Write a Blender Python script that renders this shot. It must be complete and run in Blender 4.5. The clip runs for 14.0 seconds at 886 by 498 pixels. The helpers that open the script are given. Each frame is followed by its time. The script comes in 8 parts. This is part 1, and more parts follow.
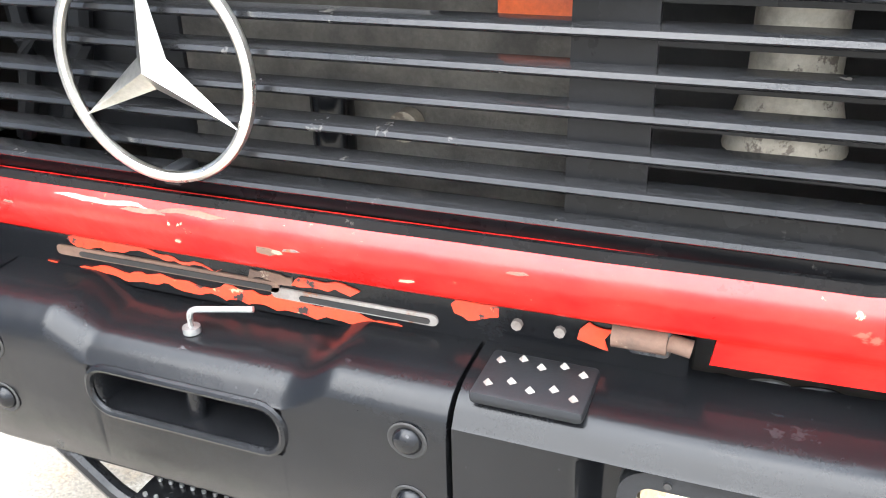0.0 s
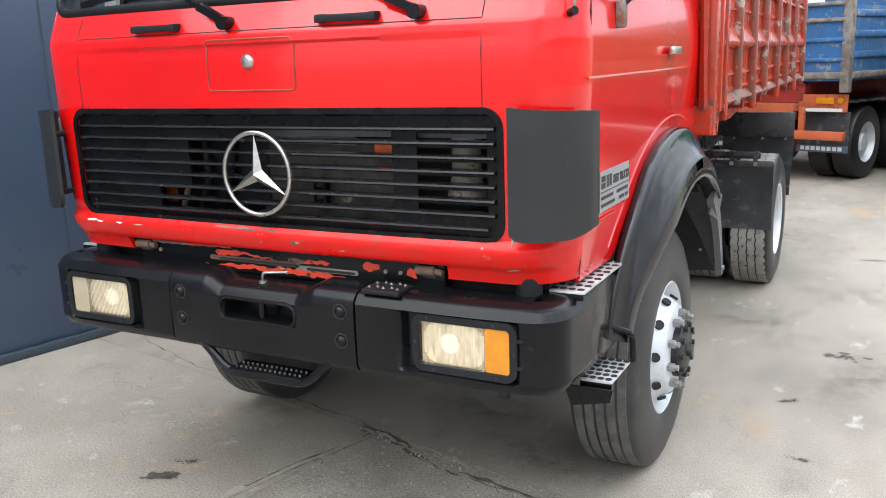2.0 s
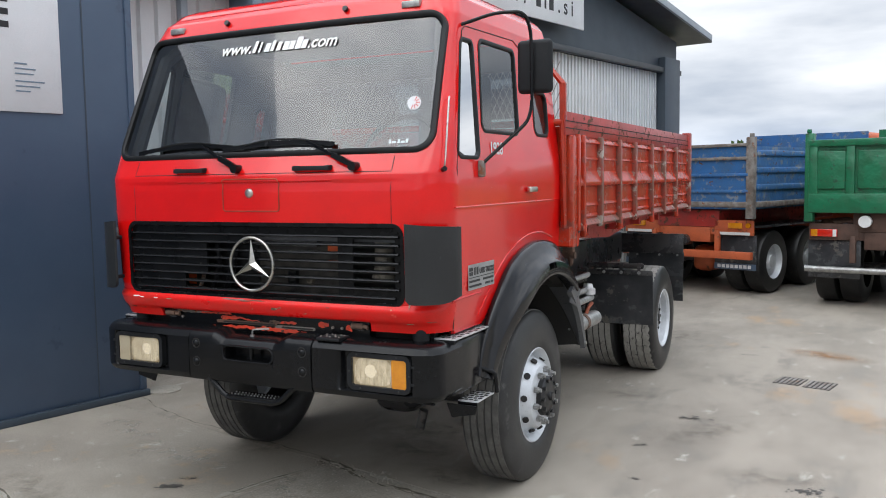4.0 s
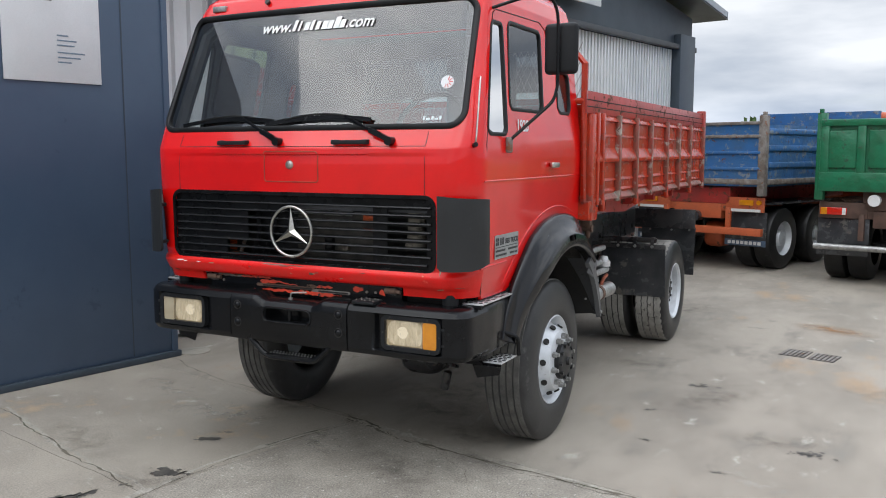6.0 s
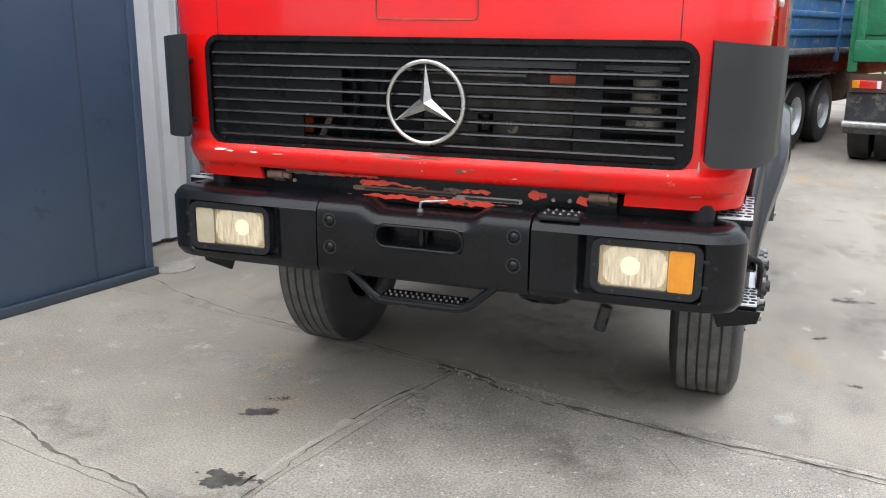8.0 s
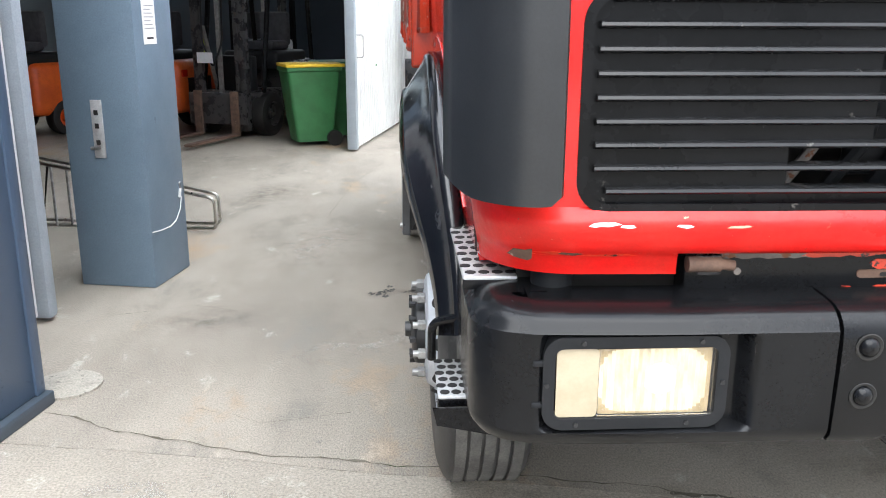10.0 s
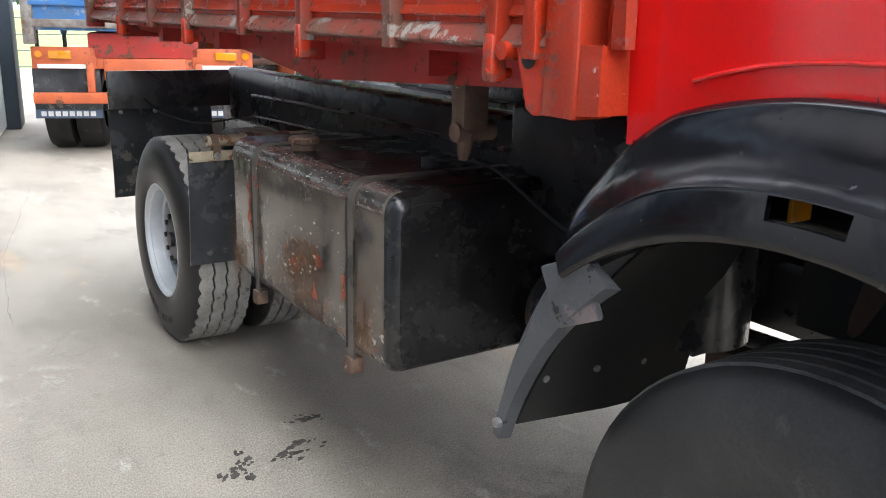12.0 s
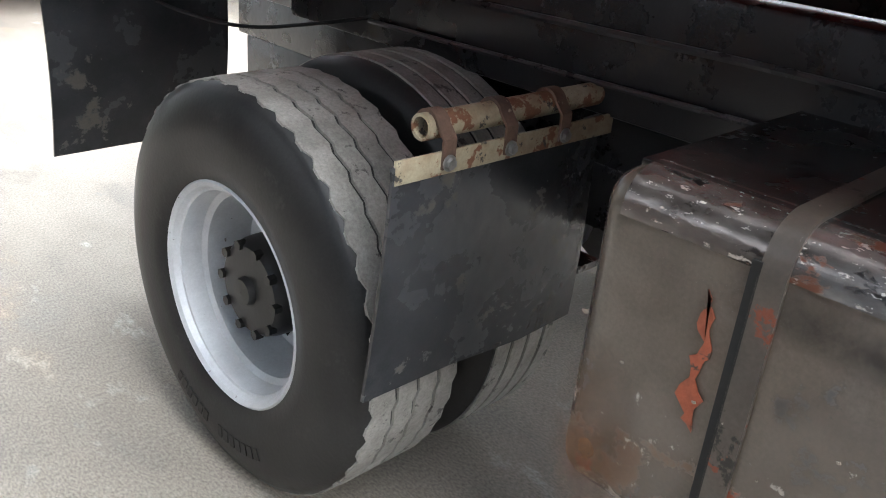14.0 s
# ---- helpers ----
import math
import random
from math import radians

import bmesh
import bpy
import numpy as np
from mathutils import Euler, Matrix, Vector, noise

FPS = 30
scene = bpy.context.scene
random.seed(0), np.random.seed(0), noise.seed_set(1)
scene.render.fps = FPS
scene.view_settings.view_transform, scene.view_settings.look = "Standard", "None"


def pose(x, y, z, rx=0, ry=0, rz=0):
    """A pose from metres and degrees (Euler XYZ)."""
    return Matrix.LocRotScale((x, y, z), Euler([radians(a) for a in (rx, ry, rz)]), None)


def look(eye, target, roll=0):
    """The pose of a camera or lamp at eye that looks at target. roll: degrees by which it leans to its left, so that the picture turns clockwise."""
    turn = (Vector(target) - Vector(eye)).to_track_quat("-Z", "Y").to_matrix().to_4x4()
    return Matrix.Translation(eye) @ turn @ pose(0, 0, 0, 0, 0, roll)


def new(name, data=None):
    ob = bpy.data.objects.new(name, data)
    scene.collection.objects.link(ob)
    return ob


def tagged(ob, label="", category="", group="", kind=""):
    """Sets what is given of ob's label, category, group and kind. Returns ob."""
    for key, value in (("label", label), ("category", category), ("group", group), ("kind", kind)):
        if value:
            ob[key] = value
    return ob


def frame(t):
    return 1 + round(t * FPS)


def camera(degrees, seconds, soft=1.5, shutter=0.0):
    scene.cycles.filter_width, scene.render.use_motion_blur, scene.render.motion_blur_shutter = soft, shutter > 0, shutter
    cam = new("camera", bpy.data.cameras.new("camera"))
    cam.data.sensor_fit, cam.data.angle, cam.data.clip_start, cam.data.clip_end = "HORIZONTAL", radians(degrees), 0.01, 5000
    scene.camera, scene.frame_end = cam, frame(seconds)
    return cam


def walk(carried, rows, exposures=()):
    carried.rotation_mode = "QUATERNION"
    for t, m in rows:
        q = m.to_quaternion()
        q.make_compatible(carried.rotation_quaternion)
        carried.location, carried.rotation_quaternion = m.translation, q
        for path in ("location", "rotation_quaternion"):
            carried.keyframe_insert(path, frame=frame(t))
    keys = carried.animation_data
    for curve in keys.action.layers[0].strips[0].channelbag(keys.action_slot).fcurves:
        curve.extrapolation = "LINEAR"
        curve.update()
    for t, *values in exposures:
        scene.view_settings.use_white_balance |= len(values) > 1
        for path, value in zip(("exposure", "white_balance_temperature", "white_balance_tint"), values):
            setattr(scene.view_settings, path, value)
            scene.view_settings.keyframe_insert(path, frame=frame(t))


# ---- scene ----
cam = camera(54.7, 14.0, 1.0)
PATH = [
    (0, (0.766, -0.874, 1.757), (0.088, 0.793, 0.883), -1.6),
    (0.5, (1.087, -1.266, 1.812), (0.316, 0.448, 1.13), -0.8),
    (1, (1.455, -1.629, 1.836), (0.598, 0.077, 1.239), -0.9),
    (1.5, (1.718, -2.052, 1.854), (0.836, -0.333, 1.338), -1.6),
    (2, (2.028, -2.389, 1.875), (1.112, -0.665, 1.44), -1.9),
    (2.5, (2.286, -2.789, 1.888), (1.473, -0.995, 1.544), -0.1),
    (3, (2.501, -3.142, 1.959), (1.674, -1.339, 1.703), 0.1),
    (3.2, (2.632, -3.259, 1.907), (1.783, -1.46, 1.698), -0.2),
    (5.3, (3.396, -4.243, 2.025), (2.472, -2.476, 1.873), -0.5),
    (5.5, (3.358, -4.216, 2.018), (2.44, -2.448, 1.84), -0.2),
    (6, (3.122, -4.081, 1.962), (2.214, -2.314, 1.736), 0.0),
    (6.5, (2.775, -3.816, 1.9), (1.888, -2.059, 1.546), -0.0),
    (7, (2.348, -3.493, 1.862), (1.511, -1.723, 1.455), 0.1),
    (7.2, (2.118, -3.379, 1.832), (1.316, -1.597, 1.406), 0.4),
    (9.3, (-0.517, -2.186, 1.708), (-0.749, -0.284, 1.135), 0.4),
    (9.5, (-0.782, -2.051, 1.697), (-0.905, -0.138, 1.123), 0.7),
    (10, (-1.315, -1.599, 1.671), (-1.206, 0.327, 1.142), 0.2),
    (10.5, (-1.772, -1.116, 1.675), (-1.317, 0.764, 1.166), 0.3),
    (11, (-2.09, -0.599, 1.661), (-1.331, 1.175, 1.136), 1.0),
    (11.5, (-2.258, 0.023, 1.649), (-1.285, 1.686, 1.114), 1.5),
    (12, (-2.375, 0.681, 1.652), (-1.302, 2.285, 1.127), 1.4),
    (12.5, (-2.362, 1.334, 1.628), (-1.237, 2.883, 1.048), 1.6),
    (13, (-2.322, 1.998, 1.596), (-1.164, 3.505, 0.971), 1.9),
    (13.5, (-2.208, 2.656, 1.564), (-1.023, 4.095, 0.84), 1.8),
    (14, (-2.196, 3.345, 1.547), (-0.881, 4.595, 0.705), 5.6),
]
EXPOSURES = [(0, 3.05), (0.5, 2.62), (1, 2.0), (1.5, 1.5), (2, 1.15), (3.2, 0.58), (5.5, 0.32), (7.2, 0.5), (9.3, 1.85), (10, 1.95), (11, 1.65), (11.5, 1.98), (12, 2.22), (14, 2.5)]
walk(cam, [(t, look(eye, target, roll)) for t, eye, target, roll in PATH], EXPOSURES)

# ---- light ----
SUN_EL, SUN_AZ = 52.0, 190.0  # degrees above the horizon; compass from +y towards +x
world = bpy.data.worlds.new("overcast_sky")
scene.world = world
world.use_nodes = True
wn, wl = world.node_tree.nodes, world.node_tree.links
wn.clear()
w_out = wn.new("ShaderNodeOutputWorld")
w_bg = wn.new("ShaderNodeBackground")
w_sky = wn.new("ShaderNodeTexSky")
w_sky.sky_type, w_sky.sun_disc = "NISHITA", False
w_sky.sun_elevation, w_sky.sun_rotation = radians(SUN_EL), radians(SUN_AZ)
w_sky.dust_density, w_sky.ozone_density = 1.5, 1.5
w_co = wn.new("ShaderNodeTexCoord")
w_map = wn.new("ShaderNodeMapping")
w_map.inputs["Scale"].default_value = (1.0, 1.0, 4.0)
w_cl = wn.new("ShaderNodeTexNoise")
w_cl.inputs["Scale"].default_value, w_cl.inputs["Detail"].default_value, w_cl.inputs["Roughness"].default_value = 2.1, 7, 0.55
w_ramp = wn.new("ShaderNodeValToRGB")
w_ramp.color_ramp.elements[0].position, w_ramp.color_ramp.elements[0].color = 0.22, (0, 0, 0, 1)
w_ramp.color_ramp.elements[1].position, w_ramp.color_ramp.elements[1].color = 0.40, (1, 1, 1, 1)
w_cl2 = wn.new("ShaderNodeTexNoise")
w_cl2.inputs["Scale"].default_value, w_cl2.inputs["Detail"].default_value = 3.4, 6
w_tone = wn.new("ShaderNodeValToRGB")
w_tone.color_ramp.elements[0].position, w_tone.color_ramp.elements[0].color = 0.38, (4.7, 5.4, 6.5, 1)
w_tone.color_ramp.elements[1].position, w_tone.color_ramp.elements[1].color = 0.66, (9.9, 10.3, 10.9, 1)
w_mix = wn.new("ShaderNodeMix")
w_mix.data_type = "RGBA"
wl.new(w_co.outputs["Generated"], w_map.inputs["Vector"])
wl.new(w_map.outputs["Vector"], w_cl.inputs["Vector"])
wl.new(w_map.outputs["Vector"], w_cl2.inputs["Vector"])
wl.new(w_cl.outputs["Fac"], w_ramp.inputs["Fac"])
wl.new(w_cl2.outputs["Fac"], w_tone.inputs["Fac"])
wl.new(w_ramp.outputs["Color"], w_mix.inputs["Factor"])
wl.new(w_sky.outputs["Color"], w_mix.inputs["A"])
wl.new(w_tone.outputs["Color"], w_mix.inputs["B"])
# an overcast sky is brighter overhead than at the horizon
w_sep = wn.new("ShaderNodeSeparateXYZ")
w_up = wn.new("ShaderNodeValToRGB")
w_up.color_ramp.elements[0].position, w_up.color_ramp.elements[0].color = 0.0, (0.82, 0.86, 0.92, 1)
w_up.color_ramp.elements[1].position, w_up.color_ramp.elements[1].color = 1.0, (2.5, 2.5, 2.5, 1)
for at, v in ((0.07, 0.80), (0.16, 0.76), (0.34, 1.0)):
    w_up.color_ramp.elements.new(at).color = (v, v, v, 1)
w_mul = wn.new("ShaderNodeMix")
w_mul.data_type, w_mul.blend_type = "RGBA", "MULTIPLY"
w_mul.inputs["Factor"].default_value = 1.0
wl.new(w_co.outputs["Generated"], w_sep.inputs["Vector"])
wl.new(w_sep.outputs["Z"], w_up.inputs["Fac"])
wl.new(w_mix.outputs["Result"], w_mul.inputs["A"])
wl.new(w_up.outputs["Color"], w_mul.inputs["B"])
wl.new(w_mul.outputs["Result"], w_bg.inputs["Color"])
w_bg.inputs["Strength"].default_value = 0.1
wl.new(w_bg.outputs["Background"], w_out.inputs["Surface"])
sun = new("sun", bpy.data.lights.new("sun", "SUN"))
sun.data.energy, sun.data.angle, sun.data.color = 0.9, radians(62), (1.0, 0.97, 0.92)
s_dir = Vector((math.sin(radians(SUN_AZ)) * math.cos(radians(SUN_EL)), math.cos(radians(SUN_AZ)) * math.cos(radians(SUN_EL)), math.sin(radians(SUN_EL))))
sun.matrix_world = look(s_dir * 40, (0, 0, 0))


# ---- materials ----
def surf(name, base, other=None, rough=0.5, metal=0.0, scale=6.0, bump=0.0, fine=60.0, wear=(), coat=0.0, spec=0.5, rvar=0.1, mask=(0.4, 0.62), grain=0.12, gscale=140.0, dent=None, stretch=None, soft=0.03, coat_rough=0.06):
    """Paint, metal, stone or rubber: two tones blended by noise, fine relief, and patches of wear (colour, noise scale, threshold, roughness)."""
    m = bpy.data.materials.new(name)
    m.use_nodes = True
    n, l = m.node_tree.nodes, m.node_tree.links
    b = n["Principled BSDF"]
    tc = n.new("ShaderNodeTexCoord")
    co = n.new("ShaderNodeMapping")
    l.new(tc.outputs["Object"], co.inputs["Vector"])
    if stretch:
        co.inputs["Scale"].default_value = stretch
    xyz = n.new("ShaderNodeSeparateXYZ")
    l.new(tc.outputs["Object"], xyz.inputs["Vector"])
    other = other or tuple(c * 0.8 for c in base)
    big = n.new("ShaderNodeTexNoise")
    big.inputs["Scale"].default_value, big.inputs["Detail"].default_value, big.inputs["Roughness"].default_value = scale, 8, 0.6
    l.new(co.outputs["Vector"], big.inputs["Vector"])
    rp = n.new("ShaderNodeMapRange")
    rp.inputs["From Min"].default_value, rp.inputs["From Max"].default_value = mask
    l.new(big.outputs["Fac"], rp.inputs["Value"])
    mx = n.new("ShaderNodeMix")
    mx.data_type = "RGBA"
    mx.inputs["A"].default_value, mx.inputs["B"].default_value = (*base, 1), (*other, 1)
    l.new(rp.outputs["Result"], mx.inputs["Factor"])
    colour = mx.outputs["Result"]
    ro = n.new("ShaderNodeMapRange")
    ro.inputs["To Min"].default_value, ro.inputs["To Max"].default_value = max(0.02, rough - rvar), min(1, rough + rvar)
    l.new(big.outputs["Fac"], ro.inputs["Value"])
    rough_out = ro.outputs["Result"]
    metal_out = None
    for wcol, wscale, wlimit, wrough, *zone in wear:
        wz = n.new("ShaderNodeTexNoise")
        wz.inputs["Scale"].default_value, wz.inputs["Detail"].default_value, wz.inputs["Roughness"].default_value = wscale, 9, 0.68
        l.new(co.outputs["Vector"], wz.inputs["Vector"])
        wr = n.new("ShaderNodeMapRange")
        wr.inputs["From Min"].default_value, wr.inputs["From Max"].default_value = wlimit, wlimit + soft
        amount = wz.outputs["Fac"]
        if zone:  # wear gathers towards one end of the piece: (axis, where it is worst, where it ends)
            axis, worst, ends = zone[0]
            zr = n.new("ShaderNodeMapRange")
            zr.inputs["From Min"].default_value, zr.inputs["From Max"].default_value = worst, ends
            zr.inputs["To Min"].default_value, zr.inputs["To Max"].default_value = 0.08, -0.14
            l.new(xyz.outputs[axis], zr.inputs["Value"])
            za = n.new("ShaderNodeMath")
            l.new(amount, za.inputs[0])
            l.new(zr.outputs["Result"], za.inputs[1])
            amount = za.outputs[0]
        l.new(amount, wr.inputs["Value"])
        m2 = n.new("ShaderNodeMix")
        m2.data_type = "RGBA"
        m2.inputs["B"].default_value = (*wcol, 1)
        l.new(wr.outputs["Result"], m2.inputs["Factor"])
        l.new(colour, m2.inputs["A"])
        colour = m2.outputs["Result"]
        m3 = n.new("ShaderNodeMix")
        m3.inputs["B"].default_value = wrough
        l.new(wr.outputs["Result"], m3.inputs["Factor"])
        l.new(rough_out, m3.inputs["A"])
        rough_out = m3.outputs["Result"]
    if grain:
        gz = n.new("ShaderNodeTexNoise")
        gz.inputs["Scale"].default_value, gz.inputs["Detail"].default_value, gz.inputs["Roughness"].default_value = gscale, 4, 0.7
        l.new(co.outputs["Vector"], gz.inputs["Vector"])
        gr = n.new("ShaderNodeMapRange")
        gr.inputs["From Min"].default_value, gr.inputs["From Max"].default_value = 0.32, 0.68
        gr.inputs["To Min"].default_value, gr.inputs["To Max"].default_value = 1 - grain, 1 + grain
        l.new(gz.outputs["Fac"], gr.inputs["Value"])
        gs = n.new("ShaderNodeVectorMath")
        gs.operation = "SCALE"
        l.new(colour, gs.inputs[0])
        l.new(gr.outputs["Result"], gs.inputs["Scale"])
        colour = gs.outputs["Vector"]
    l.new(colour, b.inputs["Base Color"])
    l.new(rough_out, b.inputs["Roughness"])
    b.inputs["Metallic"].default_value = metal
    b.inputs["Specular IOR Level"].default_value = spec
    b.inputs["Coat Weight"].default_value = coat
    b.inputs["Coat Roughness"].default_value = coat_rough
    if bump:
        fz = n.new("ShaderNodeTexNoise")
        fz.inputs["Scale"].default_value, fz.inputs["Detail"].default_value = fine, 6
        l.new(co.outputs["Vector"], fz.inputs["Vector"])
        bp = n.new("ShaderNodeBump")
        bp.inputs["Strength"].default_value, bp.inputs["Distance"].default_value = bump, 0.004
        l.new(fz.outputs["Fac"], bp.inputs["Height"])
        l.new(bp.outputs["Normal"], b.inputs["Normal"])
        if dent:  # shallow dents: noise scale and depth in metres
            dz = n.new("ShaderNodeTexNoise")
            dz.inputs["Scale"].default_value, dz.inputs["Detail"].default_value = dent[0], 3
            l.new(co.outputs["Vector"], dz.inputs["Vector"])
            db = n.new("ShaderNodeBump")
            db.inputs["Strength"].default_value, db.inputs["Distance"].default_value = 1.0, dent[1]
            l.new(dz.outputs["Fac"], db.inputs["Height"])
            l.new(db.outputs["Normal"], bp.inputs["Normal"])
    return m


def clear(name, colour, rough=0.0, ior=1.45):
    m = bpy.data.materials.new(name)
    m.use_nodes = True
    b = m.node_tree.nodes["Principled BSDF"]
    b.inputs["Base Color"].default_value = (*colour, 1)
    b.inputs["Transmission Weight"].default_value = 1.0
    b.inputs["Roughness"].default_value = rough
    b.inputs["IOR"].default_value = ior
    return m


def pane_glass(name, colour, gloss=0.12):
    """Thin window glass: lets light straight through and mirrors the sky by Fresnel."""
    m = bpy.data.materials.new(name)
    m.use_nodes = True
    n, l = m.node_tree.nodes, m.node_tree.links
    n.clear()
    out = n.new("ShaderNodeOutputMaterial")
    tr, gl, mx, fr = n.new("ShaderNodeBsdfTransparent"), n.new("ShaderNodeBsdfGlossy"), n.new("ShaderNodeMixShader"), n.new("ShaderNodeFresnel")
    tr.inputs["Color"].default_value = (*colour, 1)
    gl.inputs["Roughness"].default_value = 0.02
    fr.inputs["IOR"].default_value = 1.5
    ad = n.new("ShaderNodeMath")
    ad.operation = "ADD"
    ad.inputs[1].default_value = gloss
    l.new(fr.outputs["Fac"], ad.inputs[0])
    l.new(ad.outputs[0], mx.inputs["Fac"])
    l.new(tr.outputs[0], mx.inputs[1])
    l.new(gl.outputs[0], mx.inputs[2])
    l.new(mx.outputs[0], out.inputs["Surface"])
    return m


def glow(name, colour, strength, base=None, flutes=0):
    m = bpy.data.materials.new(name)
    m.use_nodes = True
    b = m.node_tree.nodes["Principled BSDF"]
    b.inputs["Base Color"].default_value = (*(base or colour), 1)
    b.inputs["Emission Color"].default_value = (*colour, 1)
    b.inputs["Emission Strength"].default_value = strength
    if flutes:  # upright flutes of the pressed reflector pass the light unevenly
        n, l = m.node_tree.nodes, m.node_tree.links
        tc, mp = n.new("ShaderNodeTexCoord"), n.new("ShaderNodeMapping")
        mp.inputs["Scale"].default_value = (flutes, 8, 14)
        nz, mr = n.new("ShaderNodeTexNoise"), n.new("ShaderNodeMapRange")
        nz.inputs["Scale"].default_value, nz.inputs["Detail"].default_value = 1.0, 5
        mr.inputs["From Min"].default_value, mr.inputs["From Max"].default_value = 0.34, 0.66
        mr.inputs["To Min"].default_value, mr.inputs["To Max"].default_value = 0.5 * strength, 1.4 * strength
        tint = n.new("ShaderNodeMix")
        tint.data_type = "RGBA"
        dim = tuple(c * k for c, k in zip(base or colour, (0.74, 0.68, 0.56)))
        tint.inputs["A"].default_value, tint.inputs["B"].default_value = (*dim, 1), (*(base or colour), 1)
        l.new(tc.outputs["Object"], mp.inputs["Vector"])
        l.new(mp.outputs["Vector"], nz.inputs["Vector"])
        l.new(nz.outputs["Fac"], mr.inputs["Value"])
        l.new(nz.outputs["Fac"], tint.inputs["Factor"])
        l.new(mr.outputs["Result"], b.inputs["Emission Strength"])
        l.new(tint.outputs["Result"], b.inputs["Base Color"])
        bp = n.new("ShaderNodeBump")
        bp.inputs["Strength"].default_value, bp.inputs["Distance"].default_value = 0.7, 0.01
        l.new(nz.outputs["Fac"], bp.inputs["Height"])
        l.new(bp.outputs["Normal"], b.inputs["Normal"])
        b.inputs["Roughness"].default_value = 0.25
    return m


RED = surf("red_cab_paint", (0.68, 0.0055, 0.005), (0.60, 0.006, 0.0055), rough=0.18, scale=2.5, spec=0.4, coat=0.5, coat_rough=0.05, rvar=0.05, bump=0.02, fine=14, grain=0.04, dent=(3.0, 0.003), wear=(((0.60, 0.04, 0.028), 22, 0.70, 0.5), ((0.36, 0.03, 0.02), 60, 0.70, 0.5)))
CREAM_PAINT = surf("rust_eaten_cream_paint", (0.40, 0.345, 0.235), (0.27, 0.20, 0.125), rough=0.6, scale=12, bump=0.3, fine=60, wear=(((0.19, 0.085, 0.045), 16, 0.54, 0.8), ((0.05, 0.045, 0.04), 26, 0.60, 0.7)))
HATCH_LINE = surf("rusty_hatch_edge", (0.36, 0.055, 0.015), (0.22, 0.03, 0.012), rough=0.6, scale=14)
# Dusty grey, its base also lightened against the dim light beside the hall.
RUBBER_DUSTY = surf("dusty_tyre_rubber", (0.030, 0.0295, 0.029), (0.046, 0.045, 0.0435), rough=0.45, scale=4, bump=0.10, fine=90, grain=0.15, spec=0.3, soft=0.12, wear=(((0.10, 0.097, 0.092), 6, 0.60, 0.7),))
RED_WORN = surf("chipped_red_paint", (0.70, 0.008, 0.007), (0.60, 0.02, 0.014), rough=0.30, scale=6, spec=0.3, coat=0.06, bump=0.30, fine=26, dent=(9, 0.006), grain=0.06, wear=(((0.70, 0.08, 0.055), 13, 0.66, 0.45), ((0.50, 0.40, 0.24), 40, 0.68, 0.7), ((0.20, 0.10, 0.05), 60, 0.69, 0.8)))
RED_TIP = surf("faded_tipper_red_paint", (0.46, 0.034, 0.011), (0.35, 0.036, 0.015), rough=0.24, scale=5, bump=0.15, fine=30, dent=(5, 0.014), grain=0.12, wear=(((0.22, 0.045, 0.028), 7, 0.57, 0.6), ((0.50, 0.38, 0.32), 30, 0.67, 0.7), ((0.09, 0.05, 0.035), 40, 0.65, 0.8)))
RIB = surf("worn_red_rib_paint", (0.27, 0.045, 0.028), (0.17, 0.085, 0.06), rough=0.4, scale=7, bump=0.25, fine=40, wear=(((0.36, 0.32, 0.28), 9, 0.56, 0.6), ((0.10, 0.055, 0.04), 24, 0.58, 0.8)))
MAROON = surf("dark_red_primer", (0.38, 0.028, 0.022), (0.28, 0.03, 0.024), rough=0.36, scale=4, bump=0.15, dent=(4, 0.01), wear=(((0.10, 0.05, 0.03), 10, 0.57, 0.9), ((0.30, 0.22, 0.2), 28, 0.66, 0.7)))
ORANGE_PATCH = surf("orange_paint_remains", (0.72, 0.05, 0.015), (0.55, 0.05, 0.02), rough=0.45, scale=14, bump=0.3, wear=(((0.02, 0.018, 0.018), 24, 0.58, 0.5), ((0.45, 0.36, 0.22), 34, 0.63, 0.7)))
BLACK = surf("satin_black_bumper_paint", (0.0046, 0.0049, 0.0056), (0.0075, 0.0078, 0.0087), rough=0.24, scale=3, bump=0.07, fine=45, spec=0.19, coat=0.06, coat_rough=0.10, grain=0.12, dent=(7, 0.0025), wear=(((0.05, 0.05, 0.052), 34, 0.69, 0.6), ((0.016, 0.016, 0.0175), 5, 0.64, 0.36)))
BLACK_PLASTIC = surf("matt_black_plastic", (0.0105, 0.0112, 0.0124), (0.015, 0.0158, 0.0173), rough=0.5, scale=3, bump=0.08, fine=220, spec=0.2, grain=0.1, wear=(((0.032, 0.032, 0.033), 12, 0.66, 0.7),))
DEFLECTOR = surf("satin_black_deflector_plastic", (0.015, 0.0158, 0.0168), (0.022, 0.0228, 0.024), rough=0.34, scale=3, bump=0.05, fine=220, spec=0.45, rvar=0.06, grain=0.1, dent=(3, 0.004), wear=(((0.032, 0.032, 0.033), 12, 0.67, 0.6),))
GRILLE = surf("grey_black_grille_plastic", (0.0048, 0.005, 0.0055), (0.008, 0.0082, 0.009), rough=0.28, scale=6, bump=0.06, fine=150, grain=0.12, spec=0.15, wear=(((0.07, 0.066, 0.058), 18, 0.66, 0.7),))
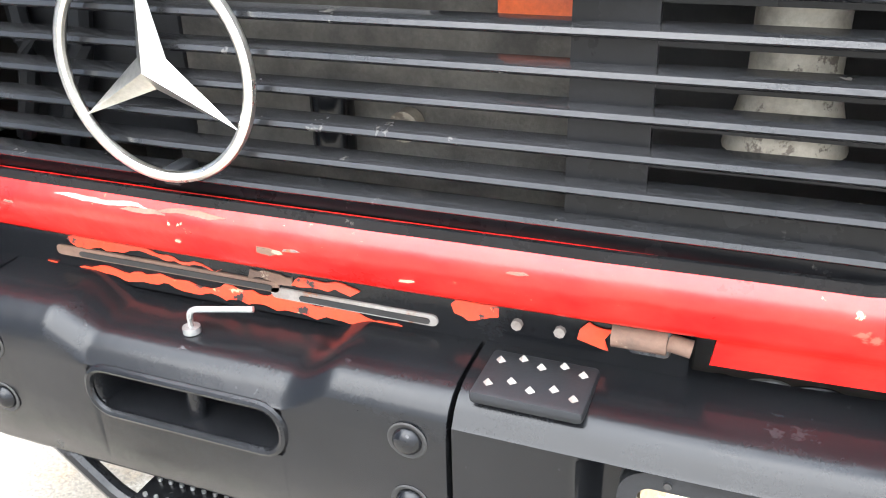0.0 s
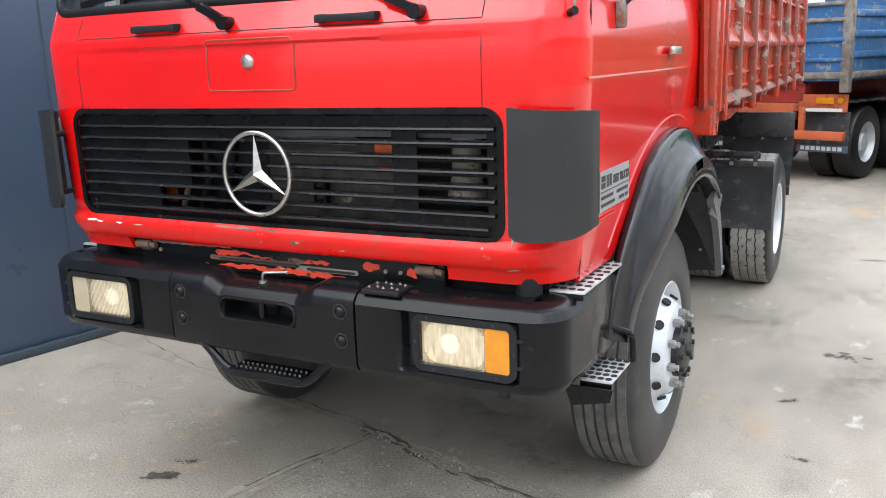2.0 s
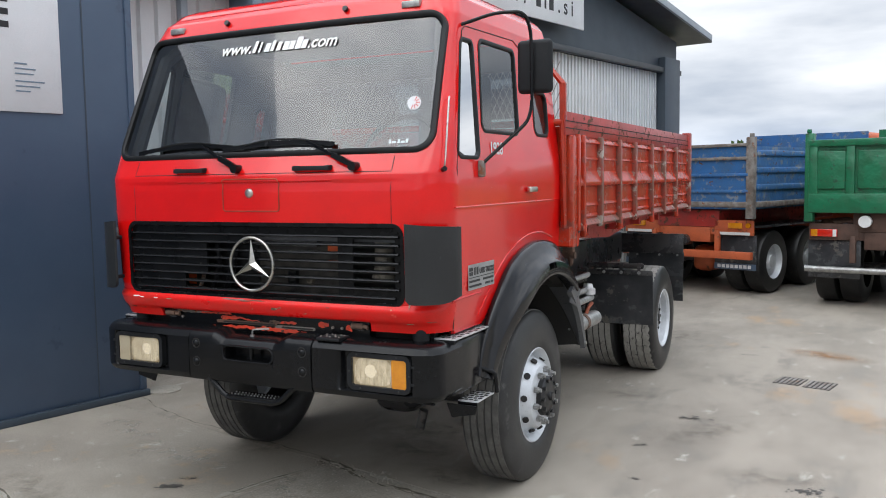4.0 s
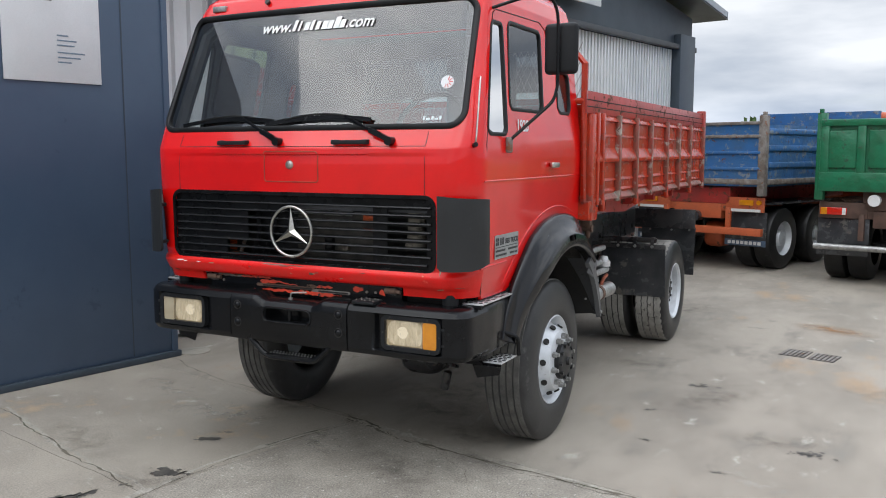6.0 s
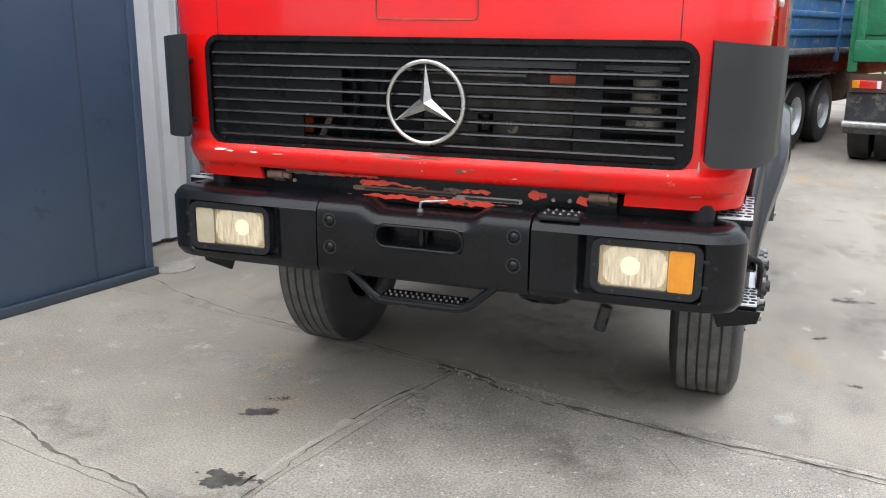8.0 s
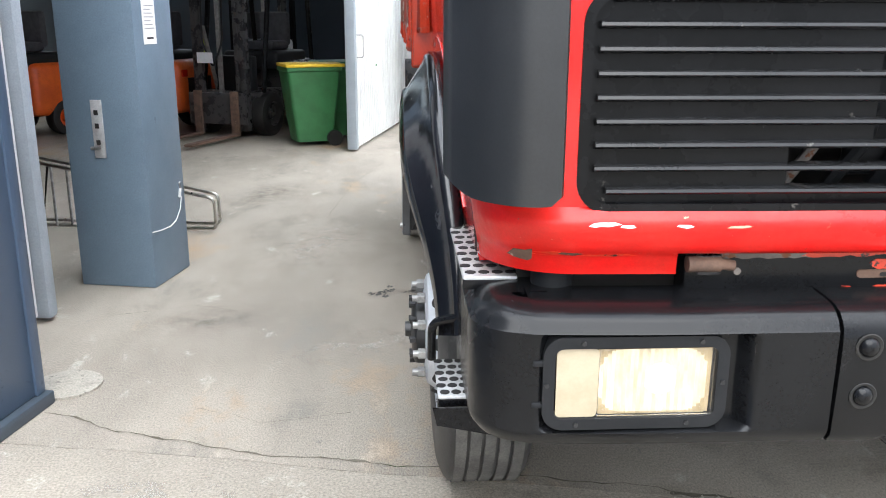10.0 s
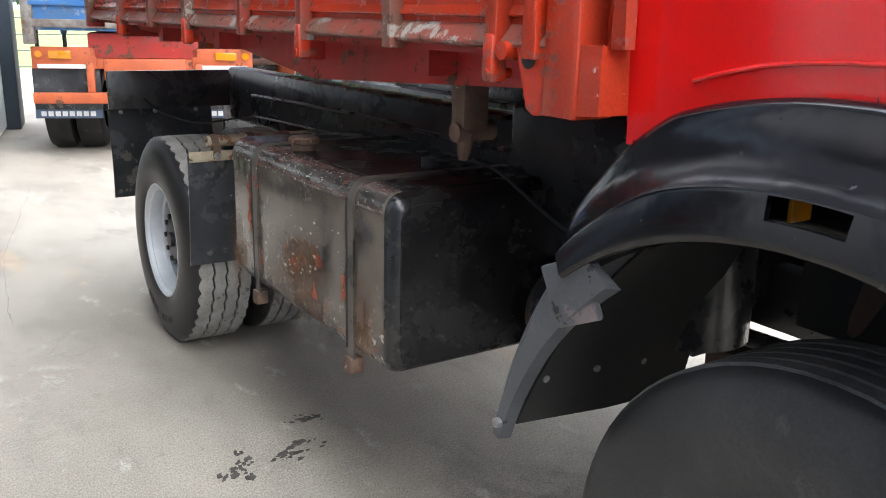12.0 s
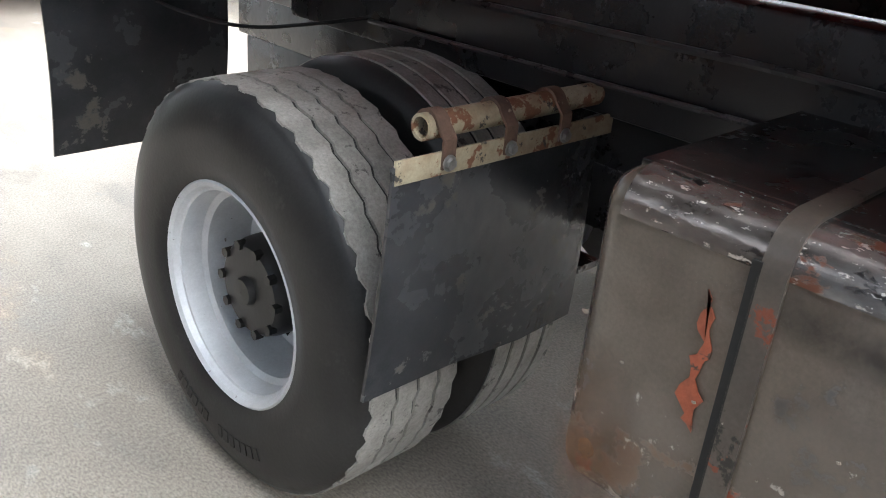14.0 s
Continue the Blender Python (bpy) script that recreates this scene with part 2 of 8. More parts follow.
FENDER = surf("scuffed_black_fender_plastic", (0.0042, 0.0042, 0.0052), (0.0075, 0.0075, 0.009), rough=0.17, scale=5, bump=0.08, fine=16, spec=0.4, rvar=0.08, coat=0.1, coat_rough=0.10, dent=(6, 0.005), wear=(((0.026, 0.026, 0.029), 9, 0.64, 0.40), ((0.10, 0.10, 0.102), 40, 0.68, 0.6)))
CHASSIS = surf("black_chassis_paint", (0.028, 0.028, 0.031), (0.048, 0.046, 0.045), rough=0.28, scale=7, bump=0.25, fine=24, dent=(9, 0.006), grain=0.2, wear=(((0.07, 0.05, 0.038), 11, 0.61, 0.8), ((0.13, 0.12, 0.11), 36, 0.65, 0.7)))
# Base colour raised to make up for weak light on the tank's side.
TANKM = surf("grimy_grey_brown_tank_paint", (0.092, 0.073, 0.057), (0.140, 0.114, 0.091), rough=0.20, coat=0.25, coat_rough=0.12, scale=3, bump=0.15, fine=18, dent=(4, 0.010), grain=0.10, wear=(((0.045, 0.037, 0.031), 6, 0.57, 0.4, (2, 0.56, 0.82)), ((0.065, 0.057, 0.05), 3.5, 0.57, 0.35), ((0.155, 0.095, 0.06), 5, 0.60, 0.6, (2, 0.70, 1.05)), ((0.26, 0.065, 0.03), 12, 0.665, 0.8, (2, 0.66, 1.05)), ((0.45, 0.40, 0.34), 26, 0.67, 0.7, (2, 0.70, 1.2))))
TANKTOP = surf("oily_black_tank_top", (0.011, 0.011, 0.0115), (0.020, 0.019, 0.019), rough=0.26, scale=6, bump=0.25, fine=30, dent=(8, 0.004), soft=0.06, wear=(((0.055, 0.052, 0.05), 4, 0.60, 0.35), ((0.06, 0.035, 0.025), 24, 0.66, 0.6), ((0.22, 0.205, 0.19), 75, 0.67, 0.5)))
SPAT = surf("scuffed_grey_splash_guard", (0.060, 0.063, 0.068), (0.085, 0.088, 0.093), rough=0.36, scale=3, bump=0.08, fine=40, dent=(6, 0.004), wear=(((0.15, 0.12, 0.12), 9, 0.61, 0.5), ((0.012, 0.012, 0.013), 14, 0.60, 0.6)))
TREAD_F = surf("worn_black_tyre_tread", (0.12, 0.115, 0.105), (0.075, 0.072, 0.067), rough=0.8, scale=9, bump=0.4, fine=120, grain=0.2)
STRAP = surf("grimy_brown_steel_strap", (0.062, 0.051, 0.042), (0.092, 0.076, 0.062), rough=0.34, scale=5, bump=0.2, fine=30, wear=(((0.016, 0.014, 0.012), 9, 0.55, 0.4), ((0.20, 0.055, 0.03), 11, 0.62, 0.7), ((0.35, 0.31, 0.27), 34, 0.65, 0.6)))
BROWN_STAIN = surf("brown_rust_stain", (0.11, 0.062, 0.036), (0.065, 0.045, 0.034), rough=0.6, scale=14, bump=0.4, fine=60, wear=(((0.20, 0.09, 0.045), 22, 0.57, 0.8), ((0.05, 0.042, 0.036), 17, 0.55, 0.4)))
RUST_RED = surf("fresh_red_rust", (0.34, 0.085, 0.04), (0.24, 0.07, 0.038), rough=0.8, scale=20, bump=0.5, fine=80, wear=(((0.07, 0.04, 0.03), 24, 0.58, 0.7),))
FLECK = surf("pale_bare_fleck", (0.30, 0.26, 0.21), (0.20, 0.16, 0.125), rough=0.7, scale=30)
RUST = surf("rusty_steel", (0.145, 0.085, 0.058), (0.085, 0.052, 0.038), rough=0.85, scale=14, bump=0.4, fine=60, wear=(((0.38, 0.30, 0.22), 22, 0.64, 0.8),))
RUBBER = surf("black_tyre_rubber", (0.0145, 0.0145, 0.015), (0.025, 0.0245, 0.024), rough=0.38, scale=4, bump=0.10, fine=90, grain=0.15, spec=0.28, soft=0.12, wear=(((0.060, 0.058, 0.055), 7, 0.60, 0.6),))
# Dusty tread, base lifted as the hall side gets little light.
TREAD = surf("dusty_grey_tyre_tread", (0.30, 0.285, 0.26), (0.21, 0.20, 0.18), rough=0.85, scale=9, bump=0.45, fine=120, grain=0.2, wear=(((0.09, 0.085, 0.078), 20, 0.6, 0.9),))
# Scraped metal, its base made pale to paint the sky's line along the edge.
EDGE_WEAR_SHEEN = surf("scraped_tank_edge_sheen", (0.36, 0.32, 0.29), (0.085, 0.070, 0.062), rough=0.2, rvar=0.05, metal=0.7, scale=11, bump=0.3, fine=70, mask=(0.42, 0.64), stretch=(1, 0.45, 1), spec=0.7, wear=(((0.025, 0.02, 0.018), 30, 0.60, 0.3), ((0.19, 0.075, 0.045), 16, 0.60, 0.5), ((0.58, 0.53, 0.48), 90, 0.60, 0.4)))
# Rubber colour lifted to offset the dim hall side.
FLAP = surf("black_rubber_mudflap", (0.026, 0.028, 0.031), (0.052, 0.054, 0.058), rough=0.26, scale=4, bump=0.15, fine=25, dent=(5, 0.01), wear=(((0.10, 0.092, 0.078), 5, 0.60, 0.6), ((0.20, 0.19, 0.18), 44, 0.68, 0.7)))
ALU = surf("bare_aluminium", (0.62, 0.62, 0.62), (0.48, 0.48, 0.48), rough=0.4, metal=0.45, scale=14, bump=0.15, fine=70)
CHROME = surf("brushed_chrome", (0.56, 0.54, 0.49), (0.44, 0.42, 0.38), rough=0.30, metal=1.0, scale=12, bump=0.05)
# Paint made paler to offset weak light on the wheels.
SILVER = surf("silver_wheel_paint", (0.62, 0.64, 0.66), (0.52, 0.54, 0.56), rough=0.38, metal=0.15, scale=6, bump=0.05, grain=0.06, wear=(((0.16, 0.14, 0.12), 14, 0.67, 0.8), ((0.10, 0.09, 0.08), 40, 0.68, 0.8)))
STEEL = surf("galvanised_steel", (0.42, 0.42, 0.41), (0.28, 0.28, 0.27), rough=0.45, metal=0.8, scale=20, bump=0.1)
HUBBLACK = surf("black_hub_cap_paint", (0.012, 0.012, 0.0125), (0.02, 0.02, 0.02), rough=0.4, scale=12, bump=0.1)
AMBER = surf("amber_indicator_plastic", (0.62, 0.235, 0.008), (0.56, 0.20, 0.008), rough=0.18, scale=20, coat=0.5, grain=0.03)
REDLENS = surf("red_tail_lens", (0.62, 0.02, 0.01), (0.5, 0.02, 0.01), rough=0.2, scale=20, coat=0.5, grain=0.03)
CREAM = surf("yellowed_indicator_lens", (0.41, 0.35, 0.245), (0.36, 0.30, 0.20), rough=0.2, scale=12, coat=0.5, grain=0.03)
LAMP = glow("lit_headlamp_reflector", (1.0, 0.80, 0.48), 0.055, (0.36, 0.29, 0.18), 130)
LAMP_CORE = glow("bright_headlamp_bowl", (1.0, 0.87, 0.62), 0.20, (0.42, 0.36, 0.26), 130)
BULB = glow("lit_headlamp_bulb", (1.0, 0.88, 0.64), 0.30, (0.46, 0.41, 0.31))
LENS = clear("ribbed_headlamp_glass", (1, 1, 1), 0.03)
GLASS = pane_glass("windscreen_glass", (0.80, 0.84, 0.84), 0.095)
SIDE_GLASS = pane_glass("door_glass", (0.88, 0.92, 0.91), 0.10)
GASKET = surf("grey_black_window_rubber", (0.007, 0.0073, 0.008), (0.012, 0.0125, 0.013), rough=0.45, spec=0.25, scale=9)
INNER = surf("dark_grey_cab_lining", (0.030, 0.030, 0.032), (0.045, 0.045, 0.047), rough=0.7, scale=6)
INTERIOR = surf("grey_cab_lining", (0.17, 0.17, 0.175), (0.13, 0.13, 0.135), rough=0.8, scale=6)
SOOT_GLOSS = surf("oily_black_frame_paint", (0.012, 0.012, 0.0135), (0.022, 0.021, 0.022), rough=0.28, scale=4, bump=0.2, fine=30, dent=(5, 0.005), grain=0.15, soft=0.10, wear=(((0.045, 0.034, 0.027), 7, 0.62, 0.6), ((0.11, 0.10, 0.09), 44, 0.68, 0.7)))
# Near-black; besides soot it stands in for shade in holes and unlit depths.
DARK = surf("shade_and_soot_black", (0.010, 0.010, 0.010), (0.018, 0.016, 0.014), rough=0.8, scale=8, bump=0.2)
DUST = surf("dusty_beige_casting", (0.30, 0.265, 0.21), (0.17, 0.145, 0.11), rough=0.8, scale=14, bump=0.4, wear=(((0.10, 0.08, 0.06), 18, 0.56, 0.8),))
# Same plastic as GRILLE; the lighter base paints part of the sky's glint.
SLAT = surf("glossy_lightened_slat_plastic", (0.011, 0.0113, 0.012), (0.017, 0.017, 0.018), rough=0.20, scale=6, bump=0.05, fine=150, spec=0.42, wear=(((0.08, 0.075, 0.066), 18, 0.65, 0.6),))
RADIATOR = surf("dusty_radiator_core", (0.085, 0.078, 0.066), (0.045, 0.041, 0.036), rough=0.8, scale=12, bump=0.5, fine=180)
WHITE = surf("white_lettering", (0.80, 0.80, 0.78), (0.72, 0.72, 0.70), rough=0.5, scale=20)
INK = surf("black_lettering", (0.015, 0.015, 0.016), rough=0.5)
PLATE_GREY = surf("silver_grey_sticker", (0.36, 0.365, 0.36), (0.31, 0.31, 0.305), rough=0.4, metal=0.3, scale=10)
CONCRETE = surf("worn_yard_concrete", (0.330, 0.292, 0.242), (0.240, 0.212, 0.176), rough=0.85, scale=0.8, bump=0.15, fine=80, mask=(0.38, 0.62), grain=0.36, gscale=105.0, stretch=(1.5, 0.75, 1), soft=0.10, wear=(((0.225, 0.205, 0.175), 1.6, 0.55, 0.85), ((0.44, 0.41, 0.355), 4.0, 0.60, 0.9), ((0.36, 0.255, 0.165), 0.5, 0.575, 0.9), ((0.20, 0.188, 0.168), 8, 0.62, 0.8), ((0.13, 0.12, 0.105), 34.0, 0.625, 0.8)))
SMOOTH_CONCRETE = surf("smooth_brownish_concrete", (0.345, 0.306, 0.252), (0.262, 0.232, 0.192), rough=0.8, scale=0.9, bump=0.32, fine=70, mask=(0.36, 0.62), grain=0.36, gscale=95.0, soft=0.09, wear=(((0.27, 0.245, 0.205), 1.8, 0.58, 0.8), ((0.43, 0.40, 0.345), 5.0, 0.60, 0.9), ((0.40, 0.30, 0.20), 0.9, 0.58, 0.9), ((0.16, 0.15, 0.13), 22, 0.64, 0.8)))
COARSE_CONCRETE = surf("coarse_pebbled_concrete", (0.335, 0.302, 0.254), (0.238, 0.214, 0.180), rough=0.9, scale=2.2, bump=0.6, fine=70, mask=(0.38, 0.62), grain=0.42, gscale=85.0, soft=0.06, wear=(((0.52, 0.49, 0.43), 28, 0.60, 0.9), ((0.15, 0.14, 0.12), 34, 0.60, 0.9), ((0.24, 0.22, 0.185), 1.4, 0.57, 0.85)))
PALE_CONCRETE = surf("pale_worn_concrete", (0.39, 0.36, 0.31), (0.32, 0.295, 0.25), rough=0.9, scale=3, bump=0.5, fine=80, grain=0.25, gscale=90.0, wear=(((0.28, 0.26, 0.22), 9, 0.55, 0.9), ((0.18, 0.165, 0.14), 30, 0.60, 0.9)))
JOINT = surf("dirt_in_the_joints", (0.15, 0.13, 0.10), (0.09, 0.08, 0.055), rough=0.95, scale=9, bump=0.5, wear=(((0.05, 0.06, 0.025), 5, 0.6, 0.95),))
OIL = surf("dark_oil_stain", (0.055, 0.050, 0.044), (0.10, 0.09, 0.078), rough=0.6, scale=14)
def smudge_look(name, colour, most, low=0.42, high=0.66):
    """Thin soft film of dirt that dies away towards its rim and breaks up in patches."""
    m = surf(name, colour, tuple(c * 0.8 for c in colour), rough=0.8, scale=9, bump=0.2, fine=80, grain=0.25, gscale=90.0)
    n, l = m.node_tree.nodes, m.node_tree.links
    tc, mp, grad = n.new("ShaderNodeTexCoord"), n.new("ShaderNodeMapping"), n.new("ShaderNodeTexGradient")
    mp.inputs["Location"].default_value, mp.inputs["Scale"].default_value = (-1, -1, 0), (2, 2, 0)
    grad.gradient_type = "QUADRATIC_SPHERE"
    nz, mr, mu = n.new("ShaderNodeTexNoise"), n.new("ShaderNodeMapRange"), n.new("ShaderNodeMath")
    nz.inputs["Scale"].default_value, nz.inputs["Detail"].default_value, nz.inputs["Roughness"].default_value = 7, 9, 0.7
    mr.inputs["From Min"].default_value, mr.inputs["From Max"].default_value = low, high
    mr.inputs["To Max"].default_value = most
    mu.operation = "MULTIPLY"
    sq = n.new("ShaderNodeMath")
    sq.operation = "POWER"
    sq.inputs[1].default_value = 0.6
    l.new(tc.outputs["Generated"], mp.inputs["Vector"])
    l.new(mp.outputs["Vector"], grad.inputs["Vector"])
    l.new(tc.outputs["Object"], nz.inputs["Vector"])
    l.new(nz.outputs["Fac"], mr.inputs["Value"])
    l.new(grad.outputs["Fac"], sq.inputs[0])
    l.new(sq.outputs[0], mu.inputs[0])
    l.new(mr.outputs["Result"], mu.inputs[1])
    l.new(mu.outputs[0], n["Principled BSDF"].inputs["Alpha"])
    return m


SMUDGE = smudge_look("grey_brown_oil_film", (0.095, 0.080, 0.064), 0.55, 0.40, 0.70)
TANK_BROWN = smudge_look("brown_rust_bloom", (0.19, 0.095, 0.045), 1.0, 0.36, 0.56)
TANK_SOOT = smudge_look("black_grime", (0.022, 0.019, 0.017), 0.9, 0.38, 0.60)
OCHRE = smudge_look("ochre_rust_wash", (0.36, 0.19, 0.085), 0.9, 0.36, 0.56)
CHALK = smudge_look("pale_scraped_concrete", (0.58, 0.545, 0.48), 0.5, 0.50, 0.60)
NAVY = surf("navy_blue_sheet_metal", (0.056, 0.086, 0.135), (0.064, 0.096, 0.147), rough=0.32, scale=1.2, bump=0.05, fine=12, grain=0.05, dent=(1.3, 0.01), wear=(((0.050, 0.075, 0.118), 3, 0.62, 0.5), ((0.09, 0.10, 0.115), 45, 0.72, 0.6)))
NAVY_TRIM = surf("dark_slate_trim", (0.045, 0.062, 0.080), (0.040, 0.055, 0.072), rough=0.5, scale=2)
SLATE = surf("blue_grey_column_paint", (0.15, 0.21, 0.27), (0.13, 0.185, 0.24), rough=0.5, scale=2.5, bump=0.06, fine=20, wear=(((0.045, 0.065, 0.085), 2.2, 0.66, 0.6),))
CLADDING = surf("white_corrugated_sheet", (0.68, 0.685, 0.68), (0.60, 0.605, 0.60), rough=0.5, scale=1.5, bump=0.03)
PALE = surf("light_grey_door_edge", (0.33, 0.375, 0.41), (0.28, 0.32, 0.35), rough=0.5, scale=3)
SIGNWHITE = surf("white_sign_panel", (0.68, 0.69, 0.70), (0.62, 0.63, 0.64), rough=0.45, scale=1.5)
LIME = surf("yellow_green_plate", (0.42, 0.55, 0.06), (0.36, 0.48, 0.05), rough=0.5, scale=10)
YELLOW = surf("yellow_plastic", (0.75, 0.50, 0.02), (0.65, 0.42, 0.02), rough=0.5, scale=10)
BIN = surf("green_bin_plastic", (0.035, 0.16, 0.055), (0.03, 0.13, 0.045), rough=0.5, scale=5, bump=0.1)
ORANGE = surf("orange_forklift_paint", (0.72, 0.12, 0.015), (0.6, 0.09, 0.015), rough=0.4, scale=5, wear=(((0.08, 0.05, 0.03), 12, 0.66, 0.8),))
BLUE_TIP = surf("worn_blue_tipper_paint", (0.035, 0.135, 0.34), (0.05, 0.125, 0.25), rough=0.4, scale=4, bump=0.15, dent=(4, 0.02), wear=(((0.20, 0.23, 0.27), 7, 0.56, 0.8), ((0.15, 0.075, 0.045), 12, 0.61, 0.9)))
WORN_GREY = surf("bare_worn_steel_edge", (0.26, 0.24, 0.22), (0.16, 0.13, 0.11), rough=0.7, metal=0.3, scale=9, bump=0.2, wear=(((0.24, 0.10, 0.05), 12, 0.6, 0.9),))
GREEN_TIP = surf("dark_green_tipper_paint", (0.012, 0.15, 0.07), (0.016, 0.115, 0.053), rough=0.36, scale=5, bump=0.4, fine=9, dent=(4, 0.03), wear=(((0.03, 0.07, 0.04), 9, 0.60, 0.6), ((0.15, 0.09, 0.05), 22, 0.65, 0.8)))
ORANGE_CH = surf("orange_chassis_paint", (0.50, 0.105, 0.035), (0.40, 0.085, 0.03), rough=0.55, scale=5, wear=(((0.14, 0.06, 0.035), 9, 0.6, 0.9),))
SOOTY = surf("heat_browned_steel", (0.10, 0.066, 0.044), (0.045, 0.033, 0.027), rough=0.45, metal=0.2, scale=5, bump=0.2, fine=40, wear=(((0.03, 0.026, 0.024), 6, 0.55, 0.6), ((0.28, 0.19, 0.12), 9, 0.60, 0.6)))
BROWN_CH = surf("brown_chassis_paint", (0.10, 0.055, 0.04), (0.07, 0.04, 0.03), rough=0.7, scale=6)
ROOFM = surf("dark_roof_edge", (0.05, 0.055, 0.06), (0.04, 0.044, 0.05), rough=0.5, scale=2)
GRASS = surf("meadow_grass", (0.10, 0.16, 0.03), (0.15, 0.17, 0.05), rough=0.9, scale=0.6, bump=0.5, fine=8)
LEAF = surf("far_tree_foliage", (0.045, 0.085, 0.025), (0.07, 0.11, 0.035), rough=0.9, scale=1.5)
FABRIC = surf("dark_seat_cloth", (0.05, 0.05, 0.055), (0.07, 0.07, 0.075), rough=0.95, scale=12)


# ---- mesh tools ----
def part(name, bm, material, parent=None, label="", sharp=35, m=None):
    """Links a bmesh as one mesh object, under a thing or a part where one is given."""
    bmesh.ops.recalc_face_normals(bm, faces=bm.faces[:])
    me = bpy.data.meshes.new(name)
    bm.to_mesh(me)
    bm.free()
    me.materials.append(material)
    me.polygons.foreach_set("use_smooth", [True] * len(me.polygons))
    me.set_sharp_from_angle(angle=radians(sharp))
    return piece(name, me, parent, label, m)


def piece(name, me, parent=None, label="", m=None):
    ob = new(name, me)
    if parent is not None:
        ob.parent = parent
        if parent.parent is None and parent.data is None:
            ob.matrix_parent_inverse = parent.matrix_basis.inverted()
    if m is not None:
        ob.matrix_basis = m
    if label:
        tagged(ob, label)
    return ob


def thing(name, at, label, category, group="", kind=""):
    ob = new(name)
    ob.empty_display_size = 0.2
    ob.matrix_basis = Matrix.Translation(at)
    return tagged(ob, label, category, group, kind)


def box(bm, x0, x1, y0, y1, z0, z1, bevel=0.0, segs=2, m=None):
    r = bmesh.ops.create_cube(bm, size=1.0, matrix=Matrix.LocRotScale(((x0 + x1) / 2, (y0 + y1) / 2, (z0 + z1) / 2), None, (abs(x1 - x0), abs(y1 - y0), abs(z1 - z0))))
    vs = r["verts"]
    if bevel:
        es = list({e for v in vs for e in v.link_edges})
        r2 = bmesh.ops.bevel(bm, geom=es, offset=bevel, segments=segs, affect="EDGES", profile=0.5, clamp_overlap=True)
        vs = list({v for f in r2["faces"] for v in f.verts} | {v for v in vs if v.is_valid})
    if m is not None:
        bmesh.ops.transform(bm, matrix=m, verts=[v for v in vs if v.is_valid])
    return bm


def boxed(x0, x1, y0, y1, z0, z1, bevel=0.0, segs=2, m=None):
    return box(bmesh.new(), x0, x1, y0, y1, z0, z1, bevel, segs, m)


def rod(bm, p, q, r, segs=12, r2=None):
    """A round bar from p to q."""
    p, q = Vector(p), Vector(q)
    d = q - p
    mm = Matrix.Translation((p + q) / 2) @ d.to_track_quat("Z", "Y").to_matrix().to_4x4()
    bmesh.ops.create_cone(bm, cap_ends=True, segments=segs, radius1=r, radius2=r if r2 is None else r2, depth=d.length, matrix=mm)
    return bm


def sweep(bm, path, profile, closed=False, up=Vector((0, 0, 1))):
    """Carries a closed profile of (a, b) points along a path; a lies along up x way, b along up."""
    pts = [Vector(p) for p in path]
    rings = []
    for i, p in enumerate(pts):
        a = pts[i - 1] if (i or closed) else p
        b = pts[(i + 1) % len(pts)] if (i < len(pts) - 1 or closed) else p
        way = (b - a).normalized()
        side = way.cross(up)
        side = side.normalized() if side.length > 1e-4 else Vector((1, 0, 0))
        top = side.cross(way).normalized()
        rings.append([bm.verts.new(p + side * u + top * v) for u, v in profile])
    k = len(profile)
    for i in range(len(rings) - (0 if closed else 1)):
        r, s = rings[i], rings[(i + 1) % len(rings)]
        for j in range(k):
            bm.faces.new((r[j], r[(j + 1) % k], s[(j + 1) % k], s[j]))
    if not closed:
        bm.faces.new(rings[0])
        bm.faces.new(rings[-1][::-1])
    return bm


def round_profile(r, n=8):
    return [(r * math.cos(2 * math.pi * i / n), r * math.sin(2 * math.pi * i / n)) for i in range(n)]


def tube(bm, path, r, n=8, closed=False, up=Vector((0, 0, 1))):
    return sweep(bm, path, round_profile(r, n), closed, up)


def bent(points, r=0.03, n=5):
    """Rounds the corners of a polyline."""
    pts = [Vector(p) for p in points]
    out = [pts[0]]
    for i in range(1, len(pts) - 1):
        a, b, c = pts[i - 1], pts[i], pts[i + 1]
        ra = min(r, (a - b).length * 0.45, (c - b).length * 0.45)
        p, q = b + (a - b).normalized() * ra, b + (c - b).normalized() * ra
        for k in range(n + 1):
            t = k / n
            out.append(p * (1 - t) ** 2 + b * 2 * t * (1 - t) + q * t * t)
    out.append(pts[-1])
    return out


def lathe(bm, profile, segs=48, m=None):
    """Turns (radius, along) points round the x axis."""
    rings = []
    for r, x in profile:
        rings.append([bm.verts.new((x, r * math.cos(2 * math.pi * i / segs), r * math.sin(2 * math.pi * i / segs))) for i in range(segs)])
    for a, b in zip(rings, rings[1:]):
        for i in range(segs):
            bm.faces.new((a[i], a[(i + 1) % segs], b[(i + 1) % segs], b[i]))
    if m is not None:
        bmesh.ops.transform(bm, matrix=m, verts=[v for ring in rings for v in ring])
    return bm


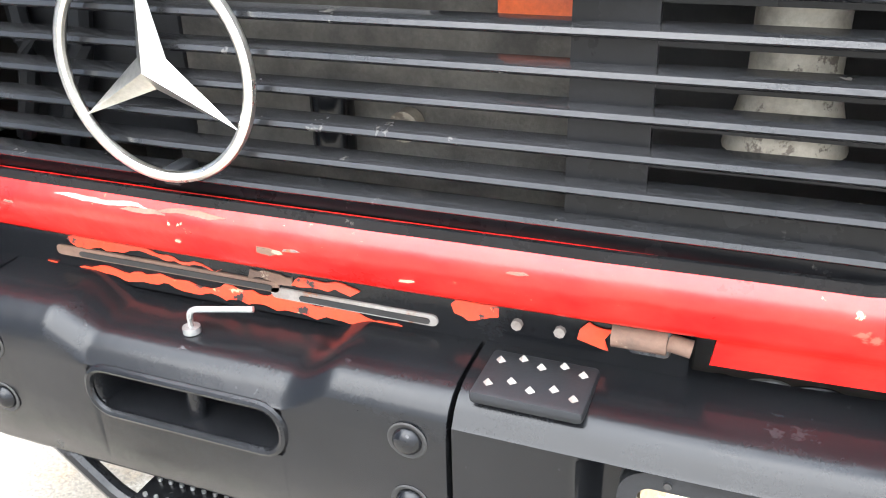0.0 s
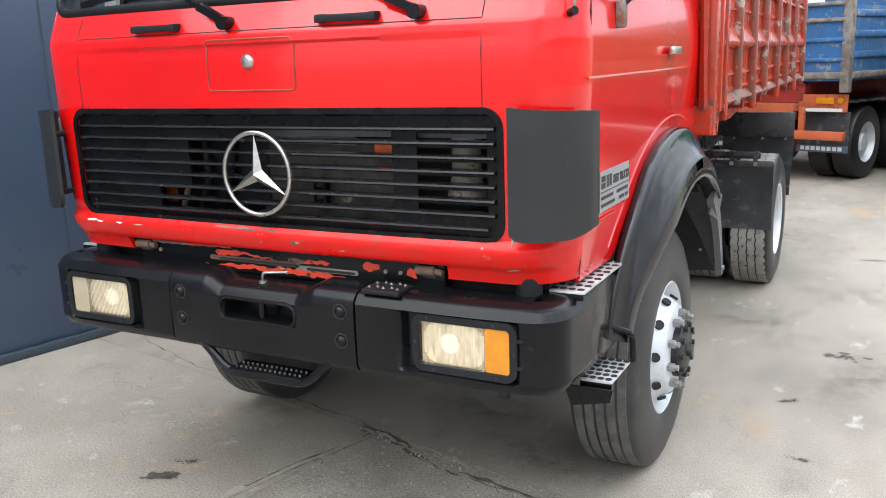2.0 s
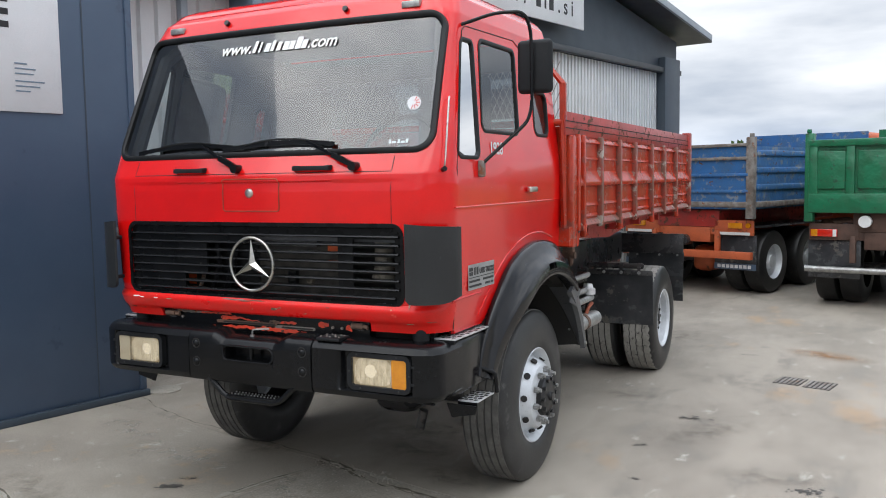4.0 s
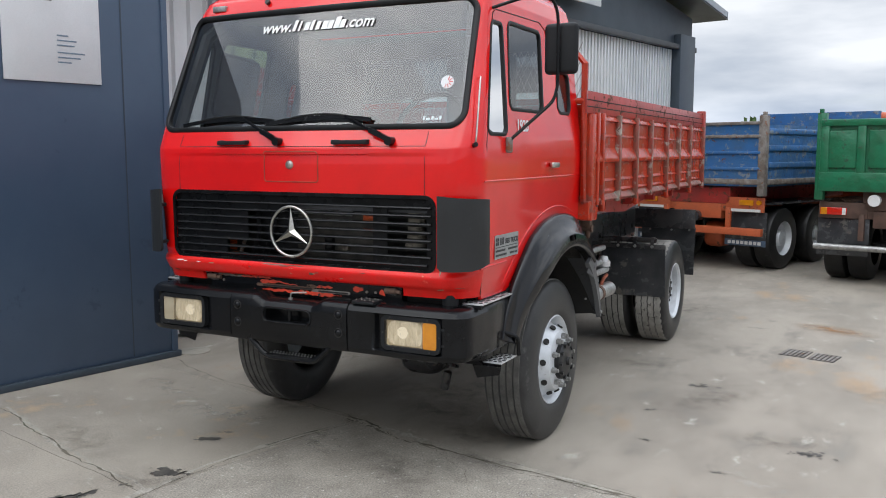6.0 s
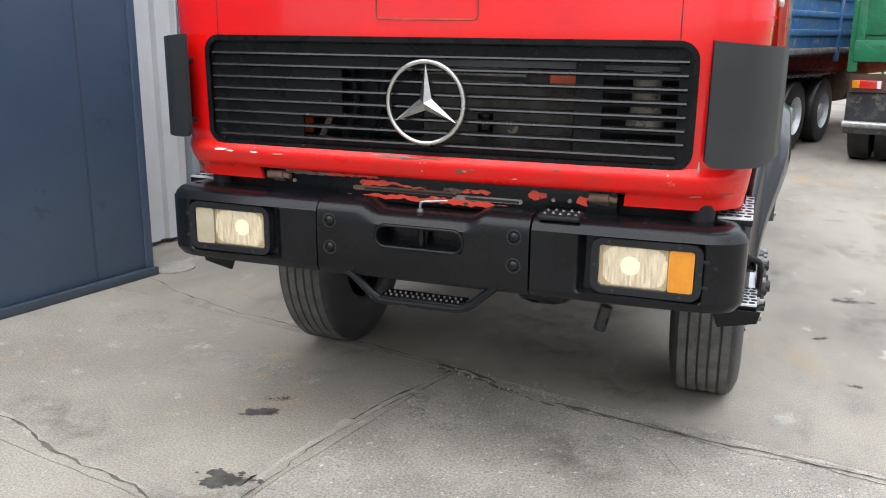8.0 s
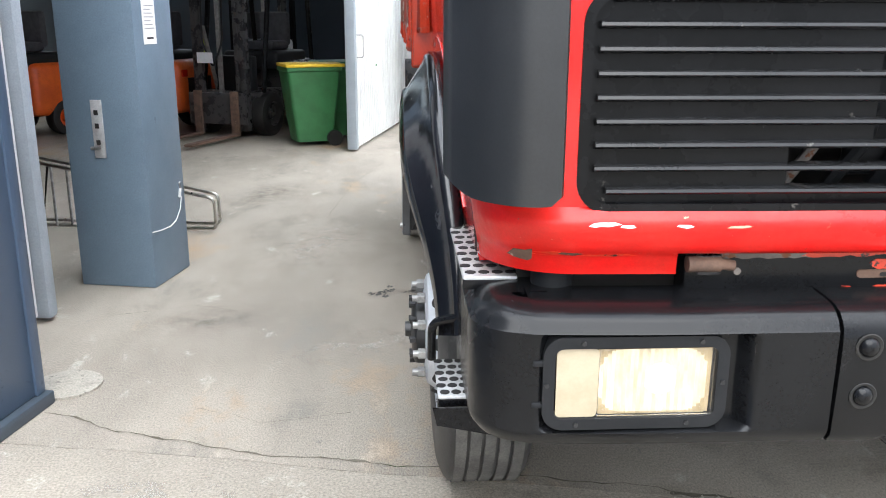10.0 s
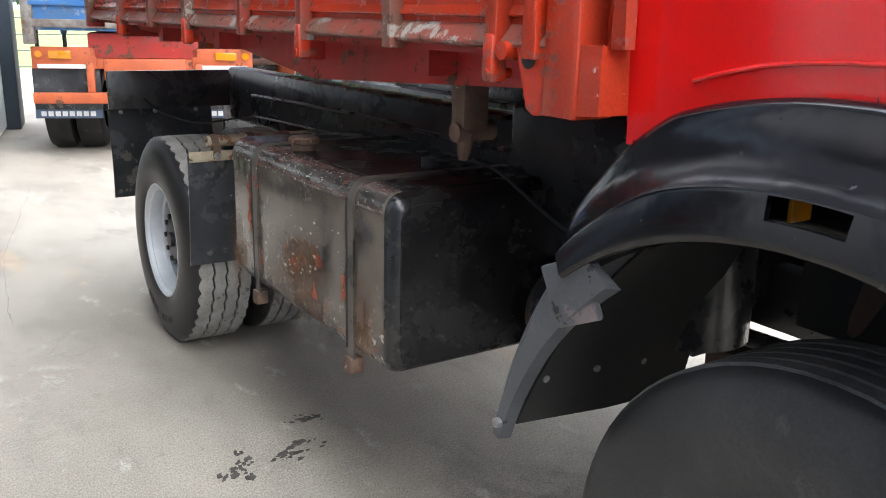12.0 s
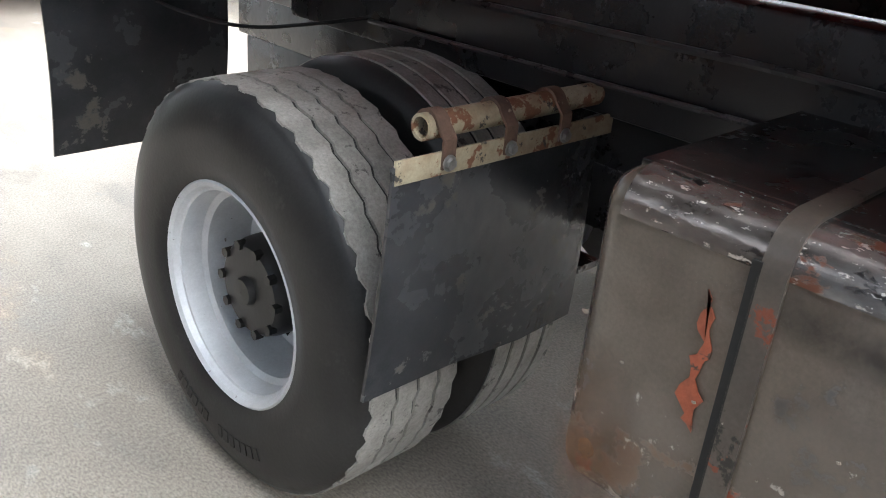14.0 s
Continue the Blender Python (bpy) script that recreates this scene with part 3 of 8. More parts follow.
def slab_of(bm, outline, depth, m=None):
    """A flat plate: an outline of (a, b) points in the xz plane, given depth along +y."""
    f = [bm.verts.new((a, 0, b)) for a, b in outline]
    g = [bm.verts.new((a, depth, b)) for a, b in outline]
    k = len(f)
    bm.faces.new(f)
    bm.faces.new(g[::-1])
    for i in range(k):
        bm.faces.new((f[i], g[i], g[(i + 1) % k], f[(i + 1) % k]))
    if m is not None:
        bmesh.ops.transform(bm, matrix=m, verts=f + g)
    return bm


def rrect(x0, x1, z0, z1, r, n=5):
    out = []
    for cx, cz, a0 in ((x1 - r, z1 - r, 0), (x0 + r, z1 - r, 90), (x0 + r, z0 + r, 180), (x1 - r, z0 + r, 270)):
        for k in range(n + 1):
            a = radians(a0 + 90 * k / n)
            out.append((cx + r * math.cos(a), cz + r * math.sin(a)))
    return out


def text_mesh(words, size, material, parent, m, name="lettering", label="", shear=0.0, bold=0.0):
    cu = bpy.data.curves.new("lettering", "FONT")
    cu.body, cu.size, cu.extrude, cu.shear, cu.offset = words, size, 0.0006, shear, bold
    tmp = bpy.data.objects.new("tmp", cu)
    me = bpy.data.meshes.new_from_object(tmp)
    bpy.data.objects.remove(tmp)
    me.materials.clear()
    me.materials.append(material)
    return piece(name, me, parent, label, m)


def ragged(outline, jitter, seed, step=0.012):
    """Breaks up the edge of an outline of (a, b) points like flaking paint."""
    out = []
    for (a, b), (c, d) in zip(outline, outline[1:] + outline[:1]):
        k = max(1, int(math.hypot(c - a, d - b) / step))
        for i in range(k):
            p, q = a + (c - a) * i / k, b + (d - b) * i / k
            v = Vector((p * 40, q * 40, seed * 3.7))
            out.append((p + jitter * noise.noise(v), q + jitter * noise.noise(v + Vector((9, 5, 2)))))
    return out


# ---- ground ----
FA = math.atan2(0.2008, 0.9796)  # the hall's front runs at this angle to the truck
FU, FV = Vector((0.2008, 0.9796, 0)), Vector((0.9796, -0.2008, 0))
HALL = Matrix.Translation((-3.65, 0, 0)) @ Matrix.Rotation(-FA, 4, "Z")  # local x: out to the yard, y: along the front


def build_ground():
    bm = bmesh.new()
    bmesh.ops.create_grid(bm, x_segments=8, y_segments=8, size=600)
    bmesh.ops.translate(bm, verts=bm.verts[:], vec=(0, 0, -0.009))
    g = part("ground", bm, JOINT)
    tagged(g, "pale worn concrete yard with dirty joints and oil stains", "ground", kind="structure")
    rng = random.Random(4)
    p0 = Vector((-0.24, 1.07, 0))
    us = [-14, -7.5, -1.75, 0.0, 30]

    def edge(a, b):
        k = max(2, int((b - a).length / 0.11))
        side = FV if abs((b - a).normalized().dot(FU)) > 0.5 else FU
        out = []
        for i in range(k):
            p = a + (b - a) * (i / k)
            w = 0.0 if i == 0 else 0.022 * noise.noise(p * 1.6) + 0.012 * noise.noise(p * 7)
            out.append(p + side * w)
        return out

    for i in range(len(us) - 1):
        vs = [-13, 0.0, 20] if i < 3 else [-13, 20]
        for j in range(len(vs) - 1):
            gap = 0.002
            u0, u1, v0, v1 = us[i] + gap, us[i + 1] - gap, vs[j] + gap, vs[j + 1] - gap
            c = [p0 + FU * u + FV * v for u, v in ((u0, v0), (u0, v1), (u1, v1), (u1, v0))]
            ring = []
            for a, b in zip(c, c[1:] + c[:1]):
                ring += edge(a, b)
            bm = bmesh.new()
            top = [bm.verts.new((p.x, p.y, 0.0)) for p in ring]
            low = [bm.verts.new((p.x, p.y, -0.05)) for p in ring]
            bm.faces.new(top)
            n = len(ring)
            for k in range(n):
                bm.faces.new((top[k], low[k], low[(k + 1) % n], top[(k + 1) % n]))
            part("slab", bm, CONCRETE if i == 3 or j < 0 else (COARSE_CONCRETE if j == 1 else SMOOTH_CONCRETE), g)
    return g


def crack(points, width, seed, material=None, lift=0.0022):
    """A ragged dark seam in the concrete along a wandering line."""
    rng = random.Random(seed)
    pts = []
    for (xa, ya), (xb, yb) in zip(points, points[1:]):
        k = max(2, int(math.hypot(xb - xa, yb - ya) / 0.035))
        for i in range(k):
            t = i / k
            x, y = xa + (xb - xa) * t, ya + (yb - ya) * t
            j = 0.03 * noise.noise(Vector((x * 3, y * 3, seed))) + 0.012 * noise.noise(Vector((x * 14, y * 14, seed)))
            pts.append(Vector((x + j, y + j * 1.3, lift)))
    bm = bmesh.new()
    prev = None
    for i, p in enumerate(pts):
        a, b = pts[max(0, i - 1)], pts[min(len(pts) - 1, i + 1)]
        side = (b - a).cross(Vector((0, 0, 1))).normalized()
        w = width * (0.15 + 0.9 * abs(noise.noise(p * 9))) * (0.4 + 0.9 * rng.random())
        row = (bm.verts.new(p + side * w), bm.verts.new(p - side * w))
        if prev:
            bm.faces.new((prev[0], row[0], row[1], prev[1]))
        prev = row
    return tagged(part("crack", bm, material or JOINT), "ragged dirt-filled crack in the concrete slabs", "crack", "cracks in the yard", "stuff")


def stain(cx, cy, w, h, turn, seed, solid=False):
    """A thin irregular blot of old oil on the concrete."""
    rng = random.Random(seed)
    bm = bmesh.new()
    if solid:
        blob = ragged([(-0.5 * w, -0.1 * h), (-0.1 * w, -0.4 * h), (0.3 * w, -0.3 * h), (0.5 * w, 0.2 * h), (0.1 * w, 0.3 * h), (-0.3 * w, 0.5 * h)], 0.3 * h, seed)
        ring = [Matrix.Rotation(radians(turn), 3, "Z") @ Vector((a, b, 0)) for a, b in blob]
        bm.faces.new([bm.verts.new((cx + p.x, cy + p.y, 0.0023)) for p in ring])
    for k in range(34):
        ox, oy = rng.gauss(0, 0.26) * w, rng.gauss(0, 0.24) * h
        s = rng.uniform(0.05, 0.16) * (1.7 if k < 7 else 1.0)
        ring = []
        for i in range(12):
            a = 2 * math.pi * i / 12
            r = s * (0.5 + 0.7 * rng.random())
            p = Matrix.Rotation(radians(turn), 3, "Z") @ Vector((ox + w * 0.5 * r * math.cos(a), oy + h * 0.6 * r * math.sin(a), 0))
            ring.append(bm.verts.new((cx + p.x, cy + p.y, 0.0025 + 0.0001 * k)))
        bm.faces.new(ring)
    return tagged(part("oil_stain", bm, OIL), "dark dried oil stain on the concrete", "stain", "stains on the yard", "stuff")


build_ground()


def worn_band(points, width, seed):
    """Pale, crumbled concrete along a joint."""
    return tagged(crack(points, width, seed, PALE_CONCRETE, 0.0012), "pale crumbled concrete along a joint", "worn joint", "worn joints in the yard", "stuff")


for k, (pts, w) in enumerate((([(-2.85, 1.87), (-2.3, 1.62), (-1.8, 1.46), (-1.35, 1.36), (-0.8, 1.25), (-0.45, 1.17), (-0.26, 1.09), (0.03, 0.91), (0.41, 0.83)], 0.014), ([(-0.33, 1.05), (-0.2, 1.03), (0.0, 0.96), (0.2, 0.88)], 0.022), ([(-0.24, 1.07), (-0.39, 0.65), (-0.5, 0.28)], 0.012),
                              ([(-2.83, 0.08), (-2.22, -0.15), (-1.66, -0.34), (-1.24, -0.46), (-0.68, -0.60)], 0.018), ([(0.41, 0.84), (1.38, 0.63), (2.49, 0.46), (4.2, 0.1)], 0.008), ([(0.53, 0.8), (0.9, 0.5), (1.1, 0.2)], 0.005), ([(-3.0, 3.1), (-2.5, 3.3), (-2.2, 3.15)], 0.006),
                              ([(1.9, 3.2), (2.6, 3.6), (3.1, 3.5)], 0.005), ([(-2.2, 1.9), (-1.9, 1.75), (-1.5, 1.8)], 0.005), ([(-1.9, 5.5), (-1.75, 7.0), (-1.2, 9.5)], 0.004))):
    crack(pts, w, k + 1)
for k, (cx, cy, w, h, turn, solid) in enumerate(((-1.16, 3.50, 0.26, 0.12, 20, False), (-1.41, 3.46, 0.22, 0.12, 60, False), (-0.71, -0.34, 0.22, 0.13, 20, True), (-0.96, -0.96, 0.50, 0.15, 60, True), (-0.91, 0.25, 0.17, 0.09, 30, True), (-0.90, 0.42, 0.14, 0.06, 30, False),
                                                  (2.77, 1.80, 0.26, 0.16, -10, False), (1.93, 5.89, 0.24, 0.06, 10, False), (1.84, 3.15, 0.20, 0.14, 0, False), (-1.02, 3.72, 0.14, 0.1, 0, False), (1.75, 1.6, 0.1, 0.05, 0, False), (1.62, 2.3, 0.12, 0.06, 30, False), (2.3, 1.2, 0.1, 0.05, 0, False))):
    stain(cx, cy, w, h, turn, k + 3, solid)
worn_band([(1.44, 0.70), (1.95, 0.60), (2.52, 0.485), (3.4, 0.30)], 0.045, 31)
crack([(0.36, 0.86), (0.9, 0.74), (1.5, 0.66), (2.2, 0.53)], 0.022, 37)
crack([(-0.34, 1.10), (-0.15, 1.05), (0.06, 0.97)], 0.05, 38)
worn_band([(-0.68, -1.31), (-0.60, -0.5), (-0.57, -0.08), (-0.50, 0.28), (-0.39, 0.65), (-0.26, 1.0)], 0.06, 32)
crack([(-0.64, -1.31), (-0.56, -0.5), (-0.53, -0.08), (-0.46, 0.28), (-0.35, 0.65), (-0.225, 1.0)], 0.010, 36)
worn_band([(-2.83, 0.10), (-2.22, -0.13), (-1.66, -0.32), (-1.24, -0.44), (-0.61, -0.60)], 0.05, 33)
worn_band([(-0.30, 1.09), (0.1, 0.98), (0.45, 0.87)], 0.06, 34)
rng_r = random.Random(77)
bm = bmesh.new()
for k in range(110):
    t = rng_r.random() ** 1.5
    px, py, s = -0.32 + 0.75 * t + rng_r.gauss(0, 0.05), 1.08 - 0.24 * t + rng_r.gauss(0, 0.05), rng_r.uniform(0.002, 0.008)
    bmesh.ops.create_icosphere(bm, subdivisions=1, radius=s, matrix=Matrix.LocRotScale((px, py, s * 0.4 + 0.003), Euler((rng_r.random(), rng_r.random(), rng_r.random())), (1, rng_r.uniform(0.6, 1), 0.6)))
tagged(part("rubble", bm, COARSE_CONCRETE), "loose crumbs of concrete at the broken joint", "rubble", kind="stuff")


def smudge(cx, cy, w, h, turn, material=None, k=0):
    """A soft patch of dirt on the concrete."""
    bm = bmesh.new()
    bm.faces.new([bm.verts.new((0.5 * w * math.cos(2 * math.pi * i / 24), 0.5 * h * math.sin(2 * math.pi * i / 24), 0)) for i in range(24)])
    ob = part("dirt_film", bm, material or SMUDGE)
    ob.matrix_world = pose(cx, cy, 0.0040 + 0.00025 * k, 0, 0, turn)
    return tagged(ob, "soft smudge of dirt on the concrete yard", "stain", "smudges on the yard", "stuff")


for k, (cx, cy, w, h, turn, material) in enumerate(((0.05, 2.0, 1.5, 1.1, 20, SMUDGE), (0.62, 1.15, 1.0, 0.5, -15, SMUDGE), (0.95, 0.75, 0.7, 0.35, 10, SMUDGE), (0.2, 1.55, 0.9, 0.5, 5, SMUDGE), (-0.55, 2.75, 1.3, 0.9, -10, SMUDGE), (0.35, 2.35, 0.6, 0.4, 30, SMUDGE), (-0.86, 1.14, 0.7, 0.35, 20, SMUDGE), (-0.25, 1.05, 0.5, 0.28, -15, SMUDGE),
                                                    (2.71, 6.15, 1.1, 0.5, -25, OCHRE), (2.55, 1.95, 0.9, 0.4, 10, SMUDGE), (2.5, 1.15, 0.7, 0.3, -20, CHALK), (1.18, 3.7, 0.8, 0.4, 10, SMUDGE), (-0.75, -0.5, 0.9, 0.5, 40, SMUDGE), (-1.7, -0.15, 1.3, 0.5, -15, SMUDGE),
                                                    (-1.3, 0.75, 1.3, 0.7, 10, CHALK), (0.55, 0.35, 1.2, 0.7, -30, SMUDGE), (-2.1, 1.1, 1.2, 0.5, -15, CHALK), (1.7, 0.25, 1.2, 0.5, -10, CHALK), (2.0, 2.8, 1.4, 0.6, 60, SMUDGE), (3.4, 3.6, 1.5, 0.7, 30, SMUDGE), (1.0, 6.6, 1.6, 0.8, 70, SMUDGE),
                                                    (-2.4, 3.0, 1.0, 0.6, 20, SMUDGE), (-1.9, 4.6, 1.6, 0.7, 80, CHALK), (-2.5, 6.5, 1.6, 0.8, 70, SMUDGE), (-1.5, 2.6, 1.0, 0.5, 30, CHALK), (-0.2, 0.55, 0.8, 0.4, -40, CHALK))):
    smudge(cx, cy, w, h, turn, material, k)


# ---- hall ----
def hall_part(name, bm, material, parent=None, label=""):
    bmesh.ops.transform(bm, matrix=HALL, verts=bm.verts[:])
    return part(name, bm, material, parent, label)


def corrugated(y0, y1, z0, z1, x, pitch=0.115, depth=0.03):
    bm = bmesh.new()
    prof, y = [], y0
    while y < y1:
        prof += [(x, y), (x, min(y1, y + pitch * 0.5)), (x - depth, min(y1, y + pitch * 0.62)), (x - depth, min(y1, y + pitch * 0.88))]
        y += pitch
    prof.append((x, y1))
    back = [(x - depth - 0.03, b) for a, b in prof]
    rows = []
    for z in (z0, z1):
        rows.append(([bm.verts.new((a, b, z)) for a, b in prof], [bm.verts.new((a, b, z)) for a, b in back]))
    (f0, b0), (f1, b1) = rows
    for i in range(len(prof) - 1):
        bm.faces.new((f0[i], f0[i + 1], f1[i + 1], f1[i]))
        bm.faces.new((b0[i], b1[i], b1[i + 1], b0[i + 1]))
        bm.faces.new((f1[i], f1[i + 1], b1[i + 1], b1[i]))
    bm.faces.new((f0[0], f1[0], b1[0], b0[0]))
    bm.faces.new((f0[-1], b0[-1], b1[-1], f1[-1]))
    return bm


def build_hall():
    # front above the doors: a gable board that falls towards the far end
    bm = bmesh.new()
    slab_of(bm, [(1.9, 4.12), (15.0, 4.12), (15.0, 4.72), (4.2, 6.45), (1.9, 6.10)], 0.22, Matrix.Rotation(radians(90), 4, "Z"))
    wall = hall_part("wall_front", bm, NAVY_TRIM)
    tagged(wall, "dark slate sheet-metal gable above the hall doors", "wall", kind="structure")
    bm = bmesh.new()
    for (ya, za), (yb, zb) in (((4.2, 6.5), (15.55, 4.72)), ((1.8, 6.13), (4.2, 6.5))):
        # The roof stops short at x -9 so that daylight brightens the inside.
        vs = [bm.verts.new((x, y, z)) for x in (0.55, -9.0) for y, z in ((ya, za), (yb, zb), (yb, zb + 0.16), (ya, za + 0.16))]
        for q in ((0, 1, 2, 3), (7, 6, 5, 4), (0, 4, 5, 1), (2, 6, 7, 3), (1, 5, 6, 2), (0, 3, 7, 4)):
            bm.faces.new([vs[i] for i in q])
    tagged(hall_part("roof", bm, ROOFM), "dark hall roof with a pale metal verge", "roof", kind="structure")
    tagged(hall_part("trim_verge", boxed(0.5, 0.56, 4.2, 15.6, -0.06, 0.06, m=Matrix.Translation((0, 9.9, 5.70)) @ Matrix.Rotation(math.atan2(-1.78, 11.35), 4, "X") @ Matrix.Translation((0, -9.9, 0))), PALE), "pale sheet-metal edge along the roof", "roof trim", kind="structure")
    # door rail and lintel
    tagged(hall_part("trim_rail", boxed(0.0, 0.12, 1.9, 15.0, 4.02, 4.12, 0.01), ROOFM), "dark sliding-door rail under the gable", "door rail", kind="structure")
    # far leaf of the sliding door and its frame
    leaf = hall_part("door_1", corrugated(9.43, 14.1, 0.04, 4.02, -0.03, 0.115, 0.05), CLADDING)
    tagged(leaf, "white corrugated sliding door of the hall, slid open", "door", kind="structure")
    hall_part("door_frame", boxed(-0.13, -0.01, 9.30, 9.40, 0.03, 4.02, 0.006), PALE, leaf, "light grey steel door edge")
    bm = bmesh.new()
    tube(bm, bent([(-0.04, 9.50, 1.15), (0.05, 9.50, 1.15), (0.05, 9.50, 1.42), (-0.04, 9.50, 1.42)], 0.03), 0.009)
    hall_part("door_handle", bm, STEEL, leaf)
    # near leaf, beside the navy annex
    leaf2 = hall_part("door_2", corrugated(2.2, 3.02, 0.04, 4.02, -0.27, 0.2, 0.035), CLADDING)
    tagged(leaf2, "white corrugated sliding door beside the navy annex", "door", kind="structure")
    hall_part("door_frame", boxed(-0.34, -0.20, 3.025, 3.12, 0.02, 4.02, 0.03), PALE, leaf2, "light grey rounded door edge")
    gp = hall_part("wall_infill", corrugated(3.125, 3.71, 2.12, 4.02, -0.30, 0.2, 0.035), CLADDING)
    tagged(gp, "white corrugated panel over the narrow side opening", "wall", kind="structure")
    # columns
    for name, y0, y1, x0, x1, mat in (("column_near", 3.72, 4.22, -0.42, 0.08, SLATE), ("column_far", 14.12, 14.85, -0.3, 0.15, NAVY_TRIM)):
        c = hall_part(name, boxed(x0, x1, y0, y1, 0.0, 4.2 if name == "column_near" else 4.32, 0.012), mat)
        tagged(c, "blue-grey painted square steel column of the hall", "column", kind="structure")
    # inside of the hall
    # Near-black colour gives the back wall the gloom of the unlit hall.
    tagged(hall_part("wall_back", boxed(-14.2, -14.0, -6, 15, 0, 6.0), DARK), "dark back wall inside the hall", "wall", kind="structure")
    sf = hall_part("wall_side_far", boxed(-14.0, -0.3, 14.6, 14.8, 0, 2.05), NAVY_TRIM)
    tagged(sf, "far side wall of the hall with a band of windows", "wall", kind="structure")
    hall_part("upper_wall", boxed(-14.0, -0.3, 14.6, 14.8, 3.35, 4.7), NAVY_TRIM, sf)
    for k in range(11):
        x = -13.9 + 1.3 * k
        hall_part("mullion", boxed(x - 0.06, x + 0.06, 14.62, 14.78, 2.05, 3.35), NAVY_TRIM, sf)
        if k < 10:
            pn = hall_part("pane", boxed(x + 0.06, x + 1.24, 14.69, 14.70, 2.05, 3.35), SIDE_GLASS, sf)
            pn.visible_shadow = False
    # Unseen opening, added only to bring more light into the hall.
    sk = hall_part("roof_added_skylight", boxed(-16.0, -9.0, -6.0, 15.0, 4.9, 4.92), SIDE_GLASS)
    sk.visible_shadow = False
    tagged(sk, "unseen glazed opening added to light the hall inside", "skylight", kind="structure")
    tagged(hall_part("wall_side_near", boxed(-14.0, -0.2, -6.1, -5.9, 0, 4.63), NAVY_TRIM), "near side wall of the hall", "wall", kind="structure")
    tagged(hall_part("wall_side_upper", boxed(-9.0, -0.23, 1.75, 1.9, 4.5, 6.12), NAVY_TRIM), "side wall of the hall above the annex roof", "wall", kind="structure")
    tagged(hall_part("roof_annex", boxed(-14.0, 0.30, -6.1, 1.74, 4.64, 4.74), ROOFM), "flat dark roof of the annex", "roof", kind="structure")
    tagged(hall_part("wall_front_near", boxed(-0.5, -0.1, -5.9, 2.15, 0, 4.11), NAVY_TRIM), "closed part of the hall front", "wall", kind="structure")


def build_annex():
    """The navy sheet-metal block that juts out beside the hall door."""
    w = hall_part("wall_annex", boxed(-0.1, 0.36, -6.0, 2.08, 0.06, 4.80, 0.01), NAVY)
    tagged(w, "navy blue sheet-metal annex wall with upright seams", "wall", kind="structure")
    for y in (-3.4, -2.2, -1.0, 0.35, 1.62):
        hall_part("seam", boxed(0.361, 0.3635, y, y + 0.012, 0.08, 4.78), NAVY_TRIM, w)
    hall_part("plinth", boxed(-0.1, 0.40, -6.0, 2.11, 0.0, 0.06, 0.008), NAVY_TRIM, w)
    hall_part("corner_strip", boxed(0.30, 0.372, 2.03, 2.092, 0.06, 4.81, 0.006), NAVY, w)


build_hall()
build_annex()


# ---- the red truck ----
TRUCK = thing("truck", (0, 2.5, 0), "red tipper truck with black bumper, parked beside the hall", "truck")
YR = 1.87  # back of the cab


def lerp_table(table, z):
    for (z0, a), (z1, b) in zip(table, table[1:]):
        if z <= z1:
            return a + (b - a) * max(0.0, (z - z0) / (z1 - z0))
    return table[-1][1]


def cab_front(z):
    return lerp_table(((1.10, 0.098), (1.16, 0.086), (1.195, 0.072), (1.21, 0.056), (1.24, 0.042), (1.262, 0.033), (1.276, 0.034), (1.288, 0.046), (1.30, 0.056), (1.34, 0.050), (1.72, 0.045), (1.90, 0.045), (1.98, 0.055), (2.05, 0.09), (2.12, 0.125), (2.86, 0.405), (2.94, 0.445), (2.99, 0.50)), z)


def cab_half(z):
    return lerp_table(((1.10, 1.120), (1.16, 1.134), (1.3, 1.152), (1.5, 1.16), (1.78, 1.176), (1.92, 1.178), (2.05, 1.17), (2.84, 1.078), (2.94, 1.045), (2.99, 1.0)), z)


def corner(z):
    """Radius of the cab's front corners: tighter up the windscreen pillars."""
    return lerp_table(((1.90, 0.2), (2.12, 0.13)), z)


def cab_ring(z, grow=0.0):
    w, yf, r = cab_half(z) + grow, cab_front(z) - grow, corner(z) + grow
    bow = 0.035 if z > 1.95 else 0.02  # the front bows a little outwards in plan
    out = []
    ns, nc, nf = 96, 14, 150
    for i in range(ns):
        out.append((-w, YR + (yf + r - YR) * i / ns, z))
    for i in range(nc):
        a = math.pi / 2 * i / nc
        out.append((-w + r - r * math.cos(a), yf + r - r * math.sin(a), z))
    for i in range(nf + 1):
        x = -w + r + (2 * w - 2 * r) * i / nf
        out.append((x, yf - bow * (1 - (x / (w - r)) ** 2), z))
    for i in range(1, nc + 1):
        a = math.pi / 2 * (1 - i / nc)
        out.append((w - r + r * math.cos(a), yf + r - r * math.sin(a), z))
    for i in range(1, ns + 1):
        out.append((w, yf + r + (YR - yf - r) * i / ns, z))
    return out


def in_rrect(a, b, a0, a1, b0, b1, r):
    da, db = max(a0 + r - a, a - a1 + r, 0), max(b0 + r - b, b - b1 + r, 0)
    return a0 < a < a1 and b0 < b < b1 and da * da + db * db < r * r


# front edge at foot and head, rear edge at foot and head, foot, head, corner radius
SIDE_WINDOWS = {"quarter_light": (0.26, 0.465, 0.535, 0.615, 2.06, 2.70, 0.04), "door_window": (0.61, 0.705, 1.16, 1.235, 2.21, 2.725, 0.05), "rear_side_window": (1.44, 1.48, 1.70, 1.73, 2.22, 2.50, 0.06)}


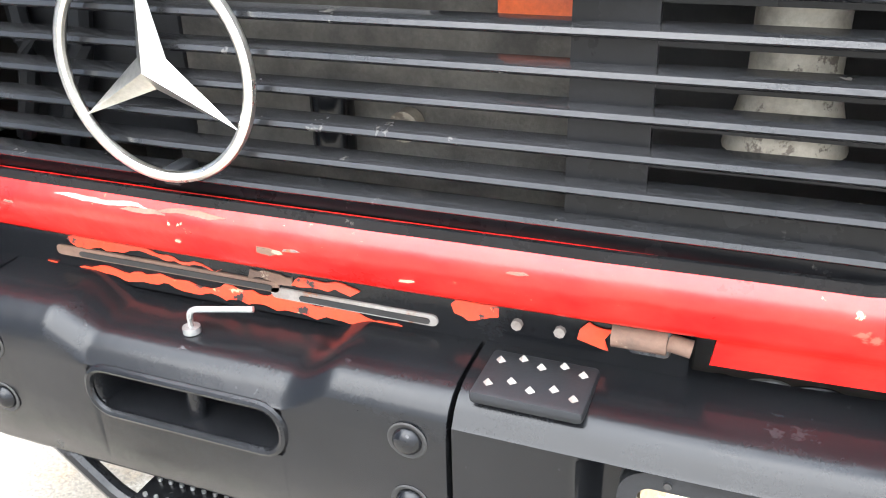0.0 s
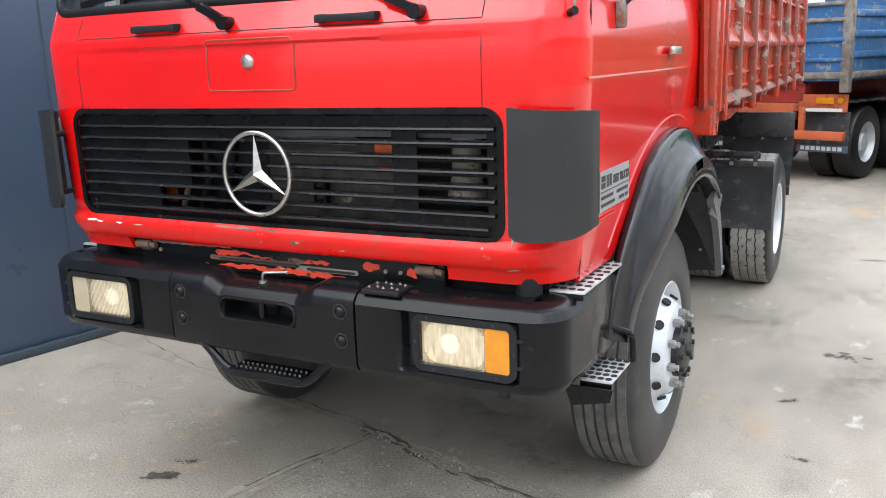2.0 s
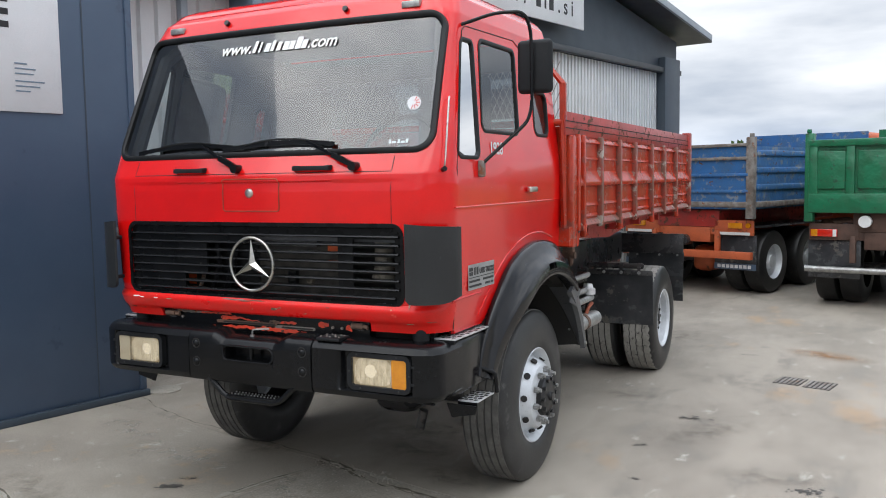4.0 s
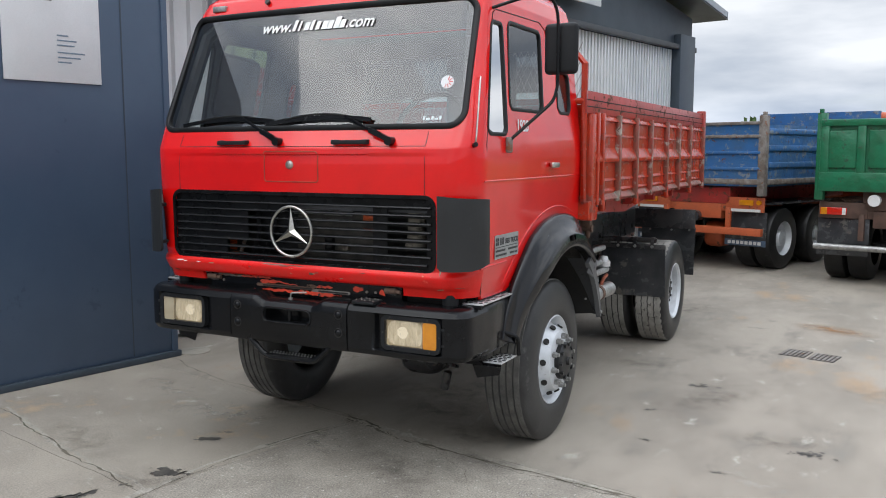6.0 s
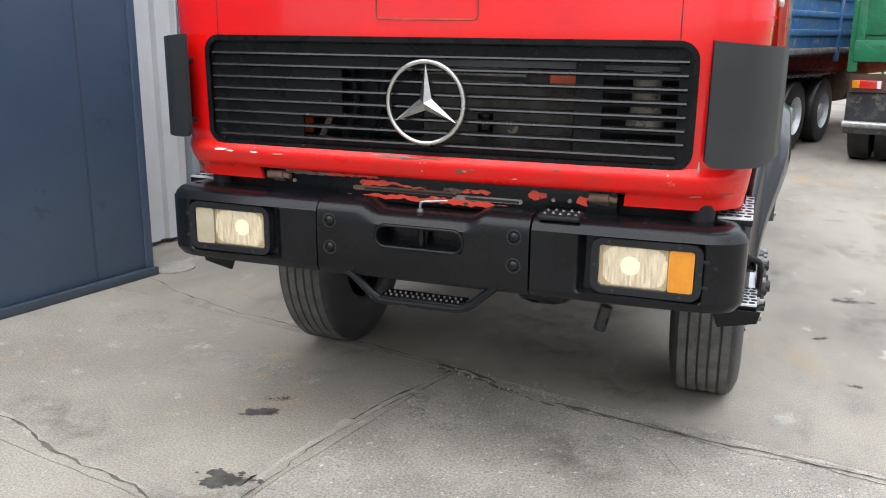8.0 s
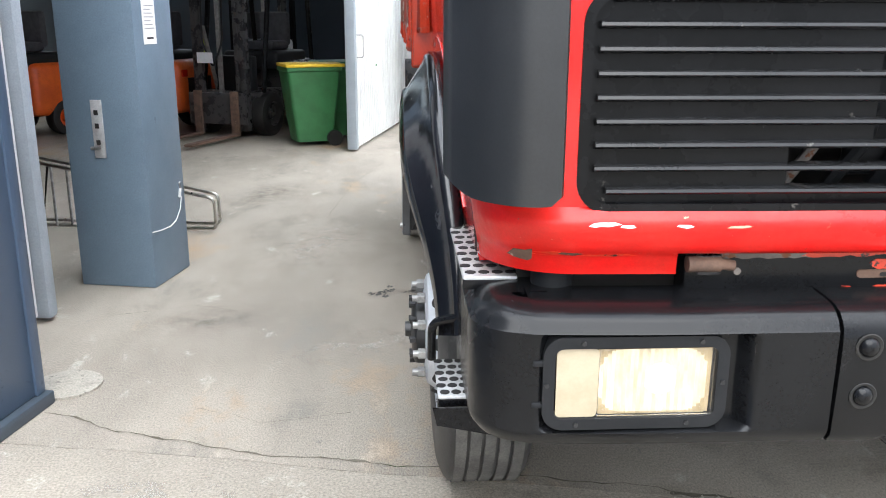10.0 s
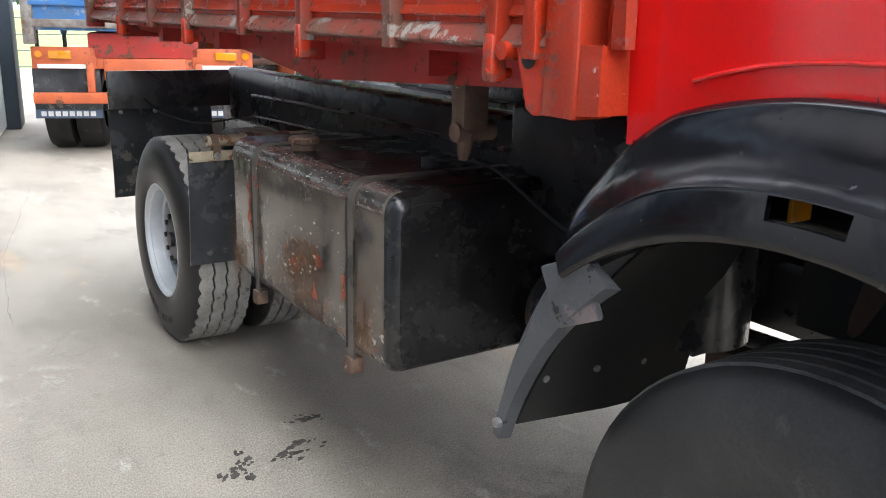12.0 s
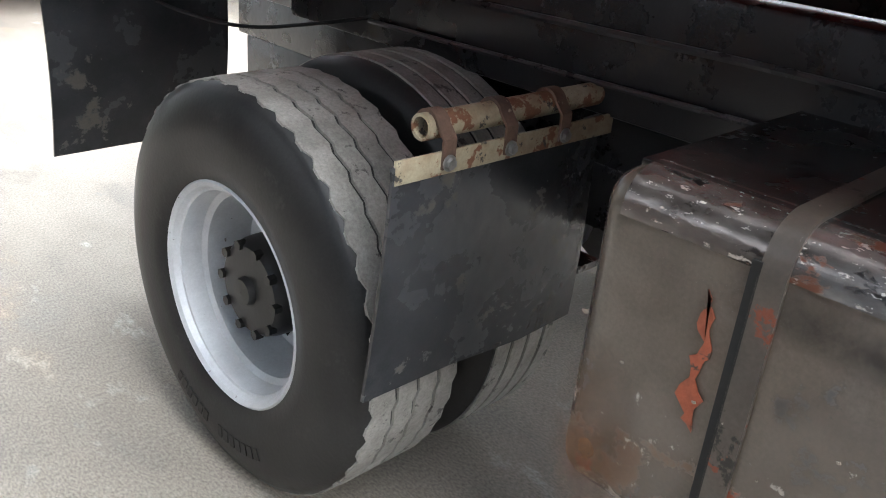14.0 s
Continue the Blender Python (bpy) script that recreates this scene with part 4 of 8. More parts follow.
def window_at(a, z, win):
    """Where the share a of a side window's width lies along the cab at height z."""
    f0, f1, r0, r1, b0, b1, _ = win
    k = (z - b0) / (b1 - b0)
    front, rear = f0 + (f1 - f0) * k, r0 + (r1 - r0) * k
    return front + (rear - front) * a



ARCH_Y, ARCH_Z, ARCH_R = 1.40, 0.53, 1.0


def arch_inset(y, z):
    """How far the arch draws in towards its low front end."""
    a = math.degrees(math.atan2(z - ARCH_Z, y - ARCH_Y))
    return 0.065 * min(1.0, max(0.0, (a - 118) / 40)) if 0 < a < 180 else 0.065


WS = (2.10, 2.835)  # foot and head of the windscreen


def ws_half(z):
    return cab_half(z) - 0.045 - 0.035 * max(0.0, (WS[1] - z) / (WS[1] - WS[0]))


def open_at(x, y, z):
    w = cab_half(z)
    if y < cab_front(z) + corner(z) * 0.86:  # front
        if WS[0] < z < WS[1] and in_rrect(x * 1.1 / ws_half(z), z, -1.1, 1.1, WS[0], WS[1], 0.09):
            return True
        if in_rrect(x, z, -0.95, 0.95, 1.295, 1.715, 0.06):
            return True
        if abs(x) < 0.735 and z < 1.205:
            return True
        return z < 1.15
    if math.hypot(y - ARCH_Y, z - ARCH_Z) < ARCH_R - (arch_inset(y, z) if y < ARCH_Y else 0.0) or z < 1.13:
        return True
    for win in SIDE_WINDOWS.values():
        p, q, wide = window_at(0, z, win), window_at(1, z, win), 0.5 * (win[2] + win[3] - win[0] - win[1])
        if in_rrect((y - p) / (q - p) * wide, z, 0, wide, win[4], win[5], win[6]):
            return True
    return False


def shell(bm, pick, z_lo=1.10, z_hi=2.98, step=0.01, thick=0.02):
    """The cab's skin as a sheet with thickness, cell by cell, where pick says so."""
    nz = int(round((z_hi - z_lo) / step))
    rows = [(cab_ring(z_lo + step * k), cab_ring(z_lo + step * k, -thick)) for k in range(nz + 1)]
    n = len(rows[0][0])
    keep = set()
    for k in range(nz):
        for i in range(n - 1):
            c = [(rows[k][0][i][j] + rows[k + 1][0][i + 1][j]) / 2 for j in range(3)]
            if pick(*c) and not open_at(*c):
                keep.add((k, i))
    made = {}

    def v(k, i, s):
        if (k, i, s) not in made:
            made[(k, i, s)] = bm.verts.new(rows[k][s][i])
        return made[(k, i, s)]

    for k, i in keep:
        bm.faces.new((v(k, i, 0), v(k, i + 1, 0), v(k + 1, i + 1, 0), v(k + 1, i, 0)))
        bm.faces.new((v(k, i, 1), v(k + 1, i, 1), v(k + 1, i + 1, 1), v(k, i + 1, 1))).material_index = 1
        for (dk, di), (a, b) in (((-1, 0), ((k, i), (k, i + 1))), ((1, 0), ((k + 1, i + 1), (k + 1, i))), ((0, -1), ((k + 1, i), (k, i))), ((0, 1), ((k, i + 1), (k + 1, i + 1)))):
            if (k + dk, i + di) not in keep:
                bm.faces.new((v(*a, 1), v(*b, 1), v(*b, 0), v(*a, 0)))
    return bm


def surface_loop(points, grow=0.0):
    """Front points (x, z) laid on the cab's skin."""
    out = []
    for x, z in points:
        w, yf, r = cab_half(z), cab_front(z), corner(z)
        bow = 0.035 if z > 1.95 else 0.02
        if abs(x) <= w - r:
            y = yf - bow * (1 - (x / (w - r)) ** 2)
        else:
            d = min(r, abs(x) - (w - r))
            y = yf + r - math.sqrt(max(0.0, r * r - d * d))
        out.append(Vector((x, y - grow, z)))
    return out


def build_cab():
    in_door = lambda x, y, z: abs(x) > 1.0 and max(0.245, 0.245 + 0.38 * (z - 2.05)) < y < 1.375
    lower = lambda x, y, z: y < 0.5 and z < 1.30 and not in_door(x, y, z)
    cab = part("cab", shell(bmesh.new(), lambda x, y, z: not in_door(x, y, z) and not lower(x, y, z)), RED, TRUCK, "glossy red painted steel cab", 50)
    cab.data.materials.append(INNER)
    part("front_sill", shell(bmesh.new(), lower, step=0.01), RED_WORN, cab, "chipped and dented red sill under the grille", 50)
    # roof
    bm = bmesh.new()
    rings = []
    base = cab_ring(2.98)
    cx, cy = 0.0, 1.15
    for f, z in ((1.0, 2.98), (0.965, 3.012), (0.90, 3.035), (0.75, 3.052), (0.4, 3.065)):
        rings.append([bm.verts.new((cx + (x - cx) * f, cy + (y - cy) * f, z)) for x, y, _ in base])
    n = len(base)
    for a, b in zip(rings, rings[1:]):
        for i in range(n):
            bm.faces.new((a[i], a[(i + 1) % n], b[(i + 1) % n], b[i]))
    bm.faces.new(rings[-1])
    part("roof", bm, RED, cab, "red cab roof with rounded edges", 60)
    bm = boxed(-0.35, 0.35, 0.75, 1.35, 3.045, 3.10, 0.02)
    part("roof_hatch", bm, RED, cab)
    # back wall with its window
    bm = bmesh.new()
    slab_of(bm, [(-1.16, 1.55), (1.16, 1.55), (1.16, 2.05), (-1.16, 2.05)], 0.03, Matrix.Translation((0, YR - 0.03, 0)))
    slab_of(bm, [(-1.14, 2.05), (-0.95, 2.05), (-0.92, 2.7), (-1.08, 2.7)], 0.03, Matrix.Translation((0, YR - 0.03, 0)))
    slab_of(bm, [(0.95, 2.05), (1.14, 2.05), (1.08, 2.7), (0.92, 2.7)], 0.03, Matrix.Translation((0, YR - 0.03, 0)))
    slab_of(bm, [(-1.08, 2.7), (1.08, 2.7), (1.0, 2.99), (-1.0, 2.99)], 0.03, Matrix.Translation((0, YR - 0.03, 0)))
    part("back_wall", bm, RED, cab)
    part("rear_window", boxed(-0.96, 0.96, YR - 0.02, YR - 0.014, 2.04, 2.71), SIDE_GLASS, cab).visible_shadow = False
    # doors
    for side in (-1, 1):
        door = part("door", shell(bmesh.new(), lambda x, y, z, s=side: x * s > 0 and in_door(x, y, z)), RED, TRUCK, "red cab door with a chrome handle", 50)
        door.data.materials.append(INNER)
        edge = [Vector((side * (cab_half(z) + 0.0015), y, z)) for y, z in ((0.245, 1.16), (0.245, 1.6), (0.235, 2.0), (0.33, 2.3), (0.44, 2.6), (0.49, 2.745), (0.54, 2.775), (1.24, 2.79), (1.335, 2.75), (1.375, 2.6), (1.375, 1.52))]
        part("door_gap", tube(bmesh.new(), edge, 0.0026, 5), DARK, door)
        part("door_handle", boxed(side * 1.186, side * 1.215, 1.20, 1.33, 1.858, 1.892, 0.008), CHROME, door)
        part("swage_line", tube(bmesh.new(), [Vector((side * (cab_half(1.80) + 0.001), y, 1.80)) for y in (0.2, 0.6, 1.365)], 0.0045, 6), RED, door)
        part("swage_line", tube(bmesh.new(), [Vector((side * (cab_half(1.80) + 0.001), y, 1.80)) for y in (1.385, 1.6, 1.84)], 0.0045, 6), RED, cab)
        for nm, win in SIDE_WINDOWS.items():
            wide = 0.5 * (win[2] + win[3] - win[0] - win[1])
            loop = [Vector((side * (cab_half(b) + 0.001), window_at(a / wide, b, win), b)) for a, b in rrect(0, wide, win[4], win[5], win[6], 6)]
            owner = cab if nm == "rear_side_window" else door
            part("window_seal", sweep(bmesh.new(), loop, [(-0.0105, -0.024), (0.0105, -0.024), (0.0105, 0.002), (0.004, 0.0045), (-0.004, 0.0045), (-0.0105, 0.002)], True, Vector((side, 0, 0))), GASKET, owner)
            bm = bmesh.new()
            bm.faces.new([bm.verts.new(p - Vector((side * 0.008, 0, 0))) for p in loop])
            part(nm, bm, SIDE_GLASS, owner).visible_shadow = False
    # windscreen
    bm = bmesh.new()
    nz, nx = 8, 40
    grid = []
    for k in range(nz + 1):
        z = WS[0] - 0.01 + (WS[1] - WS[0] + 0.02) * k / nz
        grid.append([bm.verts.new(p) for p in surface_loop([(ws_half(z) * (-1 + 2 * i / nx), z) for i in range(nx + 1)], -0.006)])
    for a, b in zip(grid, grid[1:]):
        for i in range(nx):
            bm.faces.new((a[i], a[i + 1], b[i + 1], b[i]))
    ws = part("windscreen", bm, GLASS, cab, "large curved windscreen mirroring the clouds", 80)
    ws.visible_shadow = False
    fr = []
    for a, b in rrect(-1.1, 1.1, WS[0], WS[1], 0.09, 8):
        fr.append((a * ws_half(b) / 1.1, b))
    dense = []
    for (a, b), (c, d) in zip(fr, fr[1:] + fr[:1]):
        k = max(1, int(max(abs(a - c), abs(b - d)) / 0.06))
        dense += [(a + (c - a) * i / k, b + (d - b) * i / k) for i in range(k)]
    part("windscreen_seal", sweep(bmesh.new(), surface_loop(dense, 0.003), [(-0.016, -0.020), (0.016, -0.020), (0.016, 0.006), (0.008, 0.011), (-0.008, 0.011), (-0.016, 0.006)], True, Vector((0, -1, 0))), GASKET, cab, "black rubber windscreen seal")
    # inside
    bm = boxed(-1.07, -0.95, YR - 0.07, YR - 0.033, 1.68, 2.86)
    box(bm, 0.95, 1.07, YR - 0.07, YR - 0.033, 1.68, 2.86)
    box(bm, -0.95, 0.95, YR - 0.07, YR - 0.033, 1.68, 2.07)
    box(bm, -0.95, 0.95, YR - 0.07, YR - 0.033, 2.68, 2.86)
    part("back_lining", bm, INTERIOR, cab, "grey lining inside the cab")
    part("roof_lining", boxed(-1.0, 1.0, 0.52, YR - 0.08, 2.87, 2.89), INTERIOR, cab)
    for s in (-1, 1):
        part("pillar_trim", tube(bmesh.new(), [(s * 1.07, 0.20, 2.0), (s * 1.04, 0.30, 2.3), (s * 0.99, 0.45, 2.72), (s * 0.93, 0.6, 2.85)], 0.042, 8), INNER, cab)
    part("dashboard", boxed(-1.1, 1.1, 0.2, 0.55, 1.75, 2.06, 0.05), INTERIOR, cab)
    part("cab_floor", boxed(-1.12, 1.12, 0.1, 1.7, 1.62, 1.68), INTERIOR, cab)
    for x in (-0.62, 0.62):
        bm = boxed(x - 0.26, x + 0.26, 0.85, 1.35, 1.68, 2.0, 0.06)
        box(bm, x - 0.25, x + 0.25, 1.28, 1.45, 1.95, 2.62, 0.06)
        part("seat", bm, FABRIC, cab)
    bm = bmesh.new()
    ring = [Vector((0.62 + 0.23 * math.cos(a), 0.62 + 0.11 * math.sin(a), 2.12 + 0.2 * math.sin(a))) for a in [2 * math.pi * i / 28 for i in range(28)]]
    tube(bm, ring, 0.016, 8, True)
    rod(bm, (0.62, 0.62, 2.12), (0.62, 0.45, 1.85), 0.03)
    rod(bm, (0.40, 0.62, 2.12), (0.84, 0.62, 2.12), 0.014)
    part("steering_wheel", bm, BLACK_PLASTIC, cab)
    return cab


CAB = build_cab()


def build_grille():
    # Near-black backing paints the shaded space behind the slats.
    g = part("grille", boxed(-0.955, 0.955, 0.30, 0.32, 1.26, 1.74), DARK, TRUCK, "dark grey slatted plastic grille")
    Y = 0.062  # face of the panels
    pitch, z0, n = 0.0458, 1.334, 8
    # closed face between the slats, row by row
    for k in range(-1, n):
        za, zb = (1.30, z0) if k < 0 else (z0 + pitch * k, min(1.712, z0 + pitch * (k + 1)))
        left = -0.53 if k < 2 else (-0.36 if k < 6 else -0.02)
        spans = [(-0.95, 0.95)] if k in (-1, n - 1) else [(-0.95, left), (0.545, 0.64), (0.895, 0.95)]
        if k in (0,):
            spans.append((0.64, 0.895))
        for xa, xb in spans:
            part("grille_panel", boxed(xa, xb, Y, Y + 0.012, za, zb), GRILLE, g)
        if 0 < k < n - 1:
            part("slot_lip", boxed(0.64, 0.895, Y + 0.002, Y + 0.02, zb - 0.017, zb), GRILLE, g)
    rim = rrect(-0.948, 0.948, 1.297, 1.713, 0.058, 8)
    rim = [((a * (1 - q / 6) + c * q / 6), (b * (1 - q / 6) + d * q / 6)) for (a, b), (c, d) in zip(rim, rim[1:] + rim[:1]) for q in range(6 if math.hypot(c - a, d - b) > 0.1 else 1)]
    part("grille_frame", sweep(bmesh.new(), surface_loop(rim, 0.0), [(-0.010, -0.004), (0.010, -0.004), (0.010, 0.004), (-0.010, 0.004)], True, Vector((0, -1, 0))), GRILLE, g)
    # slats: a ledge with a rounded nose
    for k in range(n + 1):
        z = z0 + pitch * k - 0.002 if k < n else 1.702
        half = 0.925 if 0 < k < n else 0.90
        bm = bmesh.new()
        prof = [(-0.020, -0.005), (-0.024, -0.001), (-0.022, 0.005), (-0.014, 0.0075), (0.0, 0.009), (0.012, 0.010), (0.012, -0.008), (-0.004, -0.008)]
        a = [bm.verts.new((-half, Y + y + 0.004, z + dz)) for y, dz in prof]
        m0 = [bm.verts.new((0, Y + y - 0.006, z + dz)) for y, dz in prof]
        b = [bm.verts.new((half, Y + y + 0.004, z + dz)) for y, dz in prof]
        for r, q in ((a, m0), (m0, b)):
            for j in range(len(prof)):
                bm.faces.new((r[j], r[(j + 1) % len(prof)], q[(j + 1) % len(prof)], q[j]))
        bm.faces.new(a)
        bm.faces.new(b[::-1])
        part("slat", bm, SLAT, g)
    # behind the openings
    part("radiator", boxed(-0.1, 0.52, 0.17, 0.20, 1.30, 1.60), RADIATOR, g)
    part("cross_pipe", rod(bmesh.new(), (-0.06, 0.14, 1.605), (0.35, 0.14, 1.60), 0.016), ALU, g)
    part("orange_bracket", boxed(0.44, 0.54, 0.12, 0.125, 1.55, 1.60, 0.003), ORANGE, g)
    part("hose", rod(bmesh.new(), (0.20, 0.13, 1.36), (0.20, 0.13, 1.45), 0.03), BLACK, g)
    bm = rod(bmesh.new(), (0.78, 0.15, 1.42), (0.78, 0.15, 1.50), 0.07, 20, 0.05)
    rod(bm, (0.78, 0.15, 1.50), (0.78, 0.15, 1.68), 0.05, 20)
    part("horn", bm, DUST, g, "dusty beige horn behind the slots")
    part("orange_bracket", boxed(-0.60, -0.54, 0.16, 0.165, 1.34, 1.40, 0.003), ORANGE, g)
    bm = boxed(-0.36, -0.06, 0.16, 0.19, 1.34, 1.62, 0.02)
    part("fan_cowl", bm, BLACK_PLASTIC, g)
    for k in range(3):
        part("hose", tube(bmesh.new(), bent([(-0.5 + 0.1 * k, 0.15, 1.32), (-0.42 + 0.1 * k, 0.12, 1.45), (-0.5 + 0.14 * k, 0.15, 1.6)], 0.06), 0.012 + 0.004 * k, 8), BLACK_PLASTIC if k else WORN_GREY, g)
    part("drain_plug", rod(bmesh.new(), (0.30, 0.165, 1.40), (0.30, 0.14, 1.40), 0.022, 14), DUST, g)
    # round star emblem
    em = part("emblem", tube(bmesh.new(), [Vector((0.004 + 0.148 * math.cos(a), 0.012, 1.490 + 0.148 * math.sin(a))) for a in [2 * math.pi * i / 64 for i in range(64)]], 0.0085, 10, True, Vector((0, 1, 0))), CHROME, TRUCK, "round satin chrome emblem with three points")
    bm = bmesh.new()
    c0, c1 = bm.verts.new((0.004, -0.008, 1.490)), bm.verts.new((0.004, 0.022, 1.490))
    rim = []
    for k in range(6):
        a = radians(90 + 60 * k)
        r = 0.143 if k % 2 == 0 else 0.027
        rim.append(bm.verts.new((0.004 + r * math.cos(a), 0.011 if k % 2 == 0 else 0.015, 1.490 + r * math.sin(a))))
    for k in range(6):
        bm.faces.new((c0, rim[k], rim[(k + 1) % 6]))
        bm.faces.new((c1, rim[(k + 1) % 6], rim[k]))
    part("star", bm, CHROME, em, sharp=20)
    part("bracket", boxed(-0.010, 0.018, 0.012, 0.06, 1.328, 1.353, 0.004), BLACK_PLASTIC, em)


build_grille()


def build_bumper():
    """Three pressings: a centre and two corners, each a folded section."""
    front = -0.032

    def section(y, drop=0.0, dent=0.0, lo=0.86, hi=1.05):
        """Outline of the pressing at one place; dent pushes the face back between lo and hi."""
        f = y - 0.014
        face = [(f, lo - 0.010), (f + 0.3 * dent, lo - 0.004), (f + dent, lo), (f + dent, (lo + hi) / 2), (f + dent, hi), (f + 0.3 * dent, hi + 0.004), (f, hi + 0.010)]
        return [(y + 0.006, 0.815), (y - 0.010, 0.836)] + face + [(y - 0.010, 1.066 - drop), (y - 0.002, 1.082 - drop), (y + 0.014, 1.096 - drop), (y + 0.036, 1.105 - drop), (y + 0.075, 1.109 - drop), (y + 0.15, 1.112 - drop), (y + 0.15, 1.097 - drop), (y + 0.10, 1.09 - drop), (y + 0.10, 0.825)]

    def loft(rings):
        bm = bmesh.new()
        vr = [[bm.verts.new(p) for p in r] for r in rings]
        k = len(vr[0])
        for a, b in zip(vr, vr[1:]):
            for j in range(k):
                bm.faces.new((a[j], a[(j + 1) % k], b[(j + 1) % k], b[j]))
        bm.faces.new(vr[0])
        bm.faces.new(vr[-1][::-1])
        return bm

    def inset(x, x0, x1, soft, depth):
        t = min(1, max(0, min(x - x0, x1 - x) / soft))
        return depth * t * t * (3 - 2 * t)

    # centre, with a dip in its top edge and the towing slot
    rings = []
    for x in [-0.425 + 0.85 * i / 170 for i in range(171)]:
        q = min(1, max(0, (abs(x) - 0.17) / 0.09))
        d = 0.030 * (1 - q * q * (3 - 2 * q))
        rings.append([(x, y, z) for y, z in section(front, d, inset(x, -0.175, 0.175, 0.03, 0.085), 0.958, 1.022)])
    c = part("bumper", loft(rings), BLACK, TRUCK, "satin black steel front bumper", 40)
    part("slot_rim", sweep(bmesh.new(), [Vector((a, front - 0.014, b)) for a, b in rrect(-0.175, 0.175, 0.948, 1.032, 0.038)], round_profile(0.007, 8), True, Vector((0, 1, 0))), BLACK, c)
    part("towing_pin", rod(bmesh.new(), (0.0, front + 0.02, 0.955), (0.0, front + 0.02, 1.03), 0.014), BLACK, c)
    bm = tube(bmesh.new(), bent([(-0.02, front + 0.06, 1.05), (-0.02, front + 0.06, 1.118), (0.08, front + 0.085, 1.123)], 0.015), 0.005)
    rod(bm, (-0.02, front + 0.06, 1.078), (-0.02, front + 0.06, 1.088), 0.014)
    part("pin_handle", bm, STEEL, c)
    for x in (-0.370, 0.370):
        for z in (0.924, 1.030):
            sink = part("bolt_sink", lathe(bmesh.new(), [(0.029, 0.0), (0.027, 0.002), (0.024, 0.001), (0.021, -0.001), (0.001, -0.001)], 28, Matrix.Translation((x, front - 0.0145, z)) @ Matrix.Rotation(radians(-90), 4, "Z")), DARK, c)
            bm = lathe(bmesh.new(), [(0.021, 0.0), (0.020, 0.005), (0.015, 0.010), (0.011, 0.013), (0.001, 0.014)], 20, Matrix.Translation((x, front - 0.0145, z)) @ Matrix.Rotation(radians(-90), 4, "Z"))
            part("bolt", bm, BLACK, sink)
    # corners with their lamps
    for side, li, lo, ri, ro, cx, r in ((-1, 0.668, 1.006, 0.588, 1.036, 1.045, 0.105), (1, 0.668, 1.006, 0.588, 1.036, 1.045, 0.105)):
        rings = []
        steps = [0.432 + (cx - 0.432) * i / 130 for i in range(131)]
        for x in steps:
            rings.append([(side * x, y, z) for y, z in section(front + 0.004 + 0.02 * max(0, (x - 0.7) / 0.4) ** 2, 0.0, inset(x, ri, ro, 0.04, 0.042), 0.858, 1.052)])
        y0 = front + 0.024
        for i in range(1, 11):
            a = math.pi / 2 * i / 10
            cy = y0 + r
            ring = []
            for y, z in section(y0, 0.0, 0.0, 0.858, 1.052):
                off = y - y0
                ring.append((side * (cx + (r - off) * math.sin(a)), cy - (r - off) * math.cos(a), z))
            rings.append(ring)
        for y in (0.2, 0.3):
            rings.append([(side * (cx + r - (yy - y0)), y, z) for yy, z in section(y0, 0.0, 0.0, 0.858, 1.052)])
        e = part("bumper_corner", loft(rings), BLACK, TRUCK, "rounded black bumper end with a rectangular headlamp", 40)
        lx0, lx1 = side * li, side * lo
        x0, x1 = min(lx0, lx1), max(lx0, lx1)
        Y = -0.012
        part("lamp_housing", slab_of(bmesh.new(), rrect(min(side * (li - 0.022), side * (lo + 0.022)), max(side * (li - 0.022), side * (lo + 0.022)), 0.860, 1.052, 0.035, 6), 0.02, Matrix.Translation((0, Y + 0.004, 0))), BLACK_PLASTIC, e)
        part("lamp_frame", sweep(bmesh.new(), [Vector((a, Y - 0.008, b)) for a, b in rrect(x0 - 0.006, x1 + 0.006, 0.870, 1.042, 0.028, 6)], [(-0.014, -0.014), (0.010, -0.014), (0.014, 0.012), (-0.014, 0.012)], True, Vector((0, 1, 0))), BLACK_PLASTIC, e)
        split = side * (lo - 0.095)
        ins = (min(lx0, split) + (0.008 if side > 0 else 0), max(lx0, split) - (0.008 if side < 0 else 0))
        part("headlamp", slab_of(bmesh.new(), rrect(ins[0], ins[1], 0.882, 1.030, 0.012), 0.005, Matrix.Translation((0, Y - 0.004, 0))), LAMP, e, "rectangular headlamp reflector, lit")
        bx0, bx1 = (ins[0] + 0.012, ins[1] - 0.004) if side > 0 else (ins[0] + 0.004, ins[1] - 0.012)
        part("lamp_bowl", slab_of(bmesh.new(), rrect(bx0, bx1, 0.888, 1.024, 0.045, 7), 0.003, Matrix.Translation((0, Y - 0.0055, 0))), LAMP_CORE, e, "bright rounded headlamp bowl")
        bm = bmesh.new()
        nr = 30
        f, b2 = [], []
        for i in range(nr * 4 + 1):
            xa = ins[0] + (ins[1] - ins[0]) * i / (nr * 4)
            dy = 0.0014 * math.sin(math.pi * (i % 4) / 4)
            f.append((bm.verts.new((xa, Y - 0.016 - dy, 0.883)), bm.verts.new((xa, Y - 0.016 - dy, 1.029))))
            b2.append((bm.verts.new((xa, Y - 0.011, 0.883)), bm.verts.new((xa, Y - 0.011, 1.029))))
        for p, q in zip(range(nr * 4), range(1, nr * 4 + 1)):
            bm.faces.new((f[p][0], f[q][0], f[q][1], f[p][1]))
            bm.faces.new((b2[p][0], b2[p][1], b2[q][1], b2[q][0]))
            bm.faces.new((f[p][1], f[q][1], b2[q][1], b2[p][1]))
